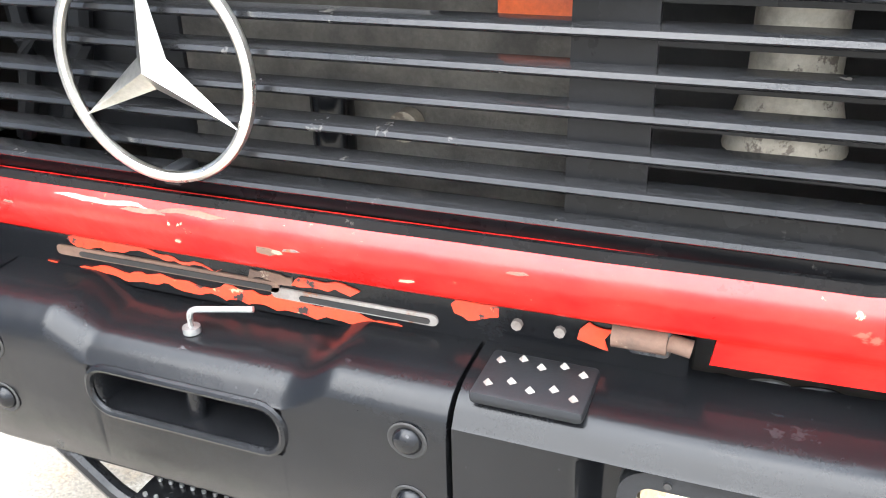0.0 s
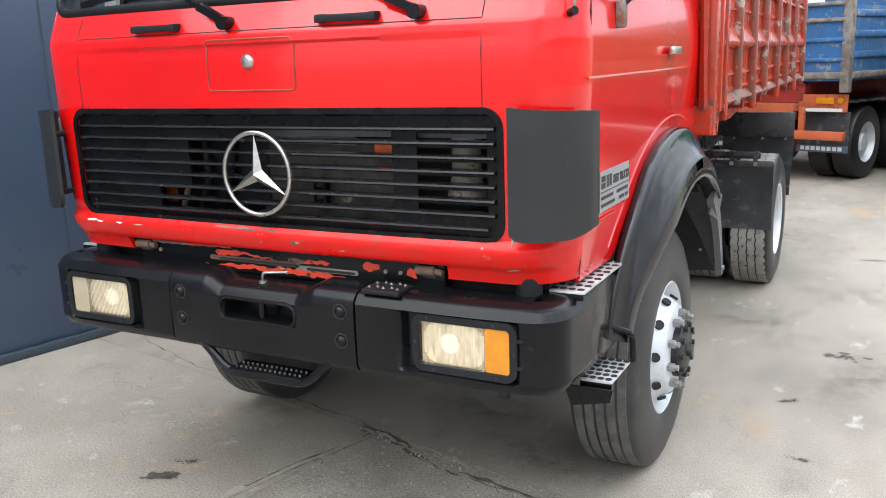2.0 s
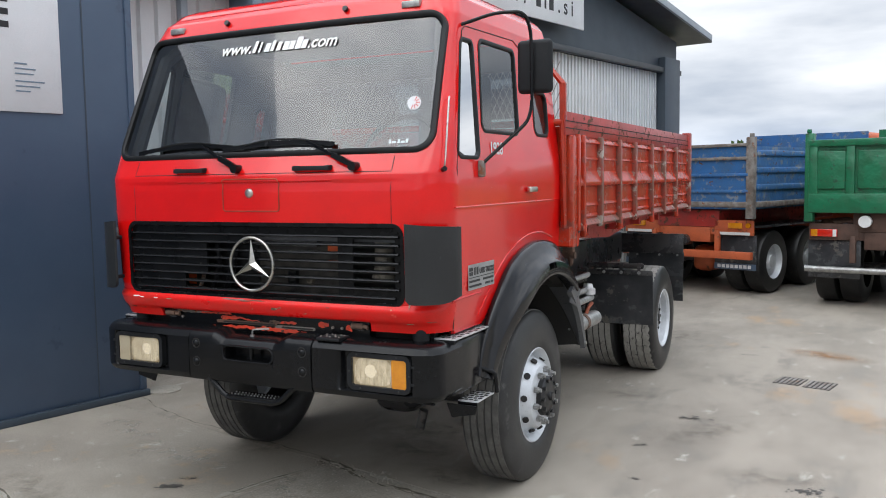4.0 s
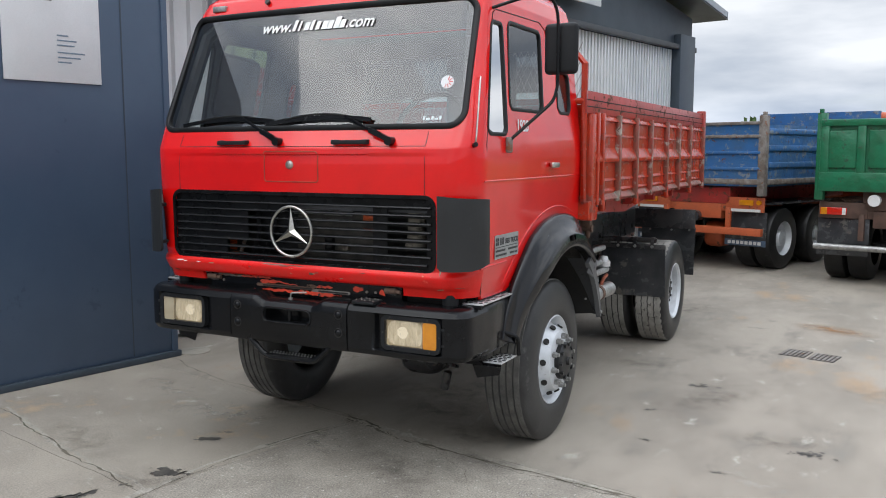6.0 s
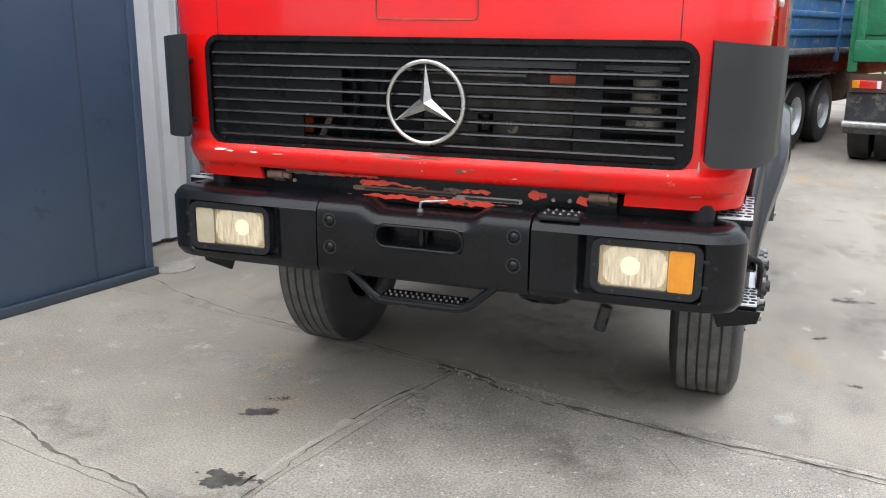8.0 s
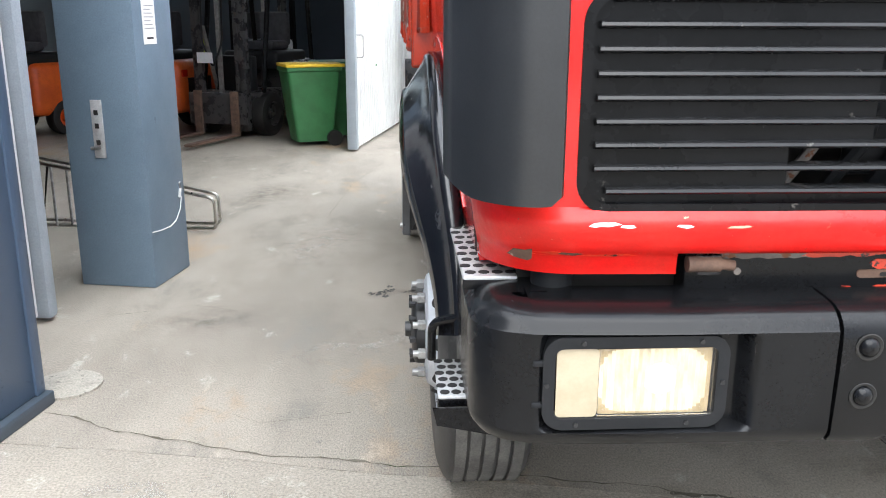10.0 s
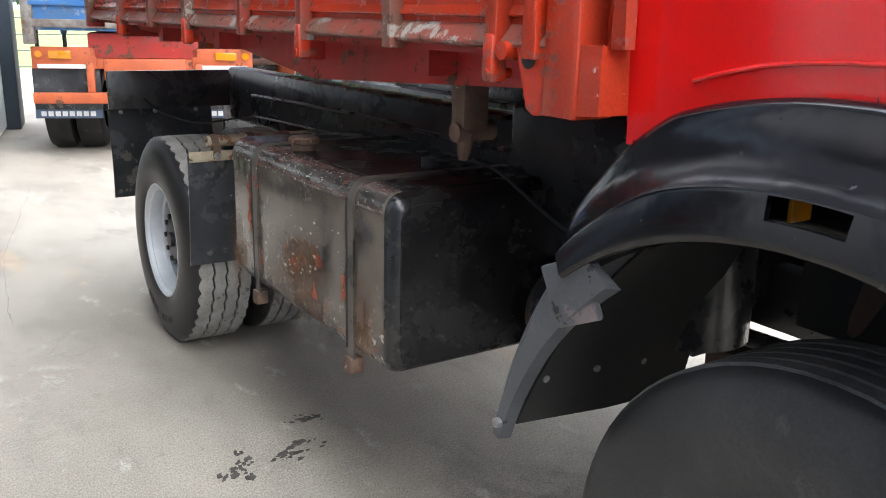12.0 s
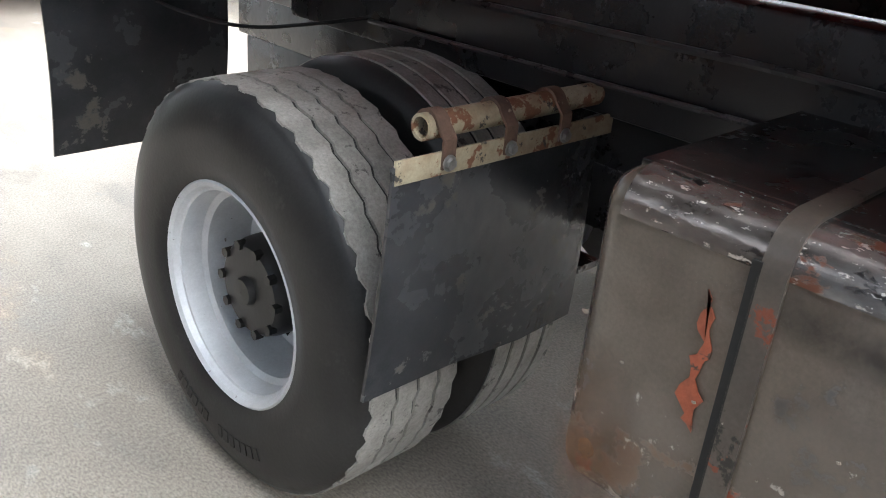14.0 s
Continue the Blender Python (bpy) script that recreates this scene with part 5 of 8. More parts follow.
            bm.faces.new((f[p][0], b2[p][0], b2[q][0], f[q][0]))
        bm.faces.new((f[0][0], f[0][1], b2[0][1], b2[0][0]))
        bm.faces.new((f[-1][0], b2[-1][0], b2[-1][1], f[-1][1]))
        part("ribbed_glass", bm, LENS, e).visible_shadow = False
        part("bulb", rod(bmesh.new(), (side * (li + 0.115), Y - 0.006, 0.960), (side * (li + 0.115), Y - 0.0072, 0.960), 0.034, 24), BULB, e)
        ind = (min(split, lx1), max(split, lx1))
        part("indicator", slab_of(bmesh.new(), rrect(ind[0] + (0.002 if side > 0 else 0.008), ind[1] - (0.008 if side > 0 else 0.002), 0.882, 1.030, 0.01), 0.012, Matrix.Translation((0, Y - 0.016, 0))), AMBER if side > 0 else CREAM, e, "amber indicator lens" if side > 0 else "faded cream indicator lens")
        for z in (0.91, 1.0):
            part("clip", boxed(side * (lo + 0.018), side * (lo + 0.040), Y - 0.02, Y - 0.002, z - 0.006, z + 0.006, 0.002), BLACK_PLASTIC, e)
        for x, z in ((li + 0.04, 1.044), (lo - 0.06, 1.044), (li + 0.06, 0.868), (lo - 0.05, 0.868), (li - 0.008, 0.955), (lo + 0.012, 0.955)):
            part("screw", rod(bmesh.new(), (side * x, Y - 0.022, z), (side * x, Y - 0.026, z), 0.005, 8), HUBBLACK, e)
    # ribbed tread pad on top of the bumper
    pad = part("step_pad", boxed(0.45, 0.60, -0.030, 0.08, 1.098, 1.118, 0.008), BLACK_PLASTIC, c, "black rubber tread pad with studs")
    for i in range(5):
        for j in range(2):
            bm = bmesh.new()
            bmesh.ops.create_cone(bm, segments=4, radius1=0.007, radius2=0.001, depth=0.007, matrix=Matrix.Translation((0.47 + 0.028 * i, -0.005 + 0.055 * j + 0.012 * (i % 2), 1.122)))
            part("stud", bm, WORN_GREY, pad)
    # foot bar under the bumper
    step = part("foot_bar", tube(bmesh.new(), bent([(-0.30, -0.02, 0.83), (-0.18, -0.02, 0.725), (0.18, -0.02, 0.725), (0.30, -0.02, 0.83)], 0.05), 0.017, 10), BLACK, TRUCK, "black steel foot bar under the bumper")
    part("tread", boxed(-0.17, 0.17, -0.035, 0.07, 0.732, 0.746, 0.004), BLACK, step)
    for i in range(14):
        for j in range(2):
            part("stud", rod(bmesh.new(), (-0.15 + 0.023 * i, -0.01 + 0.04 * j, 0.746), (-0.15 + 0.023 * i, -0.01 + 0.04 * j, 0.752), 0.004, 6), STEEL, step)


build_bumper()


def build_wheel(x, y, side, rear):
    """Tyre, rim, hub and nuts; the outer face looks along side."""
    R, w = 0.545, 0.30
    grow = 0.95 if rear else 1.0
    m = Matrix.Translation((x, y, R * grow)) @ Matrix.Diagonal((side, grow, grow, 1))
    outer = [(0.292, -0.01), (0.31, 0.012), (0.36, 0.022), (0.42, 0.024), (0.475, 0.017), (0.522, 0.000), (0.546, -0.018)]
    inner = [(r, -w + 0.02 - a) for r, a in reversed(outer)]
    bm = lathe(bmesh.new(), outer + inner, 64, m)
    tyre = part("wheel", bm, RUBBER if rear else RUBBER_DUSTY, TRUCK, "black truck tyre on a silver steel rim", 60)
    # tread bands with grooves between, or lugs
    if not rear:
        for k in range(5):
            a, b = -0.026 - 0.0475 * k, -0.026 - 0.0475 * k - 0.041
            part("tread_rib", lathe(bmesh.new(), [(0.536, a), (0.553, a - 0.003), (0.553, b + 0.003), (0.536, b)], 64, m), TREAD_F, tyre)
    else:
        # worn ribs with zigzag grooves between them and notches in the outer shoulder
        steps = 132
        for k in range(4):
            bm = bmesh.new()
            rings = []
            for i in range(steps):
                a = 2 * math.pi * i / steps
                wave = 0.005 * math.sin(2 * math.pi * i / 3.0 + 1.0)
                xa, xb = -0.026 - 0.062 * k + wave, -0.026 - 0.062 * k - 0.0575 + wave
                if k == 0:
                    xa = -0.014 - (0.012 if i % 3 == 0 else 0.0)
                ring = [bm.verts.new(m @ Vector((xx, rr * math.cos(a), rr * math.sin(a)))) for xx, rr in ((xa, 0.535), (xa - 0.004, 0.5495 if k == 0 else 0.552), (xb + 0.003, 0.553), (xb, 0.538))]
                rings.append(ring)
            for i in range(steps):
                p, q = rings[i], rings[(i + 1) % steps]
                for j in range(3):
                    bm.faces.new((p[j], p[j + 1], q[j + 1], q[j]))
            part("tread_rib", bm, TREAD, tyre)
    if rear and side < 0:
        for k in range(13):
            a = radians(248 + 4.1 * k + (6 if k > 6 else 0))
            mm = m @ Matrix.Rotation(a - math.pi / 2, 4, "X") @ Matrix.Translation((0.024, 0, 0.425))
            part("raised_bar", boxed(-0.0015, 0.0025, -0.010 - 0.003 * (k % 2), 0.010, -0.018, 0.018, 0.001, 1, mm), RUBBER, tyre)
    if rear:
        prof = [(0.296, -0.002), (0.306, 0.008), (0.300, 0.012), (0.288, 0.004), (0.281, -0.012), (0.274, -0.014), (0.268, -0.070), (0.250, -0.078), (0.246, -0.165), (0.235, -0.200), (0.20, -0.212), (0.12, -0.205)]
    else:
        prof = [(0.296, -0.002), (0.306, 0.008), (0.300, 0.012), (0.290, 0.004), (0.276, -0.03), (0.262, -0.06), (0.248, -0.05), (0.225, 0.01), (0.20, 0.045), (0.17, 0.055), (0.10, 0.055)]
    rim = part("rim", lathe(bmesh.new(), prof, 64, m), SILVER, tyre, "silver painted ten-hole steel rim", 32)
    nn, br, nx = 10, 0.1675, (0.055 if not rear else -0.15)
    for i in range(nn):
        a = 2 * math.pi * i / nn + 0.2
        p = m @ Vector((nx, br * math.cos(a), br * math.sin(a)))
        q = m @ Vector((nx + 0.045, br * math.cos(a), br * math.sin(a)))
        if not rear:
            bm = rod(bmesh.new(), p, p + (q - p) * 0.6, 0.020, 6)
            rod(bm, p + (q - p) * 0.6, q, 0.013, 10)
            part("wheel_nut", bm, STEEL, tyre)
        if not rear:
            a2 = a + math.pi / nn
            c = m @ Vector((0.012, 0.232 * math.cos(a2), 0.232 * math.sin(a2)))
            d = m @ Vector((0.002, 0.236 * math.cos(a2), 0.236 * math.sin(a2)))
            nvec = (m.to_3x3() @ Vector((0.50, math.cos(a2), math.sin(a2)))).normalized()
            bm = bmesh.new()
            rod(bm, c + nvec * 0.0075, c - nvec * 0.004, 0.021, 16)
            part("hand_hole", bm, DARK, tyre)
    if rear:
        for i in range(10):
            a2 = 2 * math.pi * i / 10
            c = m @ Vector((-0.2065, 0.212 * math.cos(a2), 0.212 * math.sin(a2)))
            nvec = (m.to_3x3() @ Vector((0.92, 0.38 * math.cos(a2), 0.38 * math.sin(a2)))).normalized()
            part("hand_hole", rod(bmesh.new(), c + nvec * 0.006, c - nvec * 0.006, 0.022, 14), DARK, tyre)
    if not rear:
        prof = [(0.128, 0.05), (0.126, 0.085), (0.118, 0.092), (0.10, 0.10), (0.03, 0.104), (0.028, 0.125), (0.001, 0.127)]
    else:
        prof = [(0.142, -0.205), (0.138, -0.095), (0.130, -0.064), (0.120, -0.054), (0.04, -0.050), (0.036, -0.032), (0.001, -0.030)]
    hub = part("hub", lathe(bmesh.new(), prof, 40, m), HUBBLACK, tyre, "black hub cap with bolts")
    for i in range(10):
        a = 2 * math.pi * i / 10
        rr = 0.112 if not rear else 0.122
        xx = 0.088 if not rear else -0.066
        p, q = m @ Vector((xx, rr * math.cos(a), rr * math.sin(a))), m @ Vector((xx + 0.022, rr * math.cos(a), rr * math.sin(a)))
        part("hub_bolt", rod(bmesh.new(), p, q, 0.014, 6), HUBBLACK, tyre)
    return tyre


for side in (-1, 1):
    build_wheel(side * 1.16, 1.39, side, False)
    build_wheel(side * 1.222, 4.97 if side < 0 else 4.90, side, True)
    m = Matrix.Translation((side * 0.86, 4.97 if side < 0 else 4.90, 0.533)) @ Matrix.Diagonal((side, 1, 1, 1))
    prof = [(0.26, -0.005), (0.31, 0.012), (0.42, 0.02), (0.505, -0.004), (0.527, -0.03), (0.527, -0.27), (0.505, -0.296), (0.42, -0.31), (0.31, -0.30), (0.26, -0.29)]
    inner = part("inner_wheel", lathe(bmesh.new(), prof, 56, m), RUBBER, TRUCK, "inner twin tyre, dusty grey")
    for k in range(4):
        a = -0.035 - 0.06 * k
        part("tread_rib", lathe(bmesh.new(), [(0.52, a), (0.532, a - 0.003), (0.532, a - 0.05), (0.52, a - 0.053)], 56, m), TREAD, inner)


def build_fender(side):
    """Flared plastic arch round the front wheel, with a rear spat."""
    d = -0.015
    prof = [(1.0, 1.158), (1.018, 1.18), (1.018, 1.212), (1.004, 1.226), (0.988, 1.228), (0.897, 1.285), (0.887, 1.301), (0.880, 1.304), (0.842, 1.310), (0.812, 1.314), (0.800, 1.311), (0.794, 1.29), (0.794, 1.24), (0.804, 1.24), (0.812, 1.302), (0.842, 1.298), (0.880, 1.292), (0.890, 1.275), (0.975, 1.215), (0.99, 1.158)]
    bm = bmesh.new()
    rings = []
    n = 60
    for i in range(n + 1):
        a = radians(160 - (160 - 53) * i / n)  # from the low front end over the top to the cut back end
        pinch = 1.0 - 0.40 * max(0.0, (radians(72) - a) / radians(19)) ** 1.2
        draw = min(1.0, max(0.0, (a - radians(118)) / radians(40)))
        ring = []
        for r, x in prof:
            rr = 0.79 + (r - 0.79) * pinch * (1 - 0.34 * draw)
            xx = 1.13 + (x - 1.13) * (1 - 0.5 * draw * draw * (3 - 2 * draw))
            ring.append(bm.verts.new((side * (xx + d), ARCH_Y + rr * math.cos(a), ARCH_Z + rr * math.sin(a))))
        rings.append(ring)
    k = len(rings[0])
    for i, (a, b) in enumerate(zip(rings, rings[1:])):
        mid = 160 - 107 * (i + 0.5) / n
        for j in range(k):
            if j in (7, 15) and 87.0 < mid < 95.5:  # slot for the side marker
                continue
            bm.faces.new((a[j], a[(j + 1) % k], b[(j + 1) % k], b[j]))
    bm.faces.new(rings[0])
    bm.faces.new(rings[-1][::-1])
    f = part("fender", bm, FENDER, TRUCK, "scuffed black plastic wheel arch flare", 80)
    # slot in the lip with a side marker
    if side < 0:
        part("side_marker", boxed(side * (1.205 + d), side * (1.255 + d), 1.436, 1.446, 1.362, 1.398, 0.003), AMBER, f, "amber side marker lens inside the slot")
    # spat that curves down behind the tyre
    bm = bmesh.new()
    rows = []
    for i in range(13):
        t = i / 12
        y, z = 1.845 + 0.36 * t - 0.115 * t * t, 1.235 - 0.40 * t - 0.09 * t * t
        nx, nz = 0.80 - 0.2 * t, 0.6 - 0.3 * t  # away from the wheel
        xo = 1.30 + d
        sec = ((xo - 0.03, -0.11 + 0.06 * t), (xo, -0.10 + 0.06 * t), (xo + 0.004, -0.012), (xo - 0.012, 0.012), (xo - 0.23 + 0.16 * t, 0.015), (xo - 0.23 + 0.16 * t, 0.006), (xo - 0.02, 0.0), (xo - 0.014, -0.02))
        rows.append([bm.verts.new((side * x, y + nx * o, z + nz * o)) for x, o in sec])
    for a, b in zip(rows, rows[1:]):
        for j in range(8):
            bm.faces.new((a[j], a[(j + 1) % 8], b[(j + 1) % 8], b[j]))
    bm.faces.new(rows[0])
    bm.faces.new(rows[-1][::-1])
    rim = [Vector((side * (cab_half(ARCH_Z + 1.0 * math.sin(a)) + 0.002), ARCH_Y + 1.004 * math.cos(a), ARCH_Z + 1.004 * math.sin(a))) for a in [radians(118 - 48 * i / 24) for i in range(25)]]
    part("rusty_edge", tube(bmesh.new(), rim, 0.006, 6), ORANGE_PATCH, f, "orange rust along the wheel arch edge")
    tab = boxed(-0.075, 0.035, -0.008, 0.008, -0.10, 0.03, 0.006, 2, Matrix.Translation((side * (1.297 + d), 1.90, 1.16)) @ Matrix.Rotation(radians(90 - 12 * side), 4, "Z") @ Matrix.Rotation(radians(24), 4, "Y"))
    part("spat_tab", tab, SPAT, f)
    part("spat_bolt", rod(bmesh.new(), (side * (1.29 + d), 2.065, 0.775), (side * (1.312 + d), 2.065, 0.775), 0.012, 10), STEEL, f)
    part("spat", bm, SPAT, f, "scuffed grey plastic splash guard behind the wheel")
    bm = bmesh.new()
    rows = []
    for i in range(11):
        t = i / 10
        y, z = 1.850 + 0.33 * t - 0.12 * t * t, 1.225 - 0.38 * t - 0.085 * t * t
        xi = 1.06 + 0.18 * t
        drop = 0.035 * t * t
        rows.append([bm.verts.new((side * x, y + dy, z - dz)) for x, dy, dz in ((xi, 0.0, 0.0), (0.95, 0.01, drop), (0.80, 0.0, drop), (0.68, 0.01, 1.5 * drop), (0.68, 0.018, 1.5 * drop), (0.80, 0.008, drop), (0.95, 0.018, drop), (xi, 0.008, 0.0))])
    for a, b in zip(rows, rows[1:]):
        for j in range(8):
            bm.faces.new((a[j], a[(j + 1) % 8], b[(j + 1) % 8], b[j]))
    bm.faces.new(rows[0])
    bm.faces.new(rows[-1][::-1])
    part("splash_sheet", bm, DARK, f, "sooty black rubber sheet behind the wheel")
    for x, t in ((1.18, 0.8), (1.02, 0.82), (0.86, 0.85)):
        y, z = 1.850 + 0.33 * t - 0.12 * t * t, 1.225 - 0.38 * t - 0.085 * t * t
        part("rivet", rod(bmesh.new(), (side * x, y - 0.004, z), (side * x, y + 0.006, z + 0.002), 0.009, 8), STEEL, f)
    # dark sheet between the skin and the arch, and the wall behind the tyre
    bm = bmesh.new()
    ra, rb = [], []
    for i in range(31):
        a = radians(160 - 101 * i / 30)
        for lst, r in ((ra, 0.80), (rb, 1.02 - 0.065 * min(1.0, max(0.0, (math.degrees(a) - 118) / 40)))):
            lst.append(bm.verts.new((side * 1.13, ARCH_Y + r * math.cos(a), ARCH_Z + r * math.sin(a))))
    for i in range(30):
        bm.faces.new((ra[i], ra[i + 1], rb[i + 1], rb[i]))
    part("arch_flange", bm, DARK, f)
    part("arch_wall", boxed(side * 0.68, side * 0.70, 0.62, 1.75, 1.0, 1.6), DARK, f)
    # inner arch
    bm = bmesh.new()
    arc = []
    for i in range(25):
        a = radians(160 - 108 * i / 24)
        arc.append((ARCH_Y + 0.83 * math.cos(a), ARCH_Z + 0.83 * math.sin(a)))
    ins, out = [], []
    for y, z in arc:
        ins.append(bm.verts.new((side * 0.70, y, z)))
        out.append(bm.verts.new((side * 1.19, y, z)))
    for i in range(24):
        bm.faces.new((ins[i], ins[i + 1], out[i + 1], out[i]))
    ob = part("inner_arch", bm, DARK, f)
    md = ob.modifiers.new("thick", "SOLIDIFY")
    md.thickness = 0.01


for side in (-1, 1):
    build_fender(side)


def perforated_step(side, x0, x1, y0, y1, z, nx, ny, label):
    """Aluminium tread plate with raised round holes."""
    bm = boxed(side * x0, side * x1, y0, y1, z - 0.012, z, 0.004)
    st = part("step", bm, ALU, TRUCK, label)
    lip = part("step_lip", boxed(side * x0, side * x1, y0, y0 + 0.008, z - 0.03, z - 0.006, 0.002), BLACK, st)
    for i in range(nx):
        for j in range(ny):
            cx = x0 + (x1 - x0) * (i + 0.5 + 0.25 * (j % 2) - 0.12) / nx
            cy = y0 + (y1 - y0) * (j + 0.6) / ny
            part("tread_hole", rod(bmesh.new(), (side * cx, cy, z - 0.001), (side * cx, cy, z + 0.0015), 0.0125, 14), DARK, st)
    return st


for side in (-1, 1):
    perforated_step(side, *(1.050, 1.17, 0.185, 0.700), 1.118, 4, 10, "bare aluminium tread plate on the bumper corner")
    part("step_support", boxed(side * 0.95, side * 1.155, 0.24, 0.68, 0.80, 1.095, 0.02), FENDER, TRUCK, "dented black sheet under the step")
    low = perforated_step(side, *(1.10, 1.215, 0.36, 0.60), 0.752, 4, 6, "lower aluminium tread plate")
    part("step_arm", tube(bmesh.new(), bent([(side * 1.10, 0.5, 0.92), (side * 1.22, 0.60, 0.86), (side * 1.22, 0.62, 0.745)], 0.03), 0.012), BLACK, low)
    bm = bmesh.new()
    slab_of(bm, [(1.05, 0.735), (1.23, 0.735), (1.22, 0.69), (1.08, 0.66)], 0.008, Matrix.Diagonal((side, 1, 1, 1)) @ Matrix.Translation((0, 0.325, 0)))
    part("step_bracket", bm, BLACK, low)


def build_deflector(side):
    """Curved plastic wind deflector that stands off the cab corner."""
    bm = bmesh.new()
    rows = []
    nz, nx = 10, 12
    for k in range(nz + 1):
        v = k / nz
        rowf, rowb = [], []
        for i in range(nx + 1):
            u = i / nx
            lo = 1.318 + 0.035 * (max(0, u - 0.7) / 0.3) ** 2 + 0.02 * (max(0, 0.12 - u) / 0.12) ** 2
            zz = lo + (1.725 - 0.02 * u - lo) * v
            x = 1.002 + (0.235 if side > 0 else 0.222) * u - 0.008 * u * u
            y = -0.03 + 0.02 * u + 0.17 * max(0, u - 0.25) ** 2 / 0.5625
            rowf.append(bm.verts.new((side * x, y, zz)))
            rowb.append(bm.verts.new((side * (x - 0.006), y + 0.014, zz)))
        rows.append((rowf, rowb))
    for (a, ab), (b, bb) in zip(rows, rows[1:]):
        for i in range(nx):
            bm.faces.new((a[i], a[i + 1], b[i + 1], b[i]))
            bm.faces.new((ab[i], bb[i], bb[i + 1], ab[i + 1]))
        bm.faces.new((a[0], b[0], bb[0], ab[0]))
        bm.faces.new((a[-1], ab[-1], bb[-1], b[-1]))
    for r, rb in (rows[0], rows[-1]):
        for i in range(nx):
            bm.faces.new((r[i], rb[i], rb[i + 1], r[i + 1]))
    d = part("wind_deflector", bm, DEFLECTOR, TRUCK, "satin dark grey plastic wind deflector on the cab corner", 50)
    for z in (1.38, 1.62):
        part("stay", rod(bmesh.new(), (side * 1.04, -0.02, z), (side * 1.04, 0.09, z), 0.012), BLACK_PLASTIC, d)


for side in (-1, 1):
    build_deflector(side)


def build_chassis():
    ch = part("chassis", boxed(-0.46, -0.38, 0.25, 6.15, 0.87, 1.04, 0.01), SOOT_GLOSS, TRUCK, "black ladder frame with grimy beams")
    part("frame_rail", boxed(0.38, 0.46, 0.25, 6.15, 0.87, 1.04, 0.01), SOOT_GLOSS, ch)
    for side in (-1, 1):
        part("rail_flitch", boxed(side * 0.385, side * 0.455, 2.22, 6.1, 0.70, 0.872, 0.008), SOOT_GLOSS, ch)
    for y in (0.5, 2.3, 3.2, 4.3, 5.5, 6.1):
        part("cross_member", boxed(-0.38, 0.38, y, y + 0.08, 0.88, 1.02, 0.008), CHASSIS, ch)
    part("front_beam", boxed(-0.71, 0.71, 0.10, 0.17, 1.085, 1.215, 0.012), BLACK, ch, "black beam behind the bumper")
    # two long slots in the beam, with old paint and bare metal round them
    for k, (xa, xb, z, mt) in enumerate(((-0.335, 0.10, 1.140, RUST), (0.085, 0.36, 1.131, WORN_GREY))):
        part("beam_slot", slab_of(bmesh.new(), rrect(xa, xb, z - 0.009, z + 0.009, 0.0085, 4), 0.004, Matrix.Translation((0, 0.0965, 0))), mt, ch, "bare metal round a slot in the beam")
        part("slot_hollow", slab_of(bmesh.new(), rrect(xa + 0.05, xb - 0.012, z - 0.006, z + 0.003, 0.0045, 4), 0.003, Matrix.Translation((0, 0.0945, 0))), DARK, ch)
    for k, (out, jit, mt) in enumerate((([(-0.31, 1.155), (-0.10, 1.158), (0.0, 1.155), (-0.14, 1.170), (-0.29, 1.176)], 0.012, ORANGE_PATCH), ([(-0.37, 1.112), (-0.22, 1.106), (0.0, 1.104), (0.18, 1.100), (0.36, 1.094), (0.37, 1.102), (0.24, 1.118), (0.04, 1.124), (-0.10, 1.122), (-0.24, 1.116)], 0.010, ORANGE_PATCH),
                                        ([(0.38, 1.145), (0.445, 1.150), (0.45, 1.168), (0.39, 1.178)], 0.014, ORANGE_PATCH), ([(0.04, 1.148), (0.12, 1.148), (0.13, 1.160), (0.05, 1.166)], 0.012, RUST), ([(0.12, 1.152), (0.22, 1.150), (0.24, 1.162), (0.14, 1.168)], 0.010, ORANGE_PATCH),
                                        ([(-0.66, 1.176), (-0.40, 1.178), (-0.36, 1.190), (-0.64, 1.192)], 0.008, WORN_GREY), ([(-0.46, 1.180), (-0.22, 1.182), (-0.24, 1.192), (-0.44, 1.190)], 0.008, ORANGE_PATCH), ([(0.56, 1.140), (0.60, 1.138), (0.61, 1.165), (0.57, 1.170)], 0.012, ORANGE_PATCH))):
        part("paint_remnant", slab_of(bmesh.new(), ragged(out, jit, k + 1), 0.003, Matrix.Translation((0, 0.098 - 0.0004 * k, 0))), mt, ch, "flaking old paint on the beam")
    for x in (-0.66, 0.66):
        bm = rod(bmesh.new(), (x - 0.05, 0.085, 1.17), (x + 0.02, 0.085, 1.17), 0.018)
        rod(bm, (x + 0.02, 0.085, 1.17), (x + 0.05, 0.085, 1.165), 0.012)
        part("hinge_pin", bm, RUST, ch)
        part("hinge_lug", boxed(x - 0.03, x + 0.025, 0.078, 0.10, 1.145, 1.19, 0.008), CHASSIS, ch)
        for q in (0.03, 0.09):
            part("bolt", rod(bmesh.new(), (x * 0.86 - q, 0.10, 1.15), (x * 0.86 - q, 0.092, 1.15), 0.008, 8), WORN_GREY, ch)
    # Plain near-black block and sheet fill the bay behind the bumper.
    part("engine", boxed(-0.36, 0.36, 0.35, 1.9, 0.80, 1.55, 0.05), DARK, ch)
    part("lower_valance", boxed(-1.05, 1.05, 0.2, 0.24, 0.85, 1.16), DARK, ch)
    part("front_axle", rod(bmesh.new(), (-1.0, 1.42, 0.50), (1.0, 1.42, 0.50), 0.07), CHASSIS, ch)
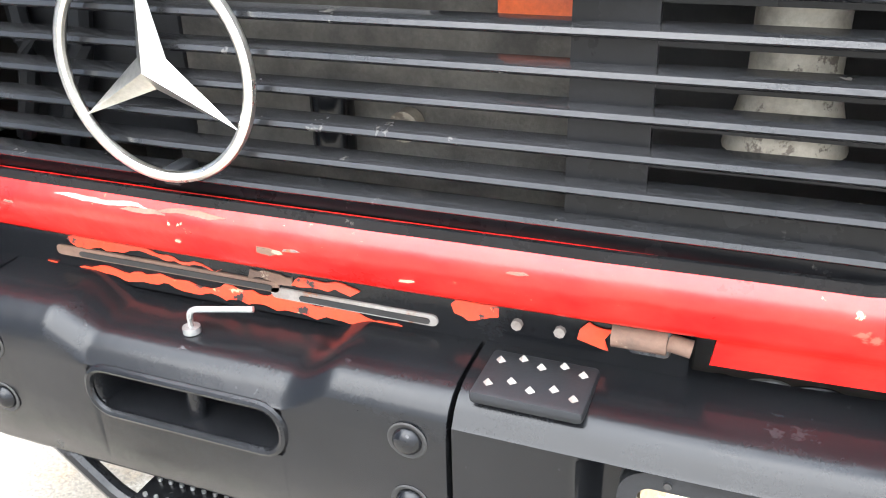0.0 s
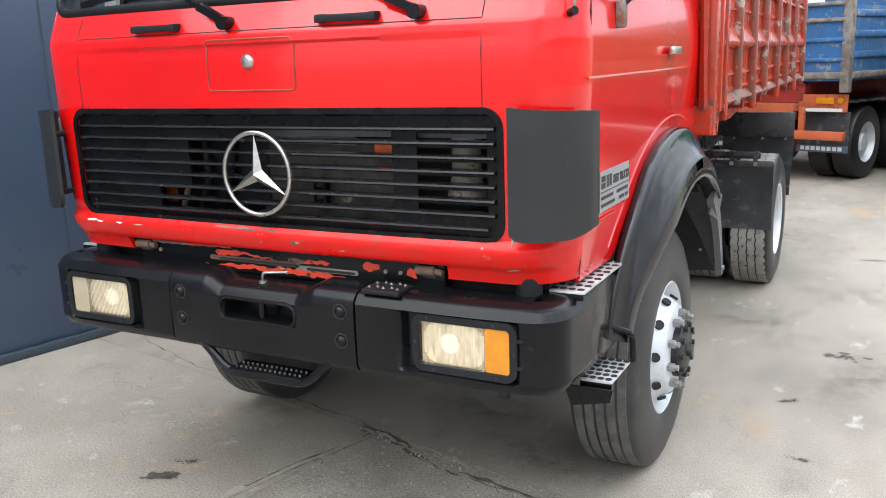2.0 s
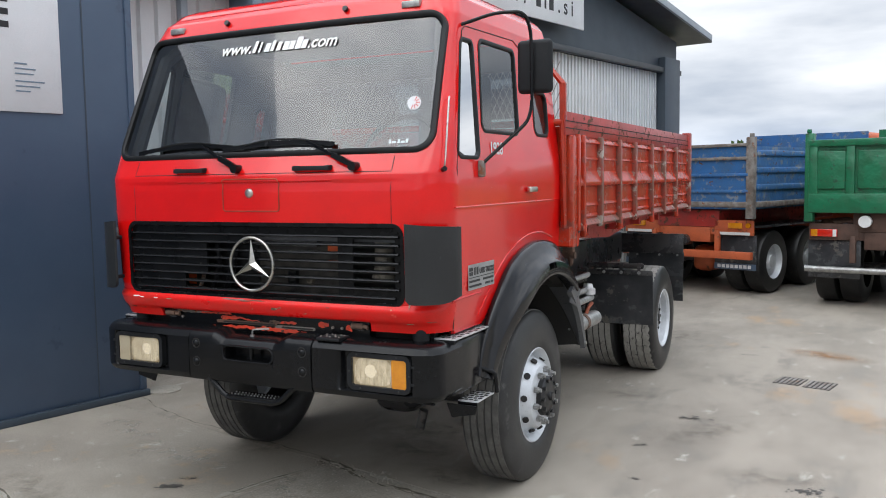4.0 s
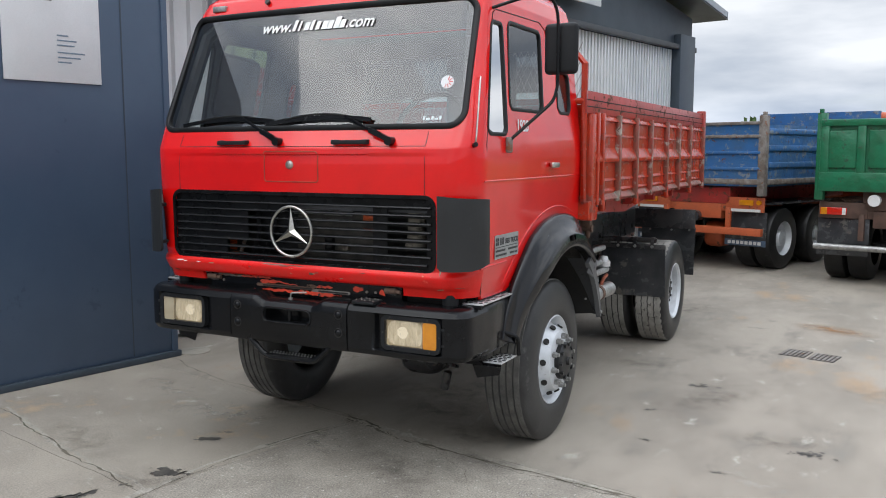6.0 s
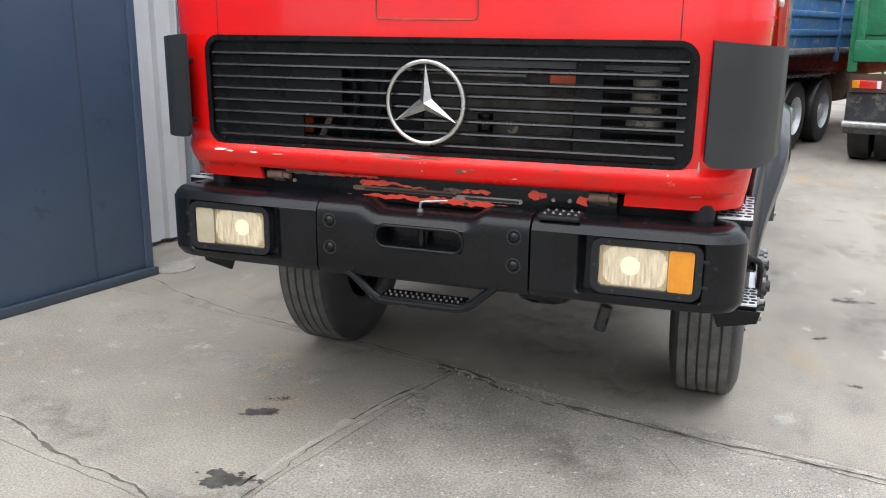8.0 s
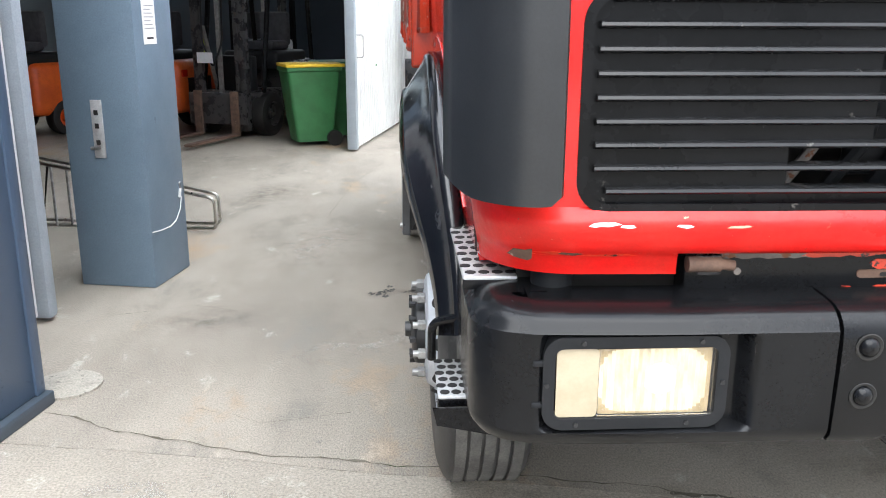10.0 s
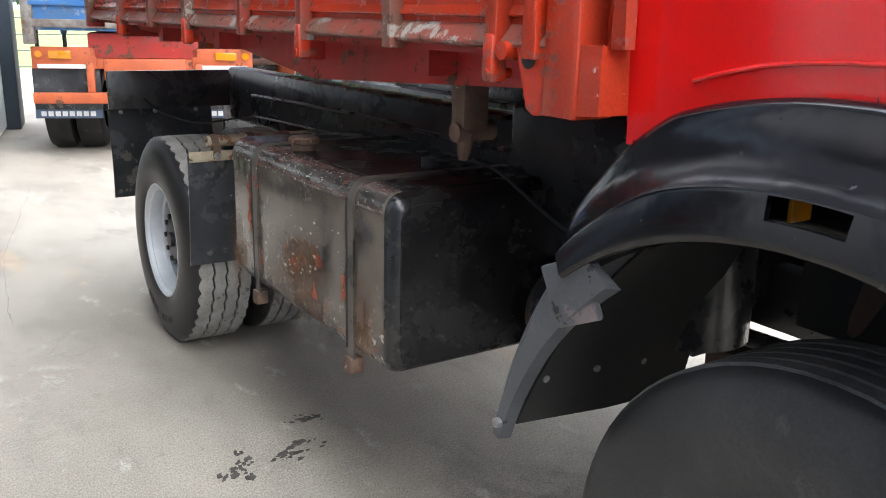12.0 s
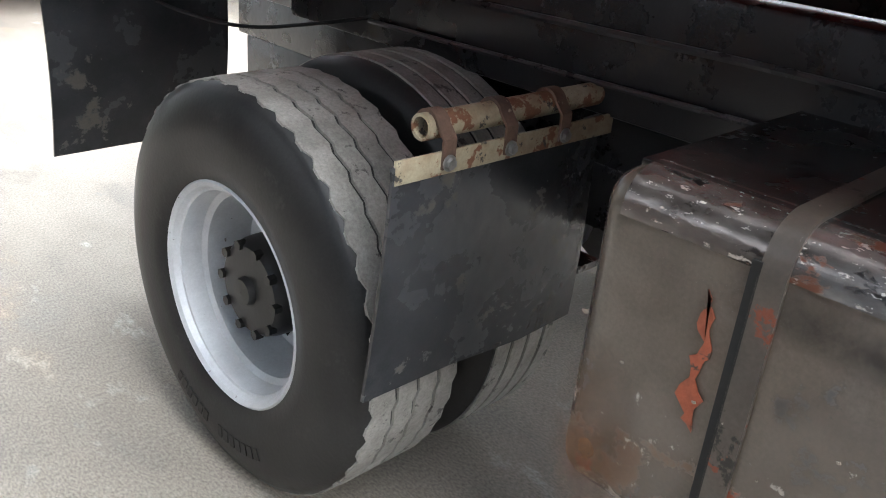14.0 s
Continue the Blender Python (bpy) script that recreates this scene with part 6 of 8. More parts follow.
    part("front_differential", boxed(0.0, 0.36, 1.22, 1.62, 0.34, 0.70, 0.12, 3), CHASSIS, ch)
    part("rear_axle", rod(bmesh.new(), (-1.0, 5.0, 0.52), (1.0, 5.0, 0.52), 0.09), CHASSIS, ch)
    part("rear_differential", boxed(-0.22, 0.22, 4.84, 5.30, 0.28, 0.76, 0.15, 3), CHASSIS, ch)
    part("propeller_shaft", rod(bmesh.new(), (0.0, 2.2, 0.62), (0.0, 4.86, 0.54), 0.045), CHASSIS, ch)
    for side in (-1, 1):
        for y in (1.42, 5.07):
            bm = bmesh.new()
            for k in range(5):
                h = 0.62 - 0.11 * k
                box(bm, side * 0.44, side * 0.53, y - h, y + h, 0.60 - 0.022 * k, 0.618 - 0.022 * k)
            part("leaf_spring", bm, CHASSIS, ch)
    bm = tube(bmesh.new(), bent([(0.50, 0.35, 0.72), (0.62, 0.7, 0.62), (0.62, 1.0, 0.52)], 0.05), 0.013)
    part("steering_rod", bm, CHASSIS, ch)
    for side in (-1, 1):
        sb = rod(bmesh.new(), (side * 0.62, 1.78, 0.62), (side * 0.66, 1.62, 1.02), 0.032, 14)
        rod(sb, (side * 0.66, 1.62, 1.02), (side * 0.68, 1.55, 1.22), 0.042, 14)
        part("shock_absorber", sb, BROWN_CH, ch, "brown shock absorber in the wheel arch")
        part("brake_chamber", rod(bmesh.new(), (side * 0.66, 1.16, 0.86), (side * 0.80, 1.16, 0.86), 0.085, 20), CHASSIS, ch)
        part("spring_hanger", boxed(side * 0.44, side * 0.54, 2.0, 2.12, 0.58, 0.80, 0.02), BROWN_CH, ch)
    # dark clutter behind the cab and along the frame
    part("gearbox", boxed(-0.2, 0.2, 1.8, 2.6, 0.82, 1.15, 0.06, 3), CHASSIS, ch)
    part("air_filter", rod(bmesh.new(), (-0.62, 2.12, 0.85), (-0.62, 2.12, 1.42), 0.16, 24), CHASSIS, ch)
    part("silencer", rod(bmesh.new(), (-0.60, 2.22, 0.76), (-0.60, 2.66, 0.75), 0.135, 28), SOOTY, ch, "brown rusty exhaust silencer behind the cab")
    for y in (2.28, 2.62):
        part("silencer_band", rod(bmesh.new(), (-0.60, y - 0.014, 0.757), (-0.60, y + 0.014, 0.757), 0.140, 28), CHASSIS, ch)
    part("silencer_foot", boxed(-0.70, -0.64, 2.59, 2.65, 0.58, 0.66, 0.008), CHASSIS, ch)
    # Added black block where the space under the tipper is only dark.
    part("dark_gap_filler", boxed(-0.645, 0.645, 2.0, 2.9, 0.92, 1.40, 0.03), SOOT_GLOSS, ch)
    part("side_member", boxed(-0.62, -0.5, 2.0, 5.6, 1.04, 1.34, 0.02), SOOT_GLOSS, ch, "black beam under the tipper")
    part("side_member", boxed(0.5, 0.62, 2.0, 5.6, 1.04, 1.34, 0.02), SOOT_GLOSS, ch)
    for k, (z, r) in enumerate(((1.11, 0.007), (1.22, 0.009))):
        part("brake_line", tube(bmesh.new(), bent([(-0.63, 2.3, z + 0.03), (-0.63, 3.2, z), (-0.635, 4.0, z + 0.015), (-0.63, 5.2, z - 0.01)], 0.15), r, 6), CHASSIS, ch)
    part("air_tank", rod(bmesh.new(), (0.98, 2.18, 0.80), (0.98, 2.72, 0.82), 0.10, 24), STEEL, ch, "galvanised compressed air tank")
    part("exhaust_pipe", rod(bmesh.new(), (0.95, 2.15, 1.20), (0.98, 2.62, 1.20), 0.035, 16), STEEL, ch)
    part("valve", boxed(0.85, 1.05, 2.3, 2.42, 0.98, 1.10, 0.02), STEEL, ch)
    part("red_coupling", rod(bmesh.new(), (1.0, 2.35, 0.96), (1.06, 2.35, 0.96), 0.035, 14), REDLENS, ch)
    part("tail_bracket", slab_of(bmesh.new(), [(5.25, 1.15), (5.6, 1.15), (5.6, 1.32), (5.0, 1.32), (5.1, 1.22)], 0.012, Matrix.Translation((-0.56, 0, 0)) @ Matrix.Rotation(radians(90), 4, "Z")), WORN_GREY, ch)
    for k in range(5):
        a0 = 0.66 + 0.07 * k
        part("wiring", tube(bmesh.new(), bent([(a0, 0.16, 1.02), (a0 + 0.03, 0.12, 1.09 + 0.012 * (k % 3)), (a0 + 0.1, 0.15, 1.10), (a0 + 0.16, 0.18, 1.0)], 0.04), 0.004 + 0.002 * (k % 2), 6), STEEL if k % 2 else BLACK, ch)
    part("cab_mount", rod(bmesh.new(), (1.0, 0.14, 1.06), (1.0, 0.14, 1.17), 0.045, 18), BLACK_PLASTIC, ch)
    part("cab_mount", rod(bmesh.new(), (-0.98, 0.16, 1.06), (-0.98, 0.16, 1.17), 0.045, 18), BLACK_PLASTIC, ch)
    part("tow_hook", rod(bmesh.new(), (0.53, 0.98, 0.36), (0.56, 0.98, 0.48), 0.03), CHASSIS, ch)


build_chassis()


def build_tank():
    x0, x1, y0, y1, z0, z1 = -1.200, -0.58, 2.70, 4.00, 0.610, 1.166
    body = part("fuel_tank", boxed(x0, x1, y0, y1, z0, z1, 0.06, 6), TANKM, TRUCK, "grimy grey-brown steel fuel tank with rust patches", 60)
    body.data.materials.append(TANKTOP)
    for face in body.data.polygons:
        if face.center.y < y0 + 0.042:
            face.material_index = 1
    part("tank_top", boxed(x0 + 0.062, x1 - 0.03, y0 + 0.045, y1 - 0.03, z1 - 0.01, z1 + 0.003, 0.002), TANKTOP, body, "oily black top of the tank")
    bm = bmesh.new()
    slab_of(bm, rrect(x0 + 0.034, x1 - 0.02, z0 + 0.034, z1 - 0.034, 0.05, 6), 0.010, Matrix.Translation((0, y0 - 0.004, 0)))
    part("tank_end", bm, TANKTOP, body, "oily black end of the tank")
    prof = [(-0.0025 + 0.0615 * (1 - math.cos(radians(g))) - 0.0, -0.060 + 0.0625 * math.sin(radians(g))) for g in range(-4, 91, 9)]
    prof += [(0.085, 0.0032), (0.085, 0.0), (0.058, -0.012), (0.020, -0.034), (0.004, -0.064)]
    part("tank_edge", sweep(bmesh.new(), [(x0, y, z1) for y in (y0 + 0.055, 3.0, 3.3, 3.6, y1 - 0.05)], prof), EDGE_WEAR_SHEEN, body, "scraped upper edge of the tank with a painted sheen", 60)
    for y in (2.935, 3.715):
        bm = bmesh.new()
        path = [(x1, y, z1 + 0.006), (x0 + 0.05, y, z1 + 0.006), (x0 + 0.012, y, z1 - 0.012), (x0 - 0.005, y, z1 - 0.05), (x0 - 0.005, y, z0 + 0.04), (x0 - 0.003, y, z0 - 0.05)]
        sweep(bm, bent(path, 0.02), [(-0.004, -0.019), (0.004, -0.019), (0.004, 0.019), (-0.004, 0.019)], up=Vector((0, 1, 0.001)))
        s = part("tank_strap", bm, STRAP, body, "grimy steel strap round the tank")
        part("strap_groove", boxed(x0 - 0.009, x0 - 0.004, y - 0.006 + 0.022, y + 0.006 + 0.024, z0 + 0.02, z1 - 0.05), DARK, body)
        bm = boxed(x0 - 0.02, x0 + 0.03, y - 0.02, y + 0.03, z0 - 0.06, z0 - 0.005, 0.008)
        part("strap_bolt", bm, RUST, body)
    bm = lathe(bmesh.new(), [(0.001, 0.050), (0.046, 0.050), (0.053, 0.044), (0.053, 0.026), (0.045, 0.022), (0.042, 0.0)], 36, Matrix.Translation((-1.078, 3.545, 1.170)) @ Matrix.Rotation(radians(-90), 4, "Y"))
    cap = part("filler_cap", bm, RUST, body, "rust-brown round filler cap")
    for k in range(26):
        a = 2 * math.pi * k / 26
        part("cap_rib", boxed(0.052, 0.0565, -0.0035, 0.0035, 0.026, 0.044, 0.001, 1, Matrix.Translation((-1.078, 3.545, 1.170)) @ Matrix.Rotation(a, 4, "Z")), RUST, cap)
    turn = Matrix.Rotation(radians(90), 4, "Z")
    for k, (out, jit, mt) in enumerate((([(3.50, 0.82), (3.38, 0.895), (3.20, 0.905), (3.12, 0.85), (3.22, 0.80), (3.38, 0.79)], 0.05, BROWN_STAIN), ([(3.42, 0.80), (3.38, 0.765), (3.30, 0.80), (3.27, 0.84), (3.33, 0.845)], 0.04, RUST_RED), ([(3.20, 0.84), (3.15, 0.83), (3.14, 0.87), (3.19, 0.88)], 0.03, RUST_RED), ([(3.15, 0.655), (3.19, 0.65), (3.185, 0.70), (3.16, 0.715)], 0.02, BROWN_STAIN), ([(2.975, 0.78), (3.005, 0.78), (3.01, 0.86), (2.98, 0.86)], 0.02, RUST_RED),
                                        ([(3.772, 0.83), (3.80, 0.87), (3.792, 0.92), (3.79, 0.97), (3.796, 1.02), (3.786, 1.05), (3.776, 0.97), (3.772, 0.90)], 0.04, RUST_RED), ([(2.85, 0.74), (2.90, 0.73), (2.89, 0.80), (2.86, 0.82)], 0.02, BROWN_STAIN), ([(3.18, 0.72), (3.22, 0.72), (3.21, 0.78)], 0.015, RUST_RED))):
        part("rust_patch", slab_of(bmesh.new(), ragged(out, jit * 0.45, k + 41), 0.002, Matrix.Translation((x0 + 0.0005 - 0.0006 * k, 0, 0)) @ turn), mt, body, "rust breaking through the tank paint")
    flat = Matrix.Rotation(radians(90), 4, "Z") @ Matrix.Rotation(radians(90), 4, "X")
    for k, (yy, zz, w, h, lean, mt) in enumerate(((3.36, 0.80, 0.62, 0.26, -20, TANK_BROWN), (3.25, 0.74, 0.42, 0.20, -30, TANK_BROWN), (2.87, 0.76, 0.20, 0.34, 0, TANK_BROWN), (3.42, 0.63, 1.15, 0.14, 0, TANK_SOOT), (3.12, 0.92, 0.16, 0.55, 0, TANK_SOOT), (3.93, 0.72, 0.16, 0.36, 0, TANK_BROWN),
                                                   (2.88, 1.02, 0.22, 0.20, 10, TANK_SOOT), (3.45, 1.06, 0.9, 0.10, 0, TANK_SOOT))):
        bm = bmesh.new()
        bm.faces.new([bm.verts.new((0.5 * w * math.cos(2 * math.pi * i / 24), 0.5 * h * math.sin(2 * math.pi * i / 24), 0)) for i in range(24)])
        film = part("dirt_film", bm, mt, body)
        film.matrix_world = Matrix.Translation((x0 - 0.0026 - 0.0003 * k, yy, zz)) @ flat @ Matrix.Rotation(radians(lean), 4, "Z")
    rng = random.Random(15)
    for k in range(46):
        yy, zz, s = rng.choice((rng.gauss(3.36, 0.14), rng.gauss(3.30, 0.10), rng.uniform(2.82, 3.98))), rng.gauss(0.86, 0.07), 0.0010 + 0.0052 * rng.random() ** 2
        part("bare_fleck", slab_of(bmesh.new(), ragged([(yy - s * 1.6, zz - s * 0.3), (yy - s * 0.2, zz - s), (yy + s, zz - s * 0.5), (yy + s * 1.5, zz + s * 0.4), (yy + s * 0.2, zz + s * 0.6), (yy - s * 0.8, zz + s)], s * 0.5, k + 60, 0.002), 0.0024, Matrix.Translation((x0 - 0.0055 - 0.00003 * k, 0, 0)) @ turn), FLECK, body)
    bm = rod(bmesh.new(), (-0.85, 3.05, 1.16), (-0.85, 3.05, 1.20), 0.03)
    part("sender", bm, CHASSIS, body)
    bm = tube(bmesh.new(), bent([(-0.85, 3.05, 1.19), (-0.8, 2.8, 1.22), (-0.75, 2.45, 1.05), (-0.6, 2.2, 0.95)], 0.1), 0.006)
    part("fuel_line", bm, BLACK_PLASTIC, body)


build_tank()


def build_air_lines():
    """Galvanised pipes, a valve and a small cylinder between the front wheel and the rear mudflap."""
    for k, (z, y0, y1, r) in enumerate(((1.15, 2.45, 3.12, 0.022), (1.03, 2.50, 3.05, 0.020), (0.95, 2.60, 3.22, 0.026))):
        part("air_pipe", tube(bmesh.new(), bent([(0.90, y0, z - 0.03), (1.02, y0 + 0.12, z), (1.02, y1 - 0.08, z), (0.90, y1, z - 0.02)], 0.05), r, 10), STEEL, TRUCK, "galvanised air pipe")
    part("air_valve", lathe(bmesh.new(), [(0.001, 0.09), (0.035, 0.085), (0.045, 0.05), (0.06, 0.045), (0.06, 0.0)], 20, Matrix.Translation((1.0, 3.08, 0.98)) @ Matrix.Rotation(radians(-90), 4, "Y")), ALU, TRUCK, "cast aluminium air valve")
    cy = part("brake_cylinder", rod(bmesh.new(), (0.98, 2.62, 0.76), (1.02, 3.20, 0.77), 0.062, 20), STEEL, TRUCK, "dull silver cylinder under the frame")
    part("cylinder_band", rod(bmesh.new(), (1.0, 2.90, 0.765), (1.002, 2.95, 0.766), 0.066, 20), RUST, cy)
    part("cylinder_elbow", tube(bmesh.new(), bent([(1.0, 3.0, 0.80), (1.02, 3.02, 0.88), (1.02, 3.12, 0.90)], 0.03), 0.016, 8), RUST_RED, cy)


build_air_lines()


def build_flaps():
    for side in (-1, 1):
        # ahead of the rear wheel
        y0 = 4.395 if side < 0 else 4.34
        bm = bmesh.new()
        rows = []
        for k in range(9):
            v = k / 8
            z = 1.04 - 0.515 * v
            y = y0 + 0.02 * v * v
            rows.append([bm.verts.new((side * x, y + 0.015 * math.sin(4 * x + 2 * v) + dy, z)) for x, dy in ((1.25, 0), (1.0, 0.01), (0.8, 0.0), (0.60, 0.01), (0.60, 0.018), (0.8, 0.008), (1.0, 0.018), (1.25, 0.008))])
        for a, b in zip(rows, rows[1:]):
            for j in range(8):
                bm.faces.new((a[j], a[(j + 1) % 8], b[(j + 1) % 8], b[j]))
        bm.faces.new(rows[0])
        bm.faces.new(rows[-1][::-1])
        f = part("mudflap", bm, FLAP, TRUCK, "black rubber mudflap ahead of the rear wheel", 60)
        part("flap_strip", boxed(side * 0.60, side * 1.245, y0 - 0.016, y0 - 0.008, 1.006, 1.052, 0.002), CREAM_PAINT if side < 0 else CHASSIS, f, "rusty cream strip that clamps the flap")
        part("flap_bar", lathe(bmesh.new(), [(0.020, 0.0), (0.026, 0.0), (0.026, -0.66), (0.020, -0.66), (0.020, 0.0)], 18, Matrix.Translation((side * 1.15, y0 + 0.03, 1.088)) @ Matrix.Diagonal((side, 1, 1, 1))), CREAM_PAINT if side < 0 else CHASSIS, f, "cream and rust pipe that carries the flap")
        for x in (0.78, 0.95, 1.12):
            strap = [Vector((side * x, y0 - 0.018, 1.018)), Vector((side * x, y0 - 0.018, 1.075))] + [Vector((side * x, y0 + 0.03 - 0.030 * math.cos(q), 1.088 + 0.030 * math.sin(q))) for q in [radians(20 + 16 * i) for i in range(10)]]
            part("clamp", sweep(bmesh.new(), strap, [(-0.003, -0.016), (0.003, -0.016), (0.003, 0.016), (-0.003, 0.016)], up=Vector((1, 0, 0))), RUST if side < 0 else CHASSIS, f)
            bt = rod(bmesh.new(), (side * x, y0 - 0.020, 1.030), (side * x, y0 - 0.024, 1.030), 0.016, 16)
            rod(bt, (side * x, y0 - 0.024, 1.030), (side * x, y0 - 0.032, 1.030), 0.011, 6)
            part("bolt", bt, STEEL, f)
        # behind the rear wheel
        bm = bmesh.new()
        rows = []
        for k in range(9):
            v = k / 8
            rows.append([bm.verts.new((side * (x - 0.03 * v), 5.99 + 0.10 * v * v + dy, 1.09 - 0.565 * v)) for x, dy in ((1.22, 0), (0.95, 0.01), (0.60, 0), (0.60, 0.008), (0.95, 0.018), (1.22, 0.008))])
        for a, b in zip(rows, rows[1:]):
            for j in range(6):
                bm.faces.new((a[j], a[(j + 1) % 6], b[(j + 1) % 6], b[j]))
        bm.faces.new(rows[0])
        bm.faces.new(rows[-1][::-1])
        r = part("mudflap", bm, FLAP, TRUCK, "black rubber mudflap behind the rear wheel", 60)
        part("flap_holder", boxed(side * 0.45, side * 1.22, 5.93, 5.96, 1.08, 1.30, 0.004), CHASSIS, r)
        for x in (0.7, 0.95, 1.15):
            part("bolt", rod(bmesh.new(), (side * x, 5.955, 1.06), (side * x, 5.98, 1.06), 0.012, 6), STEEL, r)


build_flaps()
part("loose_cable", tube(bmesh.new(), bent([(-1.02, 5.94, 1.14), (-0.96, 5.78, 1.06), (-0.82, 5.55, 1.02), (-0.66, 5.3, 1.08), (-0.56, 5.1, 1.14)], 0.12, 8), 0.006, 6), BLACK_PLASTIC, TRUCK, "loose black cable by the mudflap")


def build_tipper():
    x, y0, y1, zb, zt, zw = 1.225, 2.03, 6.22, 1.60, 2.235, 2.395
    body = part("tipper_body", boxed(-x + 0.03, x - 0.03, y0, y1, zb - 0.03, zb + 0.04), MAROON, TRUCK, "worn red steel tipper body with ribbed drop sides")
    for side in (-1, 1):
        w = part("drop_side", boxed(side * (x - 0.045), side * (x - 0.015), y0, y1, zb, zt), RED_TIP, body, "faded red drop side with upright ribs")
        # long pressings
        for z0, z1, d in ((zb - 0.015, zb + 0.045, 0.035), (zb + 0.27, zb + 0.40, 0.042), (zt - 0.05, zt, 0.03), (zb + 0.13, zb + 0.165, 0.018), (zb + 0.47, zb + 0.50, 0.016), (zb + 0.05, zb + 0.085, 0.016)):
            h, xs = z1 - z0, x - 0.02
            prof = [(xs, z0), (xs + d * 0.9, z0 + 0.12 * h), (xs + d, z0 + 0.22 * h), (xs + d * 0.94, z0 + 0.36 * h), (xs, z1)]
            bm = bmesh.new()
            ends = [[bm.verts.new((side * px, y, pz)) for px, pz in prof] for y in (y0, y1)]
            for i in range(4):
                bm.faces.new((ends[0][i], ends[0][i + 1], ends[1][i + 1], ends[1][i]))
            bm.faces.new(ends[0])
            bm.faces.new(ends[1][::-1])
            bmesh.ops.recalc_face_normals(bm, faces=bm.faces[:])
            part("rail", bm, RIB if z0 < zb else RED_TIP, w)
        for y in (2.20, 3.19, 4.33, 5.44):
            hk = boxed(side * (x - 0.01), side * (x + 0.035), y - 0.019, y + 0.019, zb - 0.085, zb + 0.02, 0.010)
            rod(hk, (side * (x - 0.03), y, zb - 0.065), (side * (x + 0.038), y, zb - 0.065), 0.011, 12)
            part("hinge_lug", hk, RED_TIP, w)
        for y in (2.07, 2.20, 2.65, 3.19, 3.70, 4.33, 4.87, 5.44, 6.17):
            part("rib", boxed(side * (x - 0.02), side * (x + 0.028), y - 0.022, y + 0.022, zb - 0.03, zt + 0.01, 0.006), RED_TIP if y < 2.3 else RIB, w)
        bd = part("side_board", boxed(side * (x - 0.05), side * (x - 0.005), y0 - 0.18, y1, zt, zw, 0.006), MAROON, body, "dark red timber board on the drop side")
        for z in (zt + 0.045, zt + 0.093):
            part("board_gap", boxed(side * (x - 0.005), side * (x - 0.001), y0 - 0.18, y1, z, z + 0.006), DARK, bd)
        # corner post at the front and hinge plate
        part("corner_post", boxed(side * (x - 0.09), side * (x + 0.02), y0 - 0.10, y0, zb - 0.14, zt, 0.01), RED_TIP, body)
        pl = bmesh.new()
        out = [(2.13, 1.605), (1.87, 1.605), (1.87, 1.475), (2.06, 1.458), (2.085, 1.47)]
        va = [[pl.verts.new((side * xx, y, z)) for y, z in out] for xx in (x - 0.14, x + 0.012)]
        pl.faces.new(va[0])
        pl.faces.new(va[1][::-1])
        for j in range(5):
            pl.faces.new((va[0][j], va[0][(j + 1) % 5], va[1][(j + 1) % 5], va[1][j]))
        part("corner_plate", pl, RED_TIP, body, "orange-red corner casting with a round hole")
        part("plate_hole", rod(bmesh.new(), (side * (x + 0.010), 2.083, 1.572), (side * (x + 0.0145), 2.083, 1.572), 0.021, 18), DARK, body)
        part("hinge_pin", rod(bmesh.new(), (side * (x - 0.01), 2.155, 1.585), (side * (x + 0.03), 2.155, 1.585), 0.02, 16), RED_TIP, body)
        part("rear_post", boxed(side * (x - 0.07), side * (x + 0.02), y1 - 0.06, y1 + 0.04, zb - 0.06, zw + 0.03, 0.01), MAROON, body)
    part("tailgate", boxed(-x + 0.06, x - 0.06, y1, y1 + 0.04, zb, zw), RED_TIP, body)
    hb = part("headboard", boxed(-x + 0.02, x - 0.02, y0 - 0.05, y0, zb - 0.02, 2.30), RED_TIP, body)
    fr = bmesh.new()
    tube(fr, [(-1.20, 1.86, 1.6), (-1.20, 1.86, 2.58), (-1.06, 1.86, 2.75), (1.06, 1.86, 2.75), (1.20, 1.86, 2.58), (1.20, 1.86, 1.6)], 0.026, 6)
    rod(fr, (-1.2, 1.86, 2.32), (1.2, 1.86, 2.32), 0.024)
    part("cab_guard", fr, RED_TIP, body, "red frame with wire mesh behind the cab")
    bm = bmesh.new()
    for i in range(48):
        xa = -1.18 + 2.36 * i / 48
        for s in (-1, 1):
            xb = max(-1.18, min(1.18, xa + s * 0.2))
            rod(bm, (xa, 1.86, 2.33), (xb, 1.86, 2.33 + 0.41 * abs(xb - xa) / 0.2 if xb != xa else 2.34), 0.003, 4)
    tagged(part("wire_mesh", bm, STEEL, body), kind="stuff")
    # sloping red long members under the floor
    for side in (-1, 1):
        bm = bmesh.new()
        a = [(2.1, 1.565), (6.1, 1.565), (6.1, 1.545), (4.15, 1.497), (3.5, 1.428), (2.1, 1.50)]
        vs = [[bm.verts.new((side * xx, y, z)) for y, z in a] for xx in (0.99, 1.06)]
        bm.faces.new(vs[0])
        bm.faces.new(vs[1][::-1])
        for j in range(6):
            bm.faces.new((vs[0][j], vs[0][(j + 1) % 6], vs[1][(j + 1) % 6], vs[1][j]))
        part("long_member", bm, MAROON, body, "dark red beam under the tipper floor")
        part("sub_frame", boxed(side * 0.37, side * 0.48, 2.05, 6.1, 1.02, 1.22, 0.01), SOOT_GLOSS, body)
        # swing bracket with its pin
        bm = boxed(side * 1.02, side * 0.93, 2.62, 2.69, 1.34, 1.56, 0.015)
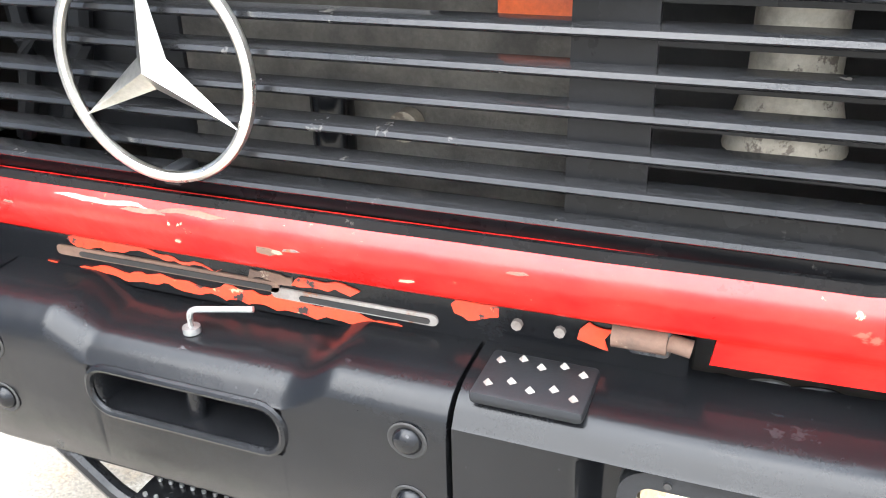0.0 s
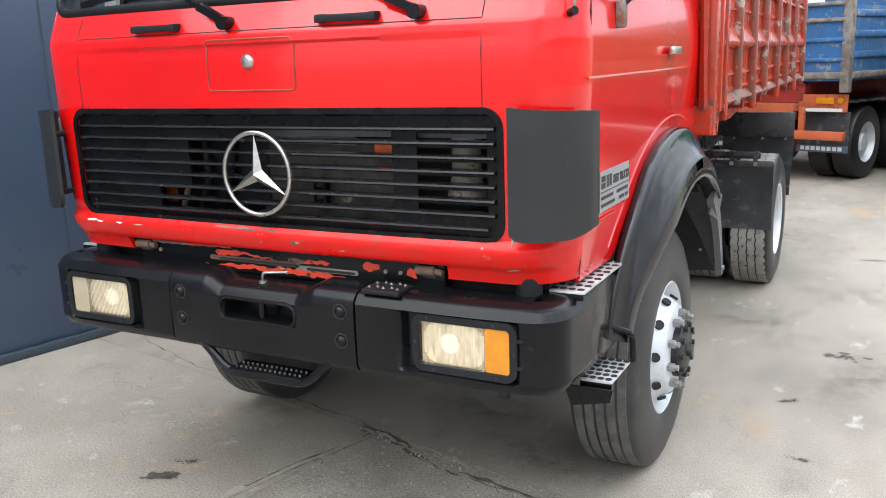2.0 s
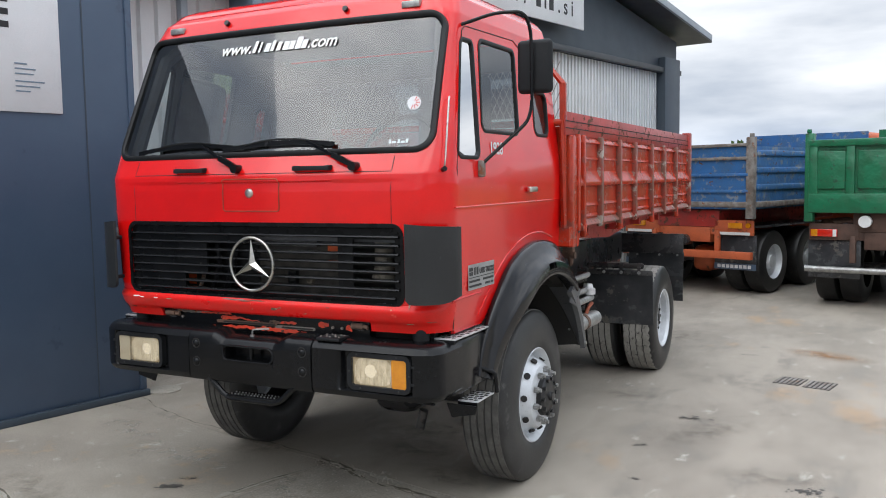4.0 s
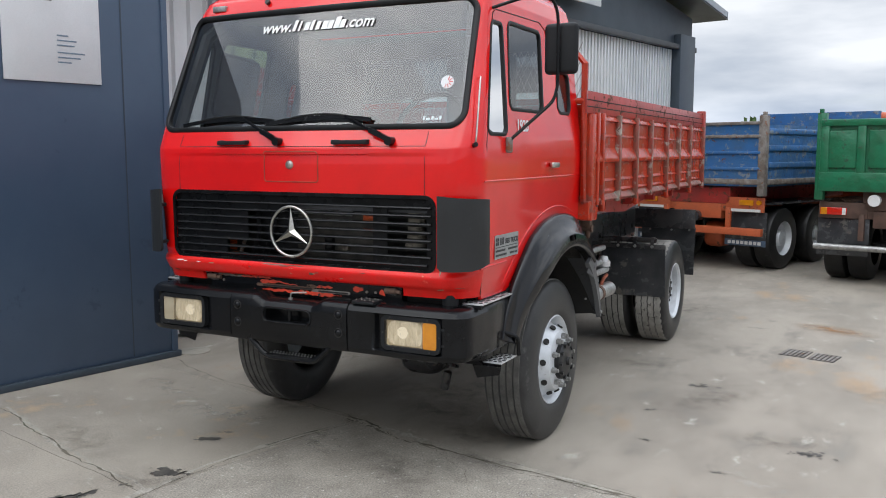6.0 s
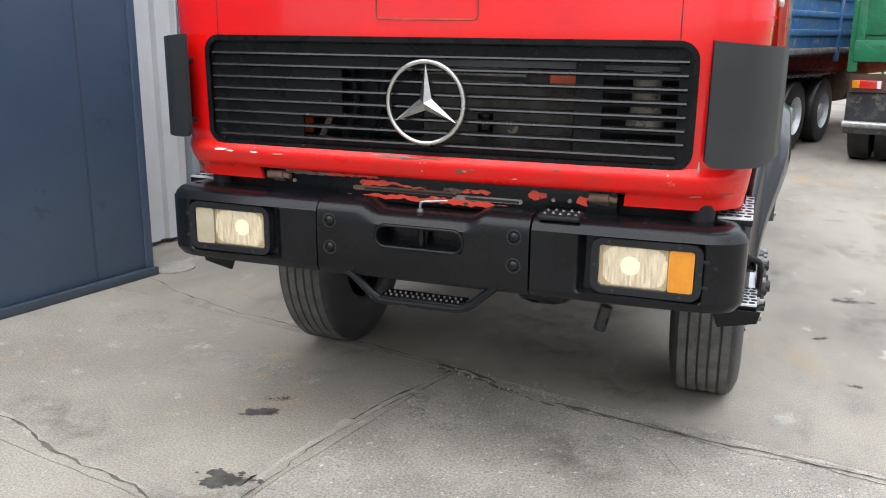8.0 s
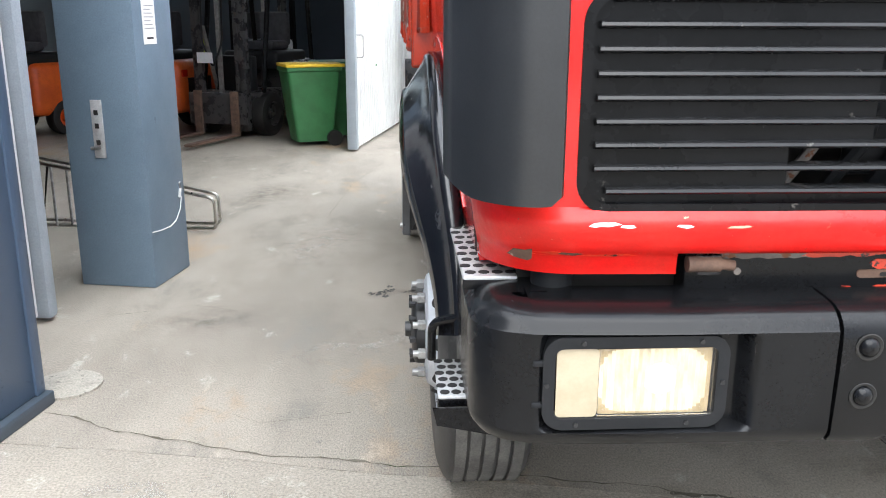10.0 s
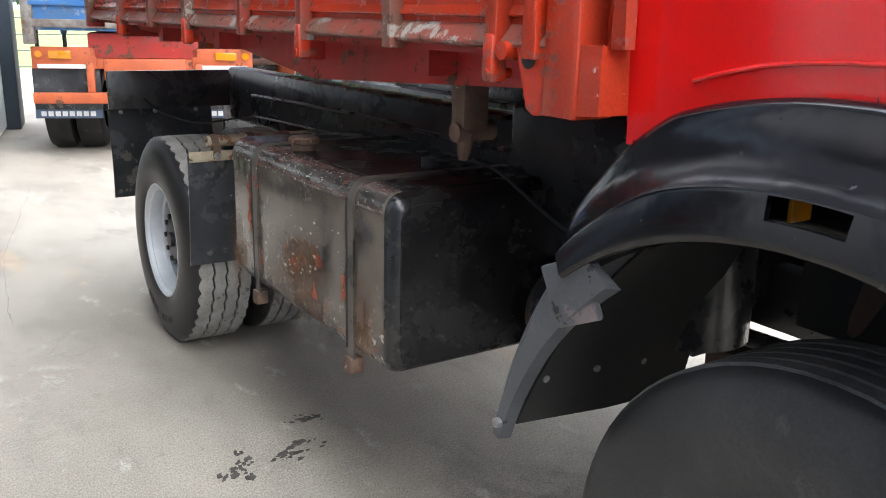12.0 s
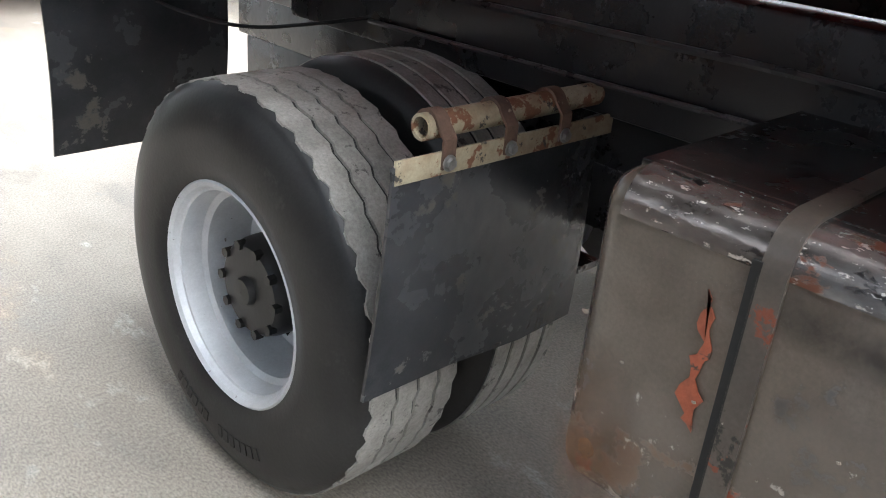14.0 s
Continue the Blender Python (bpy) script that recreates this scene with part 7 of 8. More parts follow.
        rod(bm, (side * 1.03, 2.65, 1.34), (side * 0.90, 2.65, 1.34), 0.028)
        rod(bm, (side * 0.99, 2.65, 1.34), (side * 0.99, 2.66, 1.26), 0.03, 10, 0.015)
        part("swing_bracket", bm, RUST, body)
    for y in (2.6, 3.4, 4.2, 5.0, 5.8):
        part("cross_beam", boxed(-1.15, 1.15, y, y + 0.07, 1.50, 1.57), MAROON, body)
    part("tipping_ram", rod(bmesh.new(), (0, 3.3, 0.7), (0, 3.3, 1.5), 0.11), CHASSIS, body)


build_tipper()


# ---- cab details ----
def bars(parent, m, rows, material, h, depth=0.0008):
    """Plain bars in place of writing: rows of (x0, x1, y) in the label's own plane."""
    for x0, x1, y in rows:
        part("text_bar", boxed(x0, x1, y, y + h, 0, depth, m=m), material, parent)


def front_at(x, z, out=0.0):
    return surface_loop([(x, z)], out)[0]


def build_front_details():
    # shut lines of the front flap
    for pts in ([(x, 1.992) for x in [-0.89 + 1.78 * i / 24 for i in range(25)]], [(0.89, z) for z in (1.725, 1.8, 1.9, 2.0, 2.07)], [(-0.89, z) for z in (1.725, 1.8, 1.9, 2.0, 2.07)]):
        part("shut_line", tube(bmesh.new(), surface_loop(pts, 0.0002), 0.0021, 5), DARK, CAB)
    loop = rrect(-0.195, 0.195, 1.785, 1.962, 0.015, 3)
    loop = [p for a, b in zip(loop, loop[1:] + loop[:1]) for p in [((a[0] * (1 - k / 4) + b[0] * k / 4), (a[1] * (1 - k / 4) + b[1] * k / 4)) for k in range(4)]]
    part("service_hatch", tube(bmesh.new(), surface_loop(loop, 0.0010), 0.0036, 5, True, Vector((0, -1, 0))), HATCH_LINE, CAB, "square service flap in the front panel")
    p = front_at(-0.008, 1.885)
    bm = lathe(bmesh.new(), [(0.001, 0.016), (0.018, 0.014), (0.026, 0.006), (0.028, 0.0)], 28, Matrix.Translation(p) @ Matrix.Rotation(radians(-90), 4, "Z"))
    part("round_badge", bm, CHROME, CAB, "small round chrome badge")
    for x0, x1 in ((-0.55, -0.325), (0.30, 0.53)):
        pts = [front_at(x0 + (x1 - x0) * i / 6, 2.015, 0.024) for i in range(7)]
        bm = sweep(bmesh.new(), pts, [(-0.010, -0.012), (0.008, -0.012), (0.010, 0.0), (0.006, 0.012), (-0.010, 0.012)], up=Vector((0, 0, 1)))
        for x in (x0 + 0.015, x1 - 0.015):
            q = front_at(x, 2.015)
            box(bm, x - 0.018, x + 0.018, q.y - 0.02, q.y + 0.004, 2.002, 2.03, 0.004)
        part("grab_handle", bm, BLACK_PLASTIC, CAB, "black plastic grab handle under the windscreen")
    # wipers
    for px, ax, b0, b1 in ((-0.09, -0.40, -0.90, -0.16), (0.675, 0.35, -0.22, 0.52)):
        piv = front_at(px, 2.025, 0.02)
        knee = front_at(ax, 2.165, 0.03)
        bm = rod(bmesh.new(), front_at(px, 2.02, -0.01), front_at(px, 2.02, 0.045), 0.024, 14)
        mid = piv.lerp(knee, 0.42) + Vector((0, -0.012, 0))
        sweep(bm, [piv, mid], [(-0.012, -0.014), (0.012, -0.014), (0.012, 0.014), (-0.012, 0.014)])
        sweep(bm, [mid, knee], [(-0.006, -0.007), (0.006, -0.007), (0.006, 0.007), (-0.006, 0.007)])
        w = part("wiper", bm, BLACK, CAB, "black windscreen wiper")
        pts = [front_at(b0 + (b1 - b0) * i / 12, 2.125 + 0.04 * (1 - ((i - 7) / 7) ** 2) * 0.9, 0.016) for i in range(13)]
        part("wiper_blade", sweep(bmesh.new(), pts, [(-0.006, -0.012), (0.006, -0.012), (0.004, 0.012), (-0.004, 0.012)]), BLACK, w)
        pts = [front_at(b0 + (b1 - b0) * (0.2 + 0.6 * i / 6), 2.150 + 0.03 * (1 - ((i - 3.5) / 3.5) ** 2), 0.024) for i in range(7)]
        part("wiper_yoke", tube(bmesh.new(), pts, 0.006, 6), BLACK, w)
    # marker lamps over the windscreen
    for x in (-0.43, 0.42):
        q = front_at(x, 2.905, 0.004)
        part("roof_bolt", rod(bmesh.new(), q, q + Vector((0, -0.016, 0.006)), 0.016, 12), HUBBLACK, CAB)
    for x in (-0.84, 0.83):
        q = front_at(x, 2.895, 0.004)
        part("marker_lamp", boxed(q.x - 0.055, q.x + 0.055, q.y - 0.016, q.y + 0.02, q.z - 0.018, q.z + 0.018, 0.005), STEEL, CAB)
    # writing on the glass: plain bars
    lean = Matrix.Rotation(radians(90 - 20.7), 4, "X")
    text_mesh("www.", 0.105, WHITE, CAB, Matrix.Translation((-0.425, front_at(-0.34, 2.70, 0.001).y, 2.700)) @ lean @ Matrix.Diagonal((0.92, 1, 1, 1)), shear=0.2, bold=0.002)
    text_mesh(".com", 0.105, WHITE, CAB, Matrix.Translation((0.205, front_at(0.30, 2.70, 0.001).y, 2.700)) @ lean @ Matrix.Diagonal((0.95, 1, 1, 1)), shear=0.2, bold=0.002)
    slant = Matrix(((1, 0.2, 0, 0), (0, 1, 0, 0), (0, 0, 1, 0), (0, 0, 0, 1)))
    for k, (w, h) in enumerate(((0.024, 0.076), (0.014, 0.068), (0.036, 0.055), (0.024, 0.068), (0.028, 0.055), (0.040, 0.055), (0.036, 0.055), (0.040, 0.076), (0.036, 0.055))):
        x0 = -0.185 + 0.0435 * k
        part("text_bar", boxed(0, w, 0, h, 0, 0.001, m=Matrix.Translation((x0, front_at(x0, 2.70, 0.001).y, 2.700)) @ lean @ slant), WHITE, CAB)
    q = front_at(0.90, 2.135, -0.002)
    for x0, x1, h in ((-0.065, -0.052, 0.024), (-0.046, -0.02, 0.014), (-0.012, 0.002, 0.024), (0.008, 0.03, 0.012), (0.036, 0.05, 0.024)):
        part("text_bar", boxed(x0, x1, 0, h, 0, 0.001, m=Matrix.Translation(q) @ Matrix.Rotation(radians(90 - 21), 4, "X")), SIGNWHITE, CAB)
    q = front_at(0.945, 2.345, -0.003)
    bm = rod(bmesh.new(), q, q + Vector((0.0002, -0.0012, 0.0004)), 0.038, 24)
    st = part("round_sticker", bm, SIGNWHITE, CAB, "round red and white sticker on the glass")
    flat = Matrix.Translation(q + Vector((0, -0.0016, 0.0006))) @ Matrix.Rotation(radians(90 - 20.7), 4, "X")
    for k in range(10):
        part("sticker_ray", boxed(0.012, 0.035, -0.0022, 0.0022, 0, 0.0006, m=flat @ Matrix.Rotation(2 * math.pi * k / 10, 4, "Z")), REDLENS, st)
    for side in (-1, 1):
        # rail on the windscreen pillar and mirror, kept on one side only
        if side > 0:
            bm = tube(bmesh.new(), bent([(side * 1.105, 0.30, 2.37), (side * 1.14, 0.225, 2.37), (side * 1.165, 0.115, 2.02), (side * 1.14, 0.14, 1.99)], 0.03), 0.0048, 8)
            h = part("grab_rail", bm, CHROME, CAB, "thin chrome grab rail on the windscreen pillar")
            part("rail_foot", rod(bmesh.new(), (side * 1.125, 0.15, 1.99), (side * 1.165, 0.115, 2.0), 0.013, 12), BLACK, h)
            # mirror on its arm
            arm = tube(bmesh.new(), bent([(side * 1.075, 0.50, 2.775), (side * 1.26, 0.55, 2.83), (side * 1.40, 0.62, 2.835), (side * 1.425, 0.655, 2.74), (side * 1.425, 0.665, 2.34), (side * 1.41, 0.64, 2.25), (side * 1.195, 0.52, 2.03)], 0.06), 0.0095, 8)
            mi = part("mirror", arm, BLACK, TRUCK, "black door mirror on a bent tube arm")
            part("mirror_head", boxed(side * 1.33, side * 1.53, 0.68, 0.735, 2.405, 2.695, 0.03, 4), BLACK_PLASTIC, mi)
            part("mirror_glass", boxed(side * 1.345, side * 1.515, 0.736, 0.739, 2.42, 2.68, 0.001), CHROME, mi)
            part("arm_bracket", boxed(side * 1.172, side * 1.205, 0.495, 0.54, 1.955, 2.045, 0.010), WORN_GREY, mi)
        # dealer plate on the door
        y0, y1, z0, z1 = (0.385, 0.735, 1.345, 1.483)
        X = cab_half(1.42) + 0.0025
        if side > 0:
            mm = Matrix(((0, 0, 1, X), (1, 0, 0, y0), (0, 1, 0, z0), (0, 0, 0, 1)))
        else:
            mm = Matrix(((0, 0, -1, -X), (-1, 0, 0, y1), (0, 1, 0, z0), (0, 0, 0, 1)))
        W, H = y1 - y0, z1 - z0
        pl = part("dealer_sticker", boxed(0, W, 0, H, 0, 0.002, m=mm), PLATE_GREY, CAB, "silver sticker with black writing on the door")
        up = mm @ Matrix.Translation((0, 0, 0.0025))
        for i, j in ((0, 0), (1, 1), (0, 1), (1, 0)):
            part("logo_shape", boxed(0.012 + 0.024 * i, 0.032 + 0.024 * i, H - 0.06 + 0.024 * j, H - 0.04 + 0.024 * j, 0, 0.0008, m=up), INK, CAB)
        bars(CAB, up, [(0.072, 0.082, H - 0.06), (0.090, 0.098, H - 0.06), (0.106, 0.130, H - 0.06)], INK, 0.042)
        text_mesh("USED TRUCKS", 0.040, INK, CAB, up @ Matrix.Translation((0.145, H - 0.056, 0)) @ Matrix.Diagonal((0.78, 1, 1, 1)), bold=0.0018)
        bars(CAB, up, [(0.006, W - 0.006, H - 0.074)], INK, 0.004)
        bars(CAB, up, [(0.010, 0.15, H - 0.098), (0.19, W - 0.012, H - 0.098), (0.010, 0.17, H - 0.124), (0.22, 0.29, H - 0.124), (0.30, 0.335, H - 0.124)], INK, 0.012)
        # model number on the door
        if side > 0:
            mt = Matrix(((0, 0, 1, cab_half(2.1) + 0.003), (1, 0, 0, 0.68), (0, 1, 0, 2.085), (0, 0, 0, 1)))
        else:
            mt = Matrix(((0, 0, -1, -cab_half(2.1) - 0.003), (-1, 0, 0, 0.90), (0, 1, 0, 2.085), (0, 0, 0, 1)))
        text_mesh("1928", 0.095, SIGNWHITE, CAB, mt, bold=0.002)
        # pressed bead above the arch
        pts = []
        for i in range(25):
            a = radians(142 - 92 * i / 24)
            y, z = ARCH_Y + 1.07 * math.cos(a), ARCH_Z + 1.07 * math.sin(a)
            if y < 1.74:
                pts.append(Vector((side * (cab_half(z) + 0.001), y, z)))
        part("arch_bead", tube(bmesh.new(), pts, 0.0045, 8), RED, CAB)
        # step in the door skin under the sticker
        part("door_bead", tube(bmesh.new(), [Vector((side * (cab_half(1.31) + 0.001), y, 1.315 + 0.012 * (y - 0.2))) for y in (0.2, 0.4, 0.56)], 0.008, 8), RED, CAB)


build_front_details()


def chip(outline, jitter, seed, material, label):
    """A ragged patch of worn paint that lies on the front skin."""
    bm = bmesh.new()
    top = [bm.verts.new(p) for p in surface_loop(ragged(outline, jitter, seed), 0.0016)]
    low = [bm.verts.new(v.co + Vector((0, 0.003, 0))) for v in top]
    bm.faces.new(top)
    k = len(top)
    for i in range(k):
        bm.faces.new((top[i], low[i], low[(i + 1) % k], top[(i + 1) % k]))
    part("paint_chip", bm, material, CAB, label)


CHIPS = ((-0.90, 1.268, 0.07, 0.008, WHITE), (-0.855, 1.265, 0.03, 0.006, WHITE), (-0.74, 1.266, 0.035, 0.006, WHITE), (-0.63, 1.264, 0.05, 0.005, CREAM), (-1.015, 1.198, 0.10, 0.010, ORANGE_PATCH), (-1.05, 1.190, 0.05, 0.026, RUST), (-0.88, 1.196, 0.12, 0.005, ORANGE_PATCH), (-0.96, 1.200, 0.05, 0.007, RUST),
         (0.98, 1.305, 0.006, 0.045, CREAM), (0.975, 1.202, 0.040, 0.007, CREAM), (0.14, 1.243, 0.030, 0.016, RUST), (0.155, 1.246, 0.014, 0.008, CREAM), (0.18, 1.252, 0.030, 0.006, WORN_GREY), (0.02, 1.284, 0.12, 0.006, RUST), (-0.14, 1.284, 0.18, 0.006, WORN_GREY), (-0.06, 1.279, 0.08, 0.005, RUST),
         (0.345, 1.228, 0.022, 0.005, CREAM), (-0.01, 1.238, 0.010, 0.007, CREAM), (-0.32, 1.262, 0.02, 0.004, RUST), (1.075, 1.214, 0.05, 0.004, RUST), (0.50, 1.270, 0.03, 0.004, RUST))
for k, (x, z, w, h, mt) in enumerate(CHIPS):
    chip([(x - w / 2, z - h * 0.3), (x + w * 0.1, z - h / 2), (x + w / 2, z - h * 0.1), (x + w * 0.3, z + h / 2), (x - w * 0.35, z + h * 0.4)], min(w, h) * 0.6, k + 5, mt, "bare patch of chipped paint on the sill")


# ---- things on the hall ----
def on_hall(x, y, z):
    return HALL @ Vector((x, y, z))


def build_signs():
    s = thing("wall_sign", on_hall(0.37, 1.1, 2.5), "white panel sign with yellow and black emblem on navy wall", "sign")
    hall_part("panel", boxed(0.364, 0.376, 0.58, 1.415, 2.54, 3.92, 0.002), SIGNWHITE, s)
    for y, z, w, h, mt in ((0.86, 3.62, 0.20, 0.20, INK), (0.90, 3.66, 0.12, 0.12, YELLOW), (0.83, 3.20, 0.06, 0.26, INK), (0.92, 3.20, 0.05, 0.26, INK), (1.0, 3.20, 0.13, 0.05, INK), (1.0, 3.30, 0.13, 0.05, INK), (1.0, 3.40, 0.13, 0.05, INK),
                           (1.16, 2.92, 0.10, 0.012, SLATE), (1.16, 2.88, 0.17, 0.011, SLATE), (1.16, 2.84, 0.15, 0.011, SLATE), (1.16, 2.78, 0.24, 0.011, SLATE), (1.16, 2.74, 0.2, 0.011, SLATE), (1.16, 2.70, 0.12, 0.011, SLATE)):
        hall_part("print_bar", boxed(0.377, 0.379, y - 0.13, y - 0.13 + w, z, z + h), mt, s)
    b = thing("banner", on_hall(0.2, 8, 4.4), "long white banner with black writing on the gable", "banner")
    hall_part("panel", boxed(0.24, 0.275, 4.6, 10.55, 4.38, 4.98, 0.004), SIGNWHITE, b)
    def print_at(y):
        return HALL @ Matrix(((0, 0, 1, 0.277), (1, 0, 0, y), (0, 1, 0, 4.56), (0, 0, 0, 1)))
    text_mesh("w w w .", 0.36, INK, b, print_at(7.62), bold=0.004)
    for k, (y0, h) in enumerate(((9.06, 0.27), (9.30, 0.27), (9.44, 0.19))):
        hall_part("text_bar", boxed(0.276, 0.279, y0, y0 + (0.05 if k == 1 else 0.13), 4.56, 4.56 + h), INK, b)
    text_mesh(". s i", 0.36, INK, b, print_at(9.70), bold=0.004)
    n = thing("notice", on_hall(0.085, 3.9, 1.5), "white printed notice stuck on the column", "notice")
    hall_part("sheet", boxed(0.081, 0.084, 3.83, 3.99, 1.49, 1.86), WHITE, n)
    for k in range(7):
        hall_part("text_bar", boxed(0.0845, 0.0855, 3.85, 3.97 - 0.02 * (k % 3), 1.58 + 0.022 * k, 1.586 + 0.022 * k), PLATE_GREY, n)
    hall_part("text_bar", boxed(0.0845, 0.0855, 3.87, 3.95, 1.52, 1.532), INK, n)
    hall_part("emblem_bar", boxed(0.0845, 0.0855, 3.85, 3.89, 1.77, 1.82), YELLOW, n)
    hall_part("emblem_bar", boxed(0.0845, 0.0855, 3.90, 3.97, 1.77, 1.82), INK, n)
    for k, pts in enumerate(([(3.73, 0.36), (3.85, 0.345), (3.98, 0.34), (4.06, 0.36)], [(4.06, 0.36), (4.13, 0.42), (4.16, 0.50)], [(4.13, 0.50), (4.15, 0.56), (4.14, 0.60)])):
        hall_part("scratch", tube(bmesh.new(), [(0.0812, y, z) for y, z in pts], 0.004 if k < 2 else 0.012, 6), CLADDING, bpy.data.objects["column_near"])
    lk = thing("lock_plate", on_hall(-0.2, 3.71, 0.9), "galvanised lock plate screwed to the column", "lock")
    hall_part("plate", boxed(-0.235, -0.165, 3.708, 3.719, 0.82, 1.17, 0.002), ALU, lk)
    for z in (0.9, 1.0, 1.08):
        hall_part("slot", boxed(-0.215, -0.190, 3.704, 3.709, z, z + 0.03), DARK, lk)
    hall_part("bolt_bar", rod(bmesh.new(), (-0.25, 3.70, 0.88), (-0.19, 3.70, 0.885), 0.01), STEEL, lk)
    p = thing("downpipe", on_hall(0.2, 2.12, 2.0), "grey rainwater downpipe beside the annex", "pipe")
    bm = tube(bmesh.new(), bent([(-0.02, 2.12, 0.05), (-0.02, 2.12, 3.55), (0.08, 2.30, 3.9), (0.08, 2.32, 4.3)], 0.12), 0.05, 12)
    hall_part("pipe", bm, PALE, p)
    d = part("base_disc", rod(bmesh.new(), (-2.85, 2.16, 0.0), (-2.85, 2.16, 0.012), 0.16, 40), PALE_CONCRETE)
    tagged(d, "round white painted patch on the concrete", "ground mark")
    h = thing("sack_truck", (-3.4, 5.15, 0), "chrome tube sack truck lying on its side behind the column", "sack truck")
    for dy in (0.0, 0.17):
        bm = tube(bmesh.new(), bent([(-4.45, 5.26 + dy, 0.60), (-3.0, 5.09 + dy, 0.325), (-2.735, 5.05 + dy, 0.275), (-2.728, 5.05 + dy, 0.03), (-4.3, 5.28 + dy, 0.03)], 0.05), 0.013, 10)
        part("side_rail", bm, CHROME, h)
    for x in (-4.22, -4.02, -3.90):
        z = 0.60 + (x + 4.45) * -0.19
        part("upright", tube(bmesh.new(), [(x, 5.22, z), (x, 5.22, 0.03)], 0.011, 8), STEEL, h)
    part("v_brace", tube(bmesh.new(), [(-4.20, 5.22, 0.54), (-4.10, 5.21, 0.16), (-4.04, 5.21, 0.51)], 0.011, 8), BLACK, h)
    part("foot_plate", boxed(-4.34, -4.28, 5.24, 5.46, 0.02, 0.16, 0.008), CHASSIS, h)


build_signs()


def local(m):
    """A part maker that lays its meshes out with the pose m."""
    def put(name, bm, material, parent, label=""):
        bmesh.ops.transform(bm, matrix=m, verts=bm.verts[:])
        return part(name, bm, material, parent, label)
    return put


def simple_wheel(put, x, y, r, w, parent, rim, name="wheel", hole=0.55):
    bm = lathe(bmesh.new(), [(r * hole, w * 0.5), (r * 0.8, w * 0.52), (r * 0.96, w * 0.44), (r, w * 0.3), (r, -w * 0.3), (r * 0.96, -w * 0.44), (r * 0.8, -w * 0.52), (r * hole, -w * 0.5)], 32, Matrix.Translation((x, y, r)))
    wh = put(name, bm, RUBBER, parent)
    s = 1 if x > 0 else -1
    bm = lathe(bmesh.new(), [(r * hole, s * w * 0.5), (r * hole * 0.9, s * w * 0.2), (r * hole * 0.5, s * w * 0.15), (r * hole * 0.4, s * w * 0.4), (0.001, s * w * 0.42)], 28, Matrix.Translation((x, y, r)))
    put("rim", bm, rim, wh)
    return wh


def build_bin(at, yaw, lid, label):
    b = thing("wheelie_bin", at, label, "bin", "bins in the hall")
    put = local(Matrix.Translation(at) @ Matrix.Rotation(radians(yaw), 4, "Z"))
    bm = bmesh.new()
    rings = []
    for z, w, d in ((0.06, 0.21, 0.24), (0.5, 0.245, 0.30), (0.95, 0.275, 0.35), (0.97, 0.295, 0.37), (1.01, 0.295, 0.37)):
        rings.append([bm.verts.new((x, y, z)) for x, y in rrect(-w, w, -d, d, 0.05, 3)])
    for a, c in zip(rings, rings[1:]):
        for i in range(len(a)):
            bm.faces.new((a[i], a[(i + 1) % len(a)], c[(i + 1) % len(a)], c[i]))
    bm.faces.new(rings[0])
    bm.faces.new(rings[-1])
    put("body", bm, BIN, b)
    put("lid", boxed(-0.30, 0.30, -0.37, 0.40, 1.012, 1.055, 0.015), lid, b)
    put("handle", rod(bmesh.new(), (-0.25, 0.43, 1.0), (0.25, 0.43, 1.0), 0.014), BIN, b)
    for x in (-0.25, 0.25):
        put("wheel", rod(bmesh.new(), (x - 0.03, 0.25, 0.10), (x + 0.03, 0.25, 0.10), 0.10, 24), RUBBER, b)


build_bin((-2.42, 9.85, 0), -70, YELLOW, "green wheelie bin with a yellow lid in the hall door")
build_bin((-2.05, 10.45, 0), -70, BIN, "dark green wheelie bin behind the other bin")


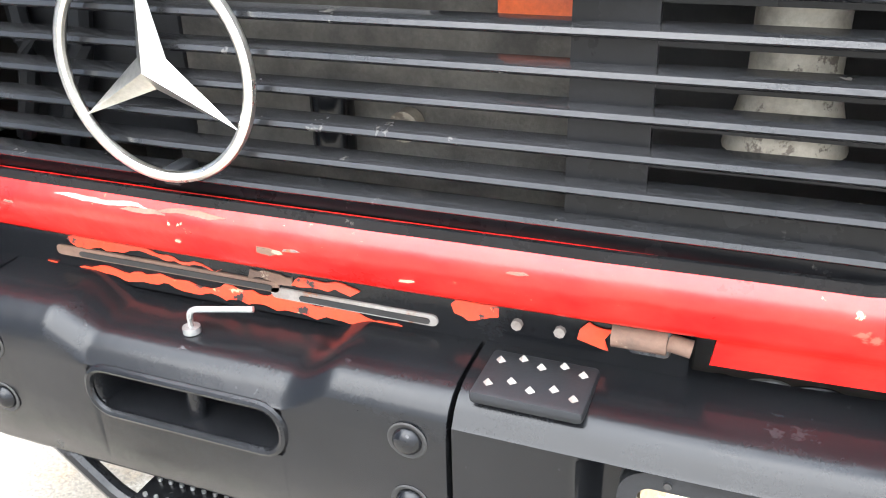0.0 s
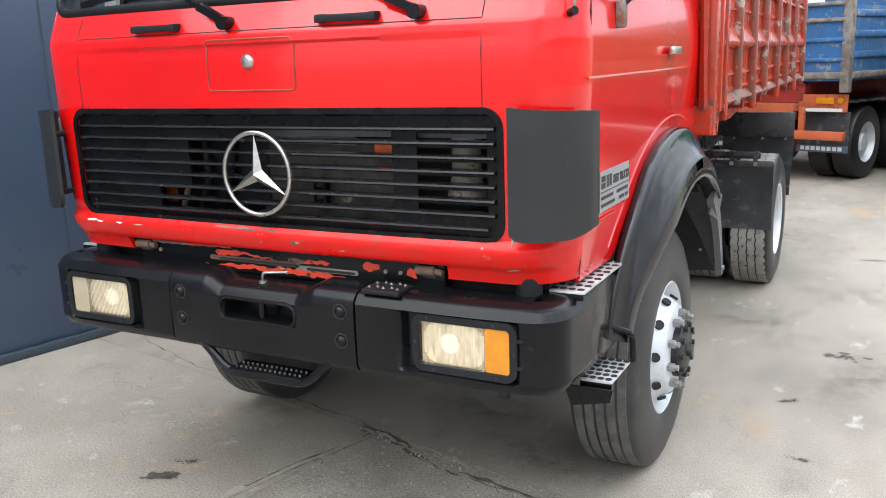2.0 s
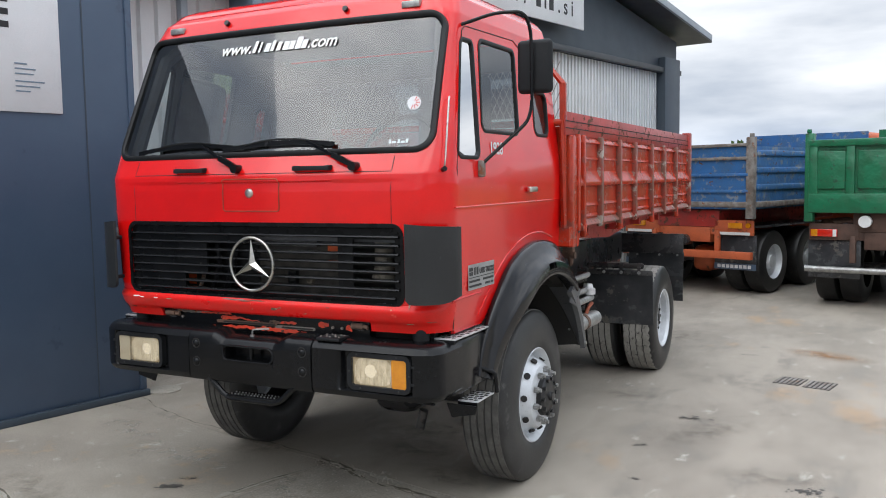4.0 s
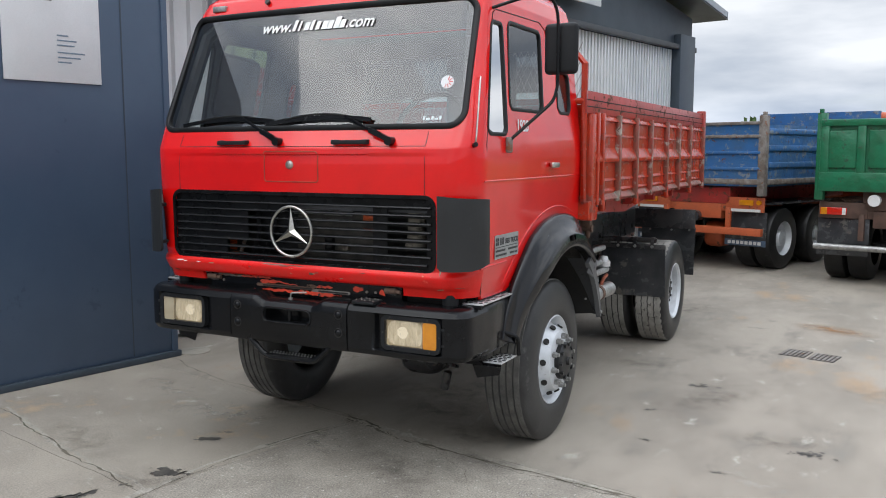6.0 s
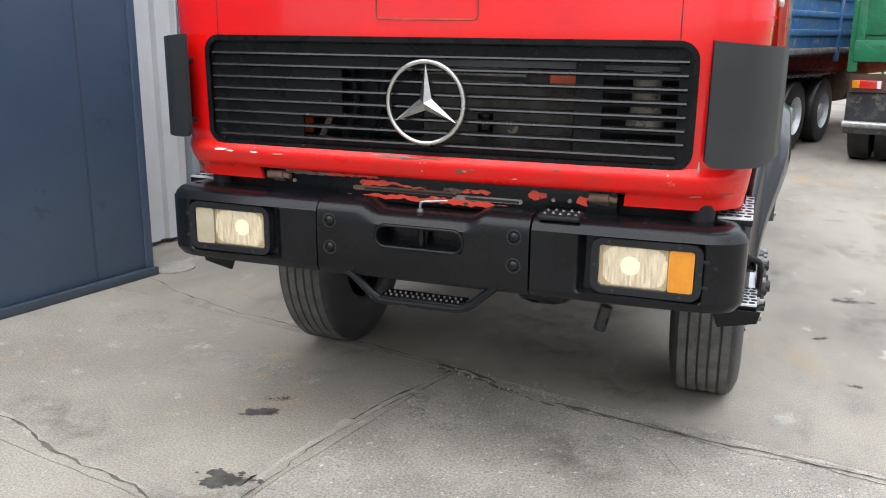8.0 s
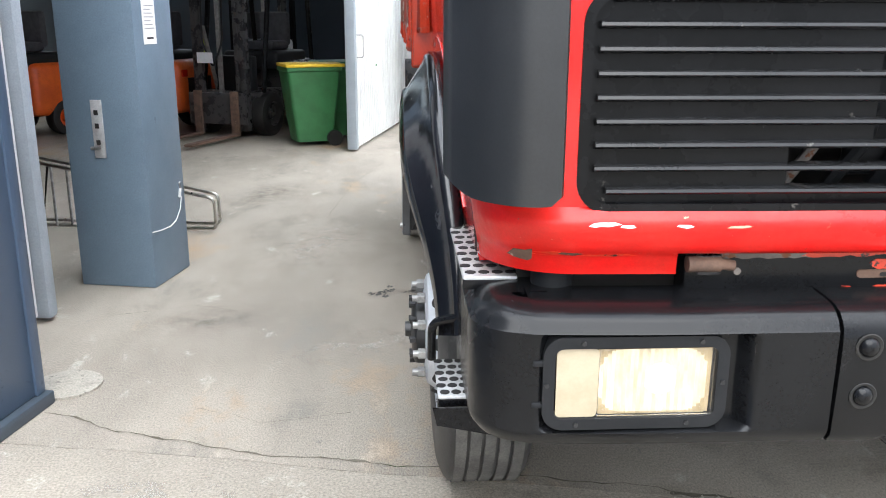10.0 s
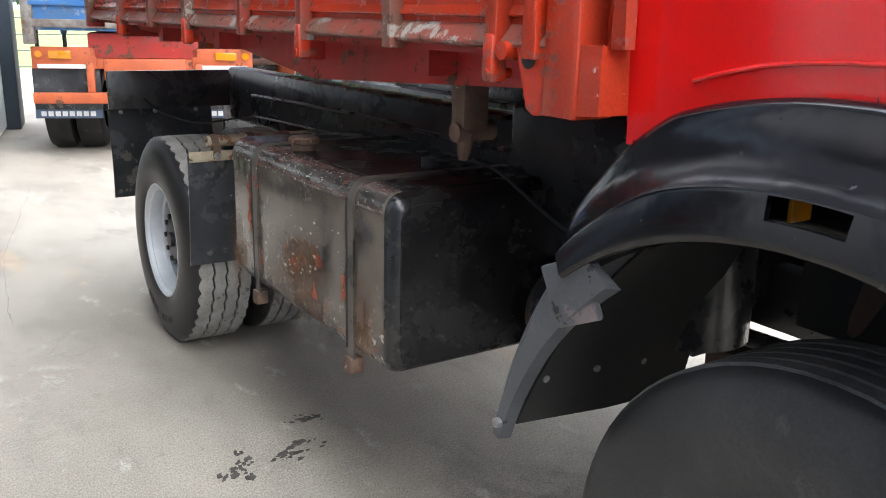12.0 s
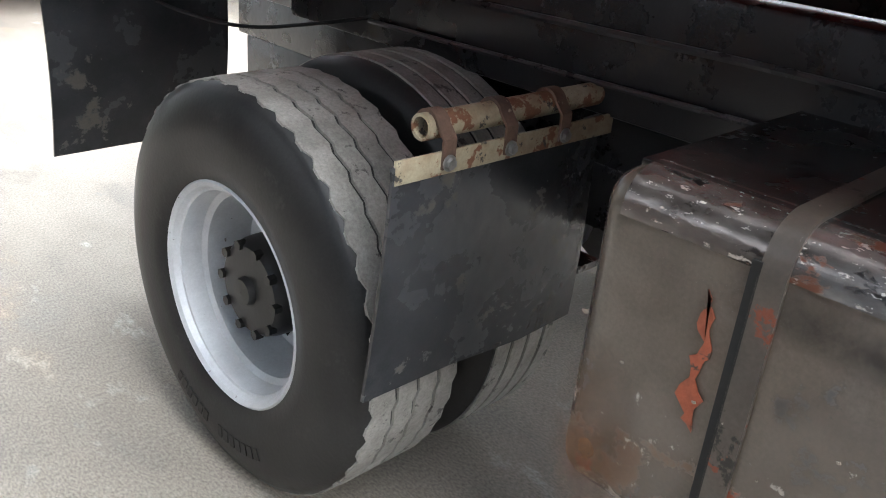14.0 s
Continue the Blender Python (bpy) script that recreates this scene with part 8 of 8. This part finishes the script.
def build_forklift(at, yaw, colour, label, forks=True, hood=None):
    f = thing("forklift", at, label, "forklift", "forklifts in the hall")
    put = local(Matrix.Translation(at) @ Matrix.Rotation(radians(yaw), 4, "Z"))
    bm = boxed(-0.52, 0.52, -1.05, -0.1, 0.28, 1.02, 0.12, 4)
    put("counterweight", bm, colour, f)
    put("bonnet", boxed(-0.45, 0.45, -0.95 if hood else -0.75, 0.15, 0.9, 1.28 if hood else 1.15, 0.06, 3), hood or BLACK_PLASTIC, f)
    put("floor", boxed(-0.5, 0.5, -0.1, 0.75, 0.35, 0.62, 0.04), colour, f)
    put("seat", boxed(-0.25, 0.25, -0.6, -0.1, 1.15, 1.28, 0.05), FABRIC, f)
    put("backrest", boxed(-0.24, 0.24, -0.68, -0.55, 1.2, 1.7, 0.05), FABRIC, f)
    for x in (-0.48, 0.48):
        bm = tube(bmesh.new(), bent([(x, -0.85, 1.0), (x, -0.75, 2.1), (x, 0.35, 2.15), (x, 0.62, 0.6)], 0.12), 0.035, 8)
        put("guard_post", bm, BLACK, f)
        put("mast_channel", boxed(x * 0.75 - 0.05, x * 0.75 + 0.05, 0.84, 0.96, 0.1, 2.3, 0.01), CHASSIS, f)
        put("mast_rail", boxed(x * 0.6 - 0.03, x * 0.6 + 0.03, 0.9, 0.98, 0.1, 2.25, 0.008), CHASSIS, f)
        if forks:
            bm = boxed(x * 0.6 - 0.06, x * 0.6 + 0.06, 1.06, 1.1, 0.07, 0.65, 0.006)
            box(bm, x * 0.6 - 0.06, x * 0.6 + 0.06, 1.06, 2.2, 0.05, 0.085, 0.008)
            put("fork", bm, RUST, f)
        simple_wheel(put, x * 1.0, 0.55, 0.31, 0.22, f, colour)
        simple_wheel(put, x * 0.92, -0.62, 0.25, 0.18, f, colour)
    for k in range(6):
        put("guard_bar", boxed(-0.46, 0.46, -0.7 + 0.18 * k, -0.66 + 0.18 * k, 2.12, 2.15, 0.004), BLACK, f)
    put("carriage", boxed(-0.45, 0.45, 1.02, 1.06, 0.2, 0.62, 0.008), CHASSIS, f)
    put("lift_chain", boxed(-0.03, 0.03, 0.9, 0.94, 0.3, 2.2), STEEL, f)
    put("dash", boxed(-0.3, 0.3, 0.45, 0.6, 0.6, 1.1, 0.03), BLACK_PLASTIC, f)
    put("tail_lamp", boxed(-0.44, -0.32, -1.07, -1.03, 0.8, 0.9, 0.01), REDLENS, f)
    put("vent", boxed(-0.30, 0.30, -1.06, -1.045, 0.55, 0.78, 0.01), BLACK_PLASTIC, f)
    return f


build_forklift((-6.7, 10.6, 0), 150, ORANGE, "orange forklift parked inside the dark hall", False)
build_forklift((-5.15, 11.7, 0), 70, ORANGE, "orange forklift turned sideways in the hall", False)
black_lift = build_forklift((-3.35, 11.4, 0), 158, CHASSIS, "grimy black forklift with its forks lowered")
put_on = local(Matrix.Translation((-3.35, 11.4, 0)) @ Matrix.Rotation(radians(158), 4, "Z"))
put_on("data_panel", boxed(0.36, 0.56, 0.72, 0.74, 1.05, 1.42, 0.006), LIME, black_lift, "yellow-green plate beside the mast")
put_on("label_plate", boxed(0.02, 0.26, 1.065, 1.08, 1.02, 1.16, 0.003), SIGNWHITE, black_lift)
put_on("hydraulic_hose", tube(bmesh.new(), bent([(0.2, 0.98, 2.2), (0.22, 1.0, 1.3), (0.05, 1.02, 0.95), (-0.1, 1.0, 1.3), (-0.12, 0.98, 2.2)], 0.08), 0.014, 8), BLACK_PLASTIC, black_lift)
put_on("tilt_ram", rod(bmesh.new(), (0.30, 0.55, 0.6), (0.30, 0.84, 1.5), 0.03, 10), STEEL, black_lift)
build_forklift((-3.5, 13.4, 0), 8, ORANGE, "orange forklift with a cream bonnet at the back", False, SIGNWHITE)
build_forklift((-8.3, 8.0, 0), 120, ORANGE, "orange forklift deep inside the hall", False)


def build_hall_clutter():
    s = thing("storage_rack", on_hall(-13.4, 6, 0), "dark steel storage rack along the back wall", "rack")
    for y in (0.0, 3.0, 6.0, 9.0, 12.0):
        for x in (-13.7, -12.9):
            hall_part("upright", boxed(x - 0.05, x + 0.05, y - 0.05, y + 0.05, 0, 3.6), NAVY, s)
    for z in (1.2, 2.4, 3.4):
        hall_part("shelf", boxed(-13.75, -12.85, -0.05, 12.05, z, z + 0.1), ORANGE_CH, s)
    rng = random.Random(9)
    for k in range(14):
        y, z = 0.3 + 0.82 * k, (0.0, 1.3, 2.5)[k % 3]
        bx = hall_part("crate", boxed(-13.6, -12.95, y, y + 0.6, z, z + rng.uniform(0.4, 0.8), 0.02), (RUST, WORN_GREY, BIN, YELLOW, CLADDING)[k % 5])
        tagged(bx, "stored crate on the dark rack", "crate", "crates on the rack")
    t = thing("pallet_truck", (-4.5, 5.0, 0), "hand pallet truck with a rusty pump and an orange handle", "pallet truck")
    part("grip", boxed(-4.42, -4.22, 4.86, 4.96, 0.52, 0.60, 0.025), ORANGE, t, "orange plastic handle head")
    part("grip_cover", tube(bmesh.new(), bent([(-4.33, 4.92, 0.58), (-4.37, 4.95, 0.72), (-4.50, 5.05, 0.86)], 0.06), 0.06, 10), BLACK_PLASTIC, t, "black rubber handle cover")
    part("pump", lathe(bmesh.new(), [(0.001, 0.50), (0.07, 0.49), (0.10, 0.44), (0.10, 0.30), (0.07, 0.26), (0.07, 0.10)], 20, Matrix.Translation((-4.35, 4.97, 0)) @ Matrix.Rotation(radians(-90), 4, "Y")), RUST, t, "rusty hydraulic pump")
    part("draw_bar", tube(bmesh.new(), [(-4.34, 4.93, 0.56), (-4.38, 4.98, 0.30)], 0.02, 8), CHASSIS, t)
    part("steer_wheel", rod(bmesh.new(), (-4.34, 4.98, 0.08), (-4.16, 5.04, 0.08), 0.08, 20), STEEL, t, "worn grey steel roller")
    part("steer_tyre", rod(bmesh.new(), (-4.17, 5.035, 0.09), (-4.09, 5.06, 0.09), 0.09, 20), RUBBER, t)
    for y in (4.9, 5.35):
        part("fork", boxed(-5.6, -4.5, y - 0.08, y + 0.08, 0.06, 0.12, 0.01), RUST, t)


build_hall_clutter()

# ---- drain grates ----
for gx, gy in ((2.44, 4.80), (2.70, 4.72)):
    g = thing("drain_grate", (gx, gy, 0), "dark steel drain grate let into the concrete", "drain", "drains in the yard")
    put = local(Matrix.Translation((gx, gy, 0)) @ Matrix.Rotation(radians(-12), 4, "Z"))
    put("frame", boxed(-0.12, 0.12, -0.15, 0.15, -0.02, 0.003), DARK, g)
    for k in range(6):
        put("bar", boxed(-0.112 + 0.04 * k, -0.088 + 0.04 * k, -0.145, 0.145, 0.0, 0.008, 0.002), WORN_GREY, g)


# ---- trucks behind ----
def build_far_truck(at, yaw, colour, chassis, label, long_body, panelled, lamp_panel):
    """Rear of a tipper truck. Local origin: middle of the tailgate's foot on the ground; y runs forward."""
    t = thing("tipper_truck", at, label, "truck", "trucks parked behind")
    put = local(Matrix.Translation(at) @ Matrix.Rotation(radians(yaw), 4, "Z"))
    zb, zt, w = 1.40, 2.45, 1.22
    body = put("tipper_body", boxed(-w, w, 0.06, long_body, zb, zb + 0.1), colour, t, "steel tipper body")
    gate = put("tailgate", boxed(-w + 0.06, w - 0.06, 0.0, 0.05, zb, zt - 0.04), colour, t, "dented steel tailgate")
    if panelled:
        for x in (-w + 0.10, -0.62, 0.0, 0.62, w - 0.10):
            put("upright", boxed(x - 0.06, x + 0.06, -0.05, 0.02, zb + 0.12, zt - 0.06, 0.015), colour, gate)
        put("top_rail", boxed(-w + 0.04, w - 0.04, -0.06, 0.03, zt - 0.12, zt - 0.02, 0.015), colour, gate)
        put("bottom_rail", boxed(-w + 0.04, w - 0.04, -0.06, 0.03, zb - 0.02, zb + 0.26, 0.02), colour, gate)
        for x in (-0.31, 0.31, -0.9, 0.9):
            put("dented_panel", boxed(x - 0.22, x + 0.22, -0.03, 0.01, zb + 0.32, zt - 0.18, 0.03, 3), colour, gate)
    else:
        for z in (zb + 0.03, zb + 0.26, zb + 0.52, zb + 0.78, zt - 0.06):
            put("rail", boxed(-w + 0.06, w - 0.06, -0.035, 0.02, z, z + (0.09 if z < zb + 0.1 else 0.05), 0.012), WORN_GREY if z > zb + 0.75 or z < zb + 0.1 else colour, gate)
    for s in (-1, 1):
        put("corner_post", boxed(s * (w - 0.10), s * (w + 0.02), -0.03, 0.10, zb - 0.15, zt + 0.08, 0.012), WORN_GREY if not panelled else colour, body)
        put("post_hook", boxed(s * (w - 0.05), s * (w + 0.0), -0.02, 0.06, zt + 0.08, zt + 0.14, 0.01), WORN_GREY if not panelled else colour, body)
        side = put("drop_side", boxed(s * (w - 0.05), s * w, 0.1, long_body, zb, zt - 0.06), colour, body)
        for z in (zb + 0.03, zb + 0.3, zb + 0.57, zb + 0.84):
            put("side_rail", boxed(s * (w - 0.01), s * (w + 0.03), 0.1, long_body, z, z + 0.09, 0.015), colour if z > zb + 0.1 else WORN_GREY, side)
        for y in (long_body * 0.52, long_body - 0.05):
            put("side_post", boxed(s * (w - 0.02), s * (w + 0.05), y - 0.05, y + 0.05, zb - 0.1, zt, 0.01), colour, side)
    put("headboard", boxed(-w, w, long_body, long_body + 0.05, zb, zt + 0.3), colour, body)
    ch = put("chassis", boxed(-0.45, 0.45, 0.1, long_body + 2.2, 0.85, 1.1, 0.02), chassis, t)
    put("sub_frame", boxed(-0.6, 0.6, 0.1, long_body, 1.1, 1.38, 0.02), MAROON if not panelled else BROWN_CH, ch)
    put("rear_beam", boxed(-1.15, 1.15, 0.12, 0.22, 0.98, 1.12, 0.01), chassis, ch)
    put("bumper_bar", boxed(-1.2, 1.2, 0.0, 0.09, 0.60, 0.72, 0.01) if not panelled else rod(bmesh.new(), (-1.22, 0.0, 0.56), (1.22, 0.0, 0.56), 0.045), chassis if not panelled else STEEL, ch, "underrun bar")
    for s in (-1, 1):
        put("bar_hanger", boxed(s * 0.55, s * 0.63, 0.05, 0.12, 0.66, 1.05, 0.008), chassis, ch)
        lp = put("lamp_panel", boxed(s * 0.52, s * 1.20, 0.10, 0.13, 0.98, 1.22, 0.01), lamp_panel, ch)
        if panelled:
            put("tail_lamp", boxed(s * 0.80, s * 1.17, 0.06, 0.10, 1.03, 1.14, 0.01), REDLENS, lp, "red tail lamp cluster")
            put("indicator", boxed(s * 1.07, s * 1.16, 0.055, 0.06, 1.035, 1.135, 0.003), AMBER, lp)
            put("reverse_lamp", boxed(s * 0.81, s * 0.86, 0.055, 0.06, 1.035, 1.135, 0.003), CLADDING, lp)
        else:
            put("tail_lamp", boxed(s * 0.78, s * 1.02, 0.06, 0.10, 1.09, 1.18, 0.01), AMBER, lp, "amber and red tail lamp")
            put("reflector", rod(bmesh.new(), (s * 1.12, 0.06, 1.14), (s * 1.12, 0.10, 1.14), 0.04, 20), AMBER, lp)
            put("text_bar", boxed(s * 0.56, s * 1.14, 0.085, 0.099, 0.985, 1.03), CLADDING, lp)
        fl = put("mudflap", boxed(s * 0.50, s * 1.22, 0.16, 0.175, 0.42, 0.98, 0.004), FLAP, t, "black rubber mudflap")
        if not panelled:
            put("flap_edge", boxed(s * 0.50, s * 1.22, 0.150, 0.16, 0.42, 0.52, 0.003), NAVY, fl)
            for k in range(8):
                put("text_bar", boxed(s * 0.86 - 0.30 + 0.075 * k, s * 0.86 - 0.30 + 0.075 * k + 0.055, 0.145, 0.149, 0.445, 0.50), CLADDING, fl)
        for y in (0.85, 2.2):
            for x in (0.70, 1.04):
                simple_wheel(put, s * x, y, 0.52, 0.30, t, SILVER if x > 1 else DARK)
        put("mudguard", boxed(s * 0.55, s * 1.2, 0.4, 2.7, 1.09, 1.12, 0.01), CHASSIS, t)
    for y in (0.85, 2.2):
        put("axle", rod(bmesh.new(), (-0.9, y, 0.52), (0.9, y, 0.52), 0.09), CHASSIS, ch)
        put("differential", boxed(-0.2, 0.2, y - 0.22, y + 0.22, 0.3, 0.75, 0.12, 3), ORANGE_CH if not panelled else CHASSIS, ch)
    put("coupling", rod(bmesh.new(), (0, 0.0, 0.88), (0, 0.2, 0.88), 0.09), CHASSIS, ch)
    if panelled:
        put("work_lamp", rod(bmesh.new(), (-0.42, -0.02, 1.26), (-0.42, 0.06, 1.26), 0.085, 24), CLADDING, ch, "round white work lamp")
    tk = put("side_tank", rod(bmesh.new(), (0.98, 3.3, 0.85), (0.98, 4.3, 0.85), 0.26, 24), RUST if not panelled else CHASSIS, t, "round tank on the chassis")
    put("cab", boxed(-1.15, 1.15, long_body + 0.25, long_body + 2.1, 1.0, 2.75, 0.12, 3), ORANGE_CH, t)


build_far_truck((0.27, 10.81, 0), -20, BLUE_TIP, ORANGE_CH, "worn blue tipper truck on an orange chassis", 4.6, False, ORANGE_CH)
build_far_truck((3.42, 9.6, 0), -12, GREEN_TIP, BROWN_CH, "dark green tipper truck with a dented tailgate", 4.6, True, BROWN_CH)
build_far_truck((5.0, 17.5, 0), -14, ORANGE_CH, BROWN_CH, "rusty orange tipper truck parked further back", 4.6, False, BROWN_CH)


# ---- beyond the yard ----
def build_beyond():
    g = part("ground_meadow", boxed(-80, 80, 27, 400, -0.06, 0.01), GRASS)
    tagged(g, "green meadow beyond the yard fence", "grass", kind="structure")
    f = thing("fence", (-4, 25, 0), "tall dark steel fence at the end of the yard", "fence")
    for k in range(36):
        x = -16 + 1.2 * k
        part("post", boxed(x - 0.03, x + 0.03, 24.97, 25.03, 0, 2.0), NAVY_TRIM, f)
    for z in (0.15, 0.55, 0.95, 1.35, 1.75, 1.95):
        part("wire", boxed(-16, 26, 24.99, 25.01, z, z + 0.02), NAVY_TRIM, f)
    gate = thing("gate_post", on_hall(0.9, 15.6, 0), "slim black steel gate leaf beside the hall corner", "gate")
    for x in (0.35, 0.75):
        hall_part("upright", boxed(x - 0.03, x + 0.03, 16.0, 16.06, 0, 2.3), CHASSIS, gate)
    hall_part("crossbar", boxed(0.35, 0.75, 16.0, 16.06, 2.2, 2.26), CHASSIS, gate)
    rng = random.Random(12)
    for k in range(16):
        x, y = -60 + 9 * k + rng.uniform(-3, 3), 75 + rng.uniform(-10, 25)
        h = rng.uniform(4, 7)
        t = thing("tree", (x, y, 0), "far green tree at the edge of the meadow", "tree", "far trees")
        bm = bmesh.new()
        rod(bm, (x, y, 0), (x, y, h * 0.5), 0.22, 8, 0.12)
        for q in range(3):
            a = q * 2.1
            rod(bm, (x, y, h * 0.4), (x + 1.2 * math.cos(a), y + 1.2 * math.sin(a), h * 0.68), 0.1, 6, 0.04)
        part("trunk", bm, RUST, t)
        bm = bmesh.new()
        for q in range(260):
            u = Vector((rng.gauss(0, 1), rng.gauss(0, 1), rng.gauss(0, 0.9)))
            u = u.normalized() * rng.uniform(0.5, 1.0) ** 0.5
            c = Vector((x + u.x * h * 0.36, y + u.y * h * 0.36, h * 0.66 + u.z * h * 0.34))
            mm = Matrix.Translation(c) @ Euler((rng.uniform(0, 6), rng.uniform(0, 6), rng.uniform(0, 6))).to_matrix().to_4x4()
            s = rng.uniform(0.15, 0.34)
            bm.faces.new([bm.verts.new(mm @ Vector(p)) for p in ((-s, -s * 0.6, 0), (s, -s * 0.5, 0.1), (s * 0.7, s * 0.6, 0), (-s * 0.6, s * 0.7, 0.1))])
        tagged(part("crown", bm, LEAF, t), kind="stuff")
    for x, y, w, d, h in ((-22, 62, 10, 8, 3.2), (30, 70, 14, 9, 4.0)):
        hs = thing("farm_house", (x, y, 0), "far low house with a tiled roof beyond the meadow", "house", "far houses")
        part("wall", boxed(x - w / 2, x + w / 2, y, y + d, 0, h), CLADDING, hs)
        bm = bmesh.new()
        slab_of(bm, [(y - 0.5, h), (y + d + 0.5, h), (y + d / 2, h + 2.2)], w + 1, Matrix.Translation((x + w / 2 + 0.5, 0, 0)) @ Matrix.Rotation(radians(90), 4, "Z"))
        part("roof", bm, RUST, hs)
        for k in range(3):
            part("window", boxed(x - w / 3 + k * w / 3 - 0.5, x - w / 3 + k * w / 3 + 0.5, y - 0.03, y + 0.02, h * 0.35, h * 0.75), DARK, hs)


build_beyond()
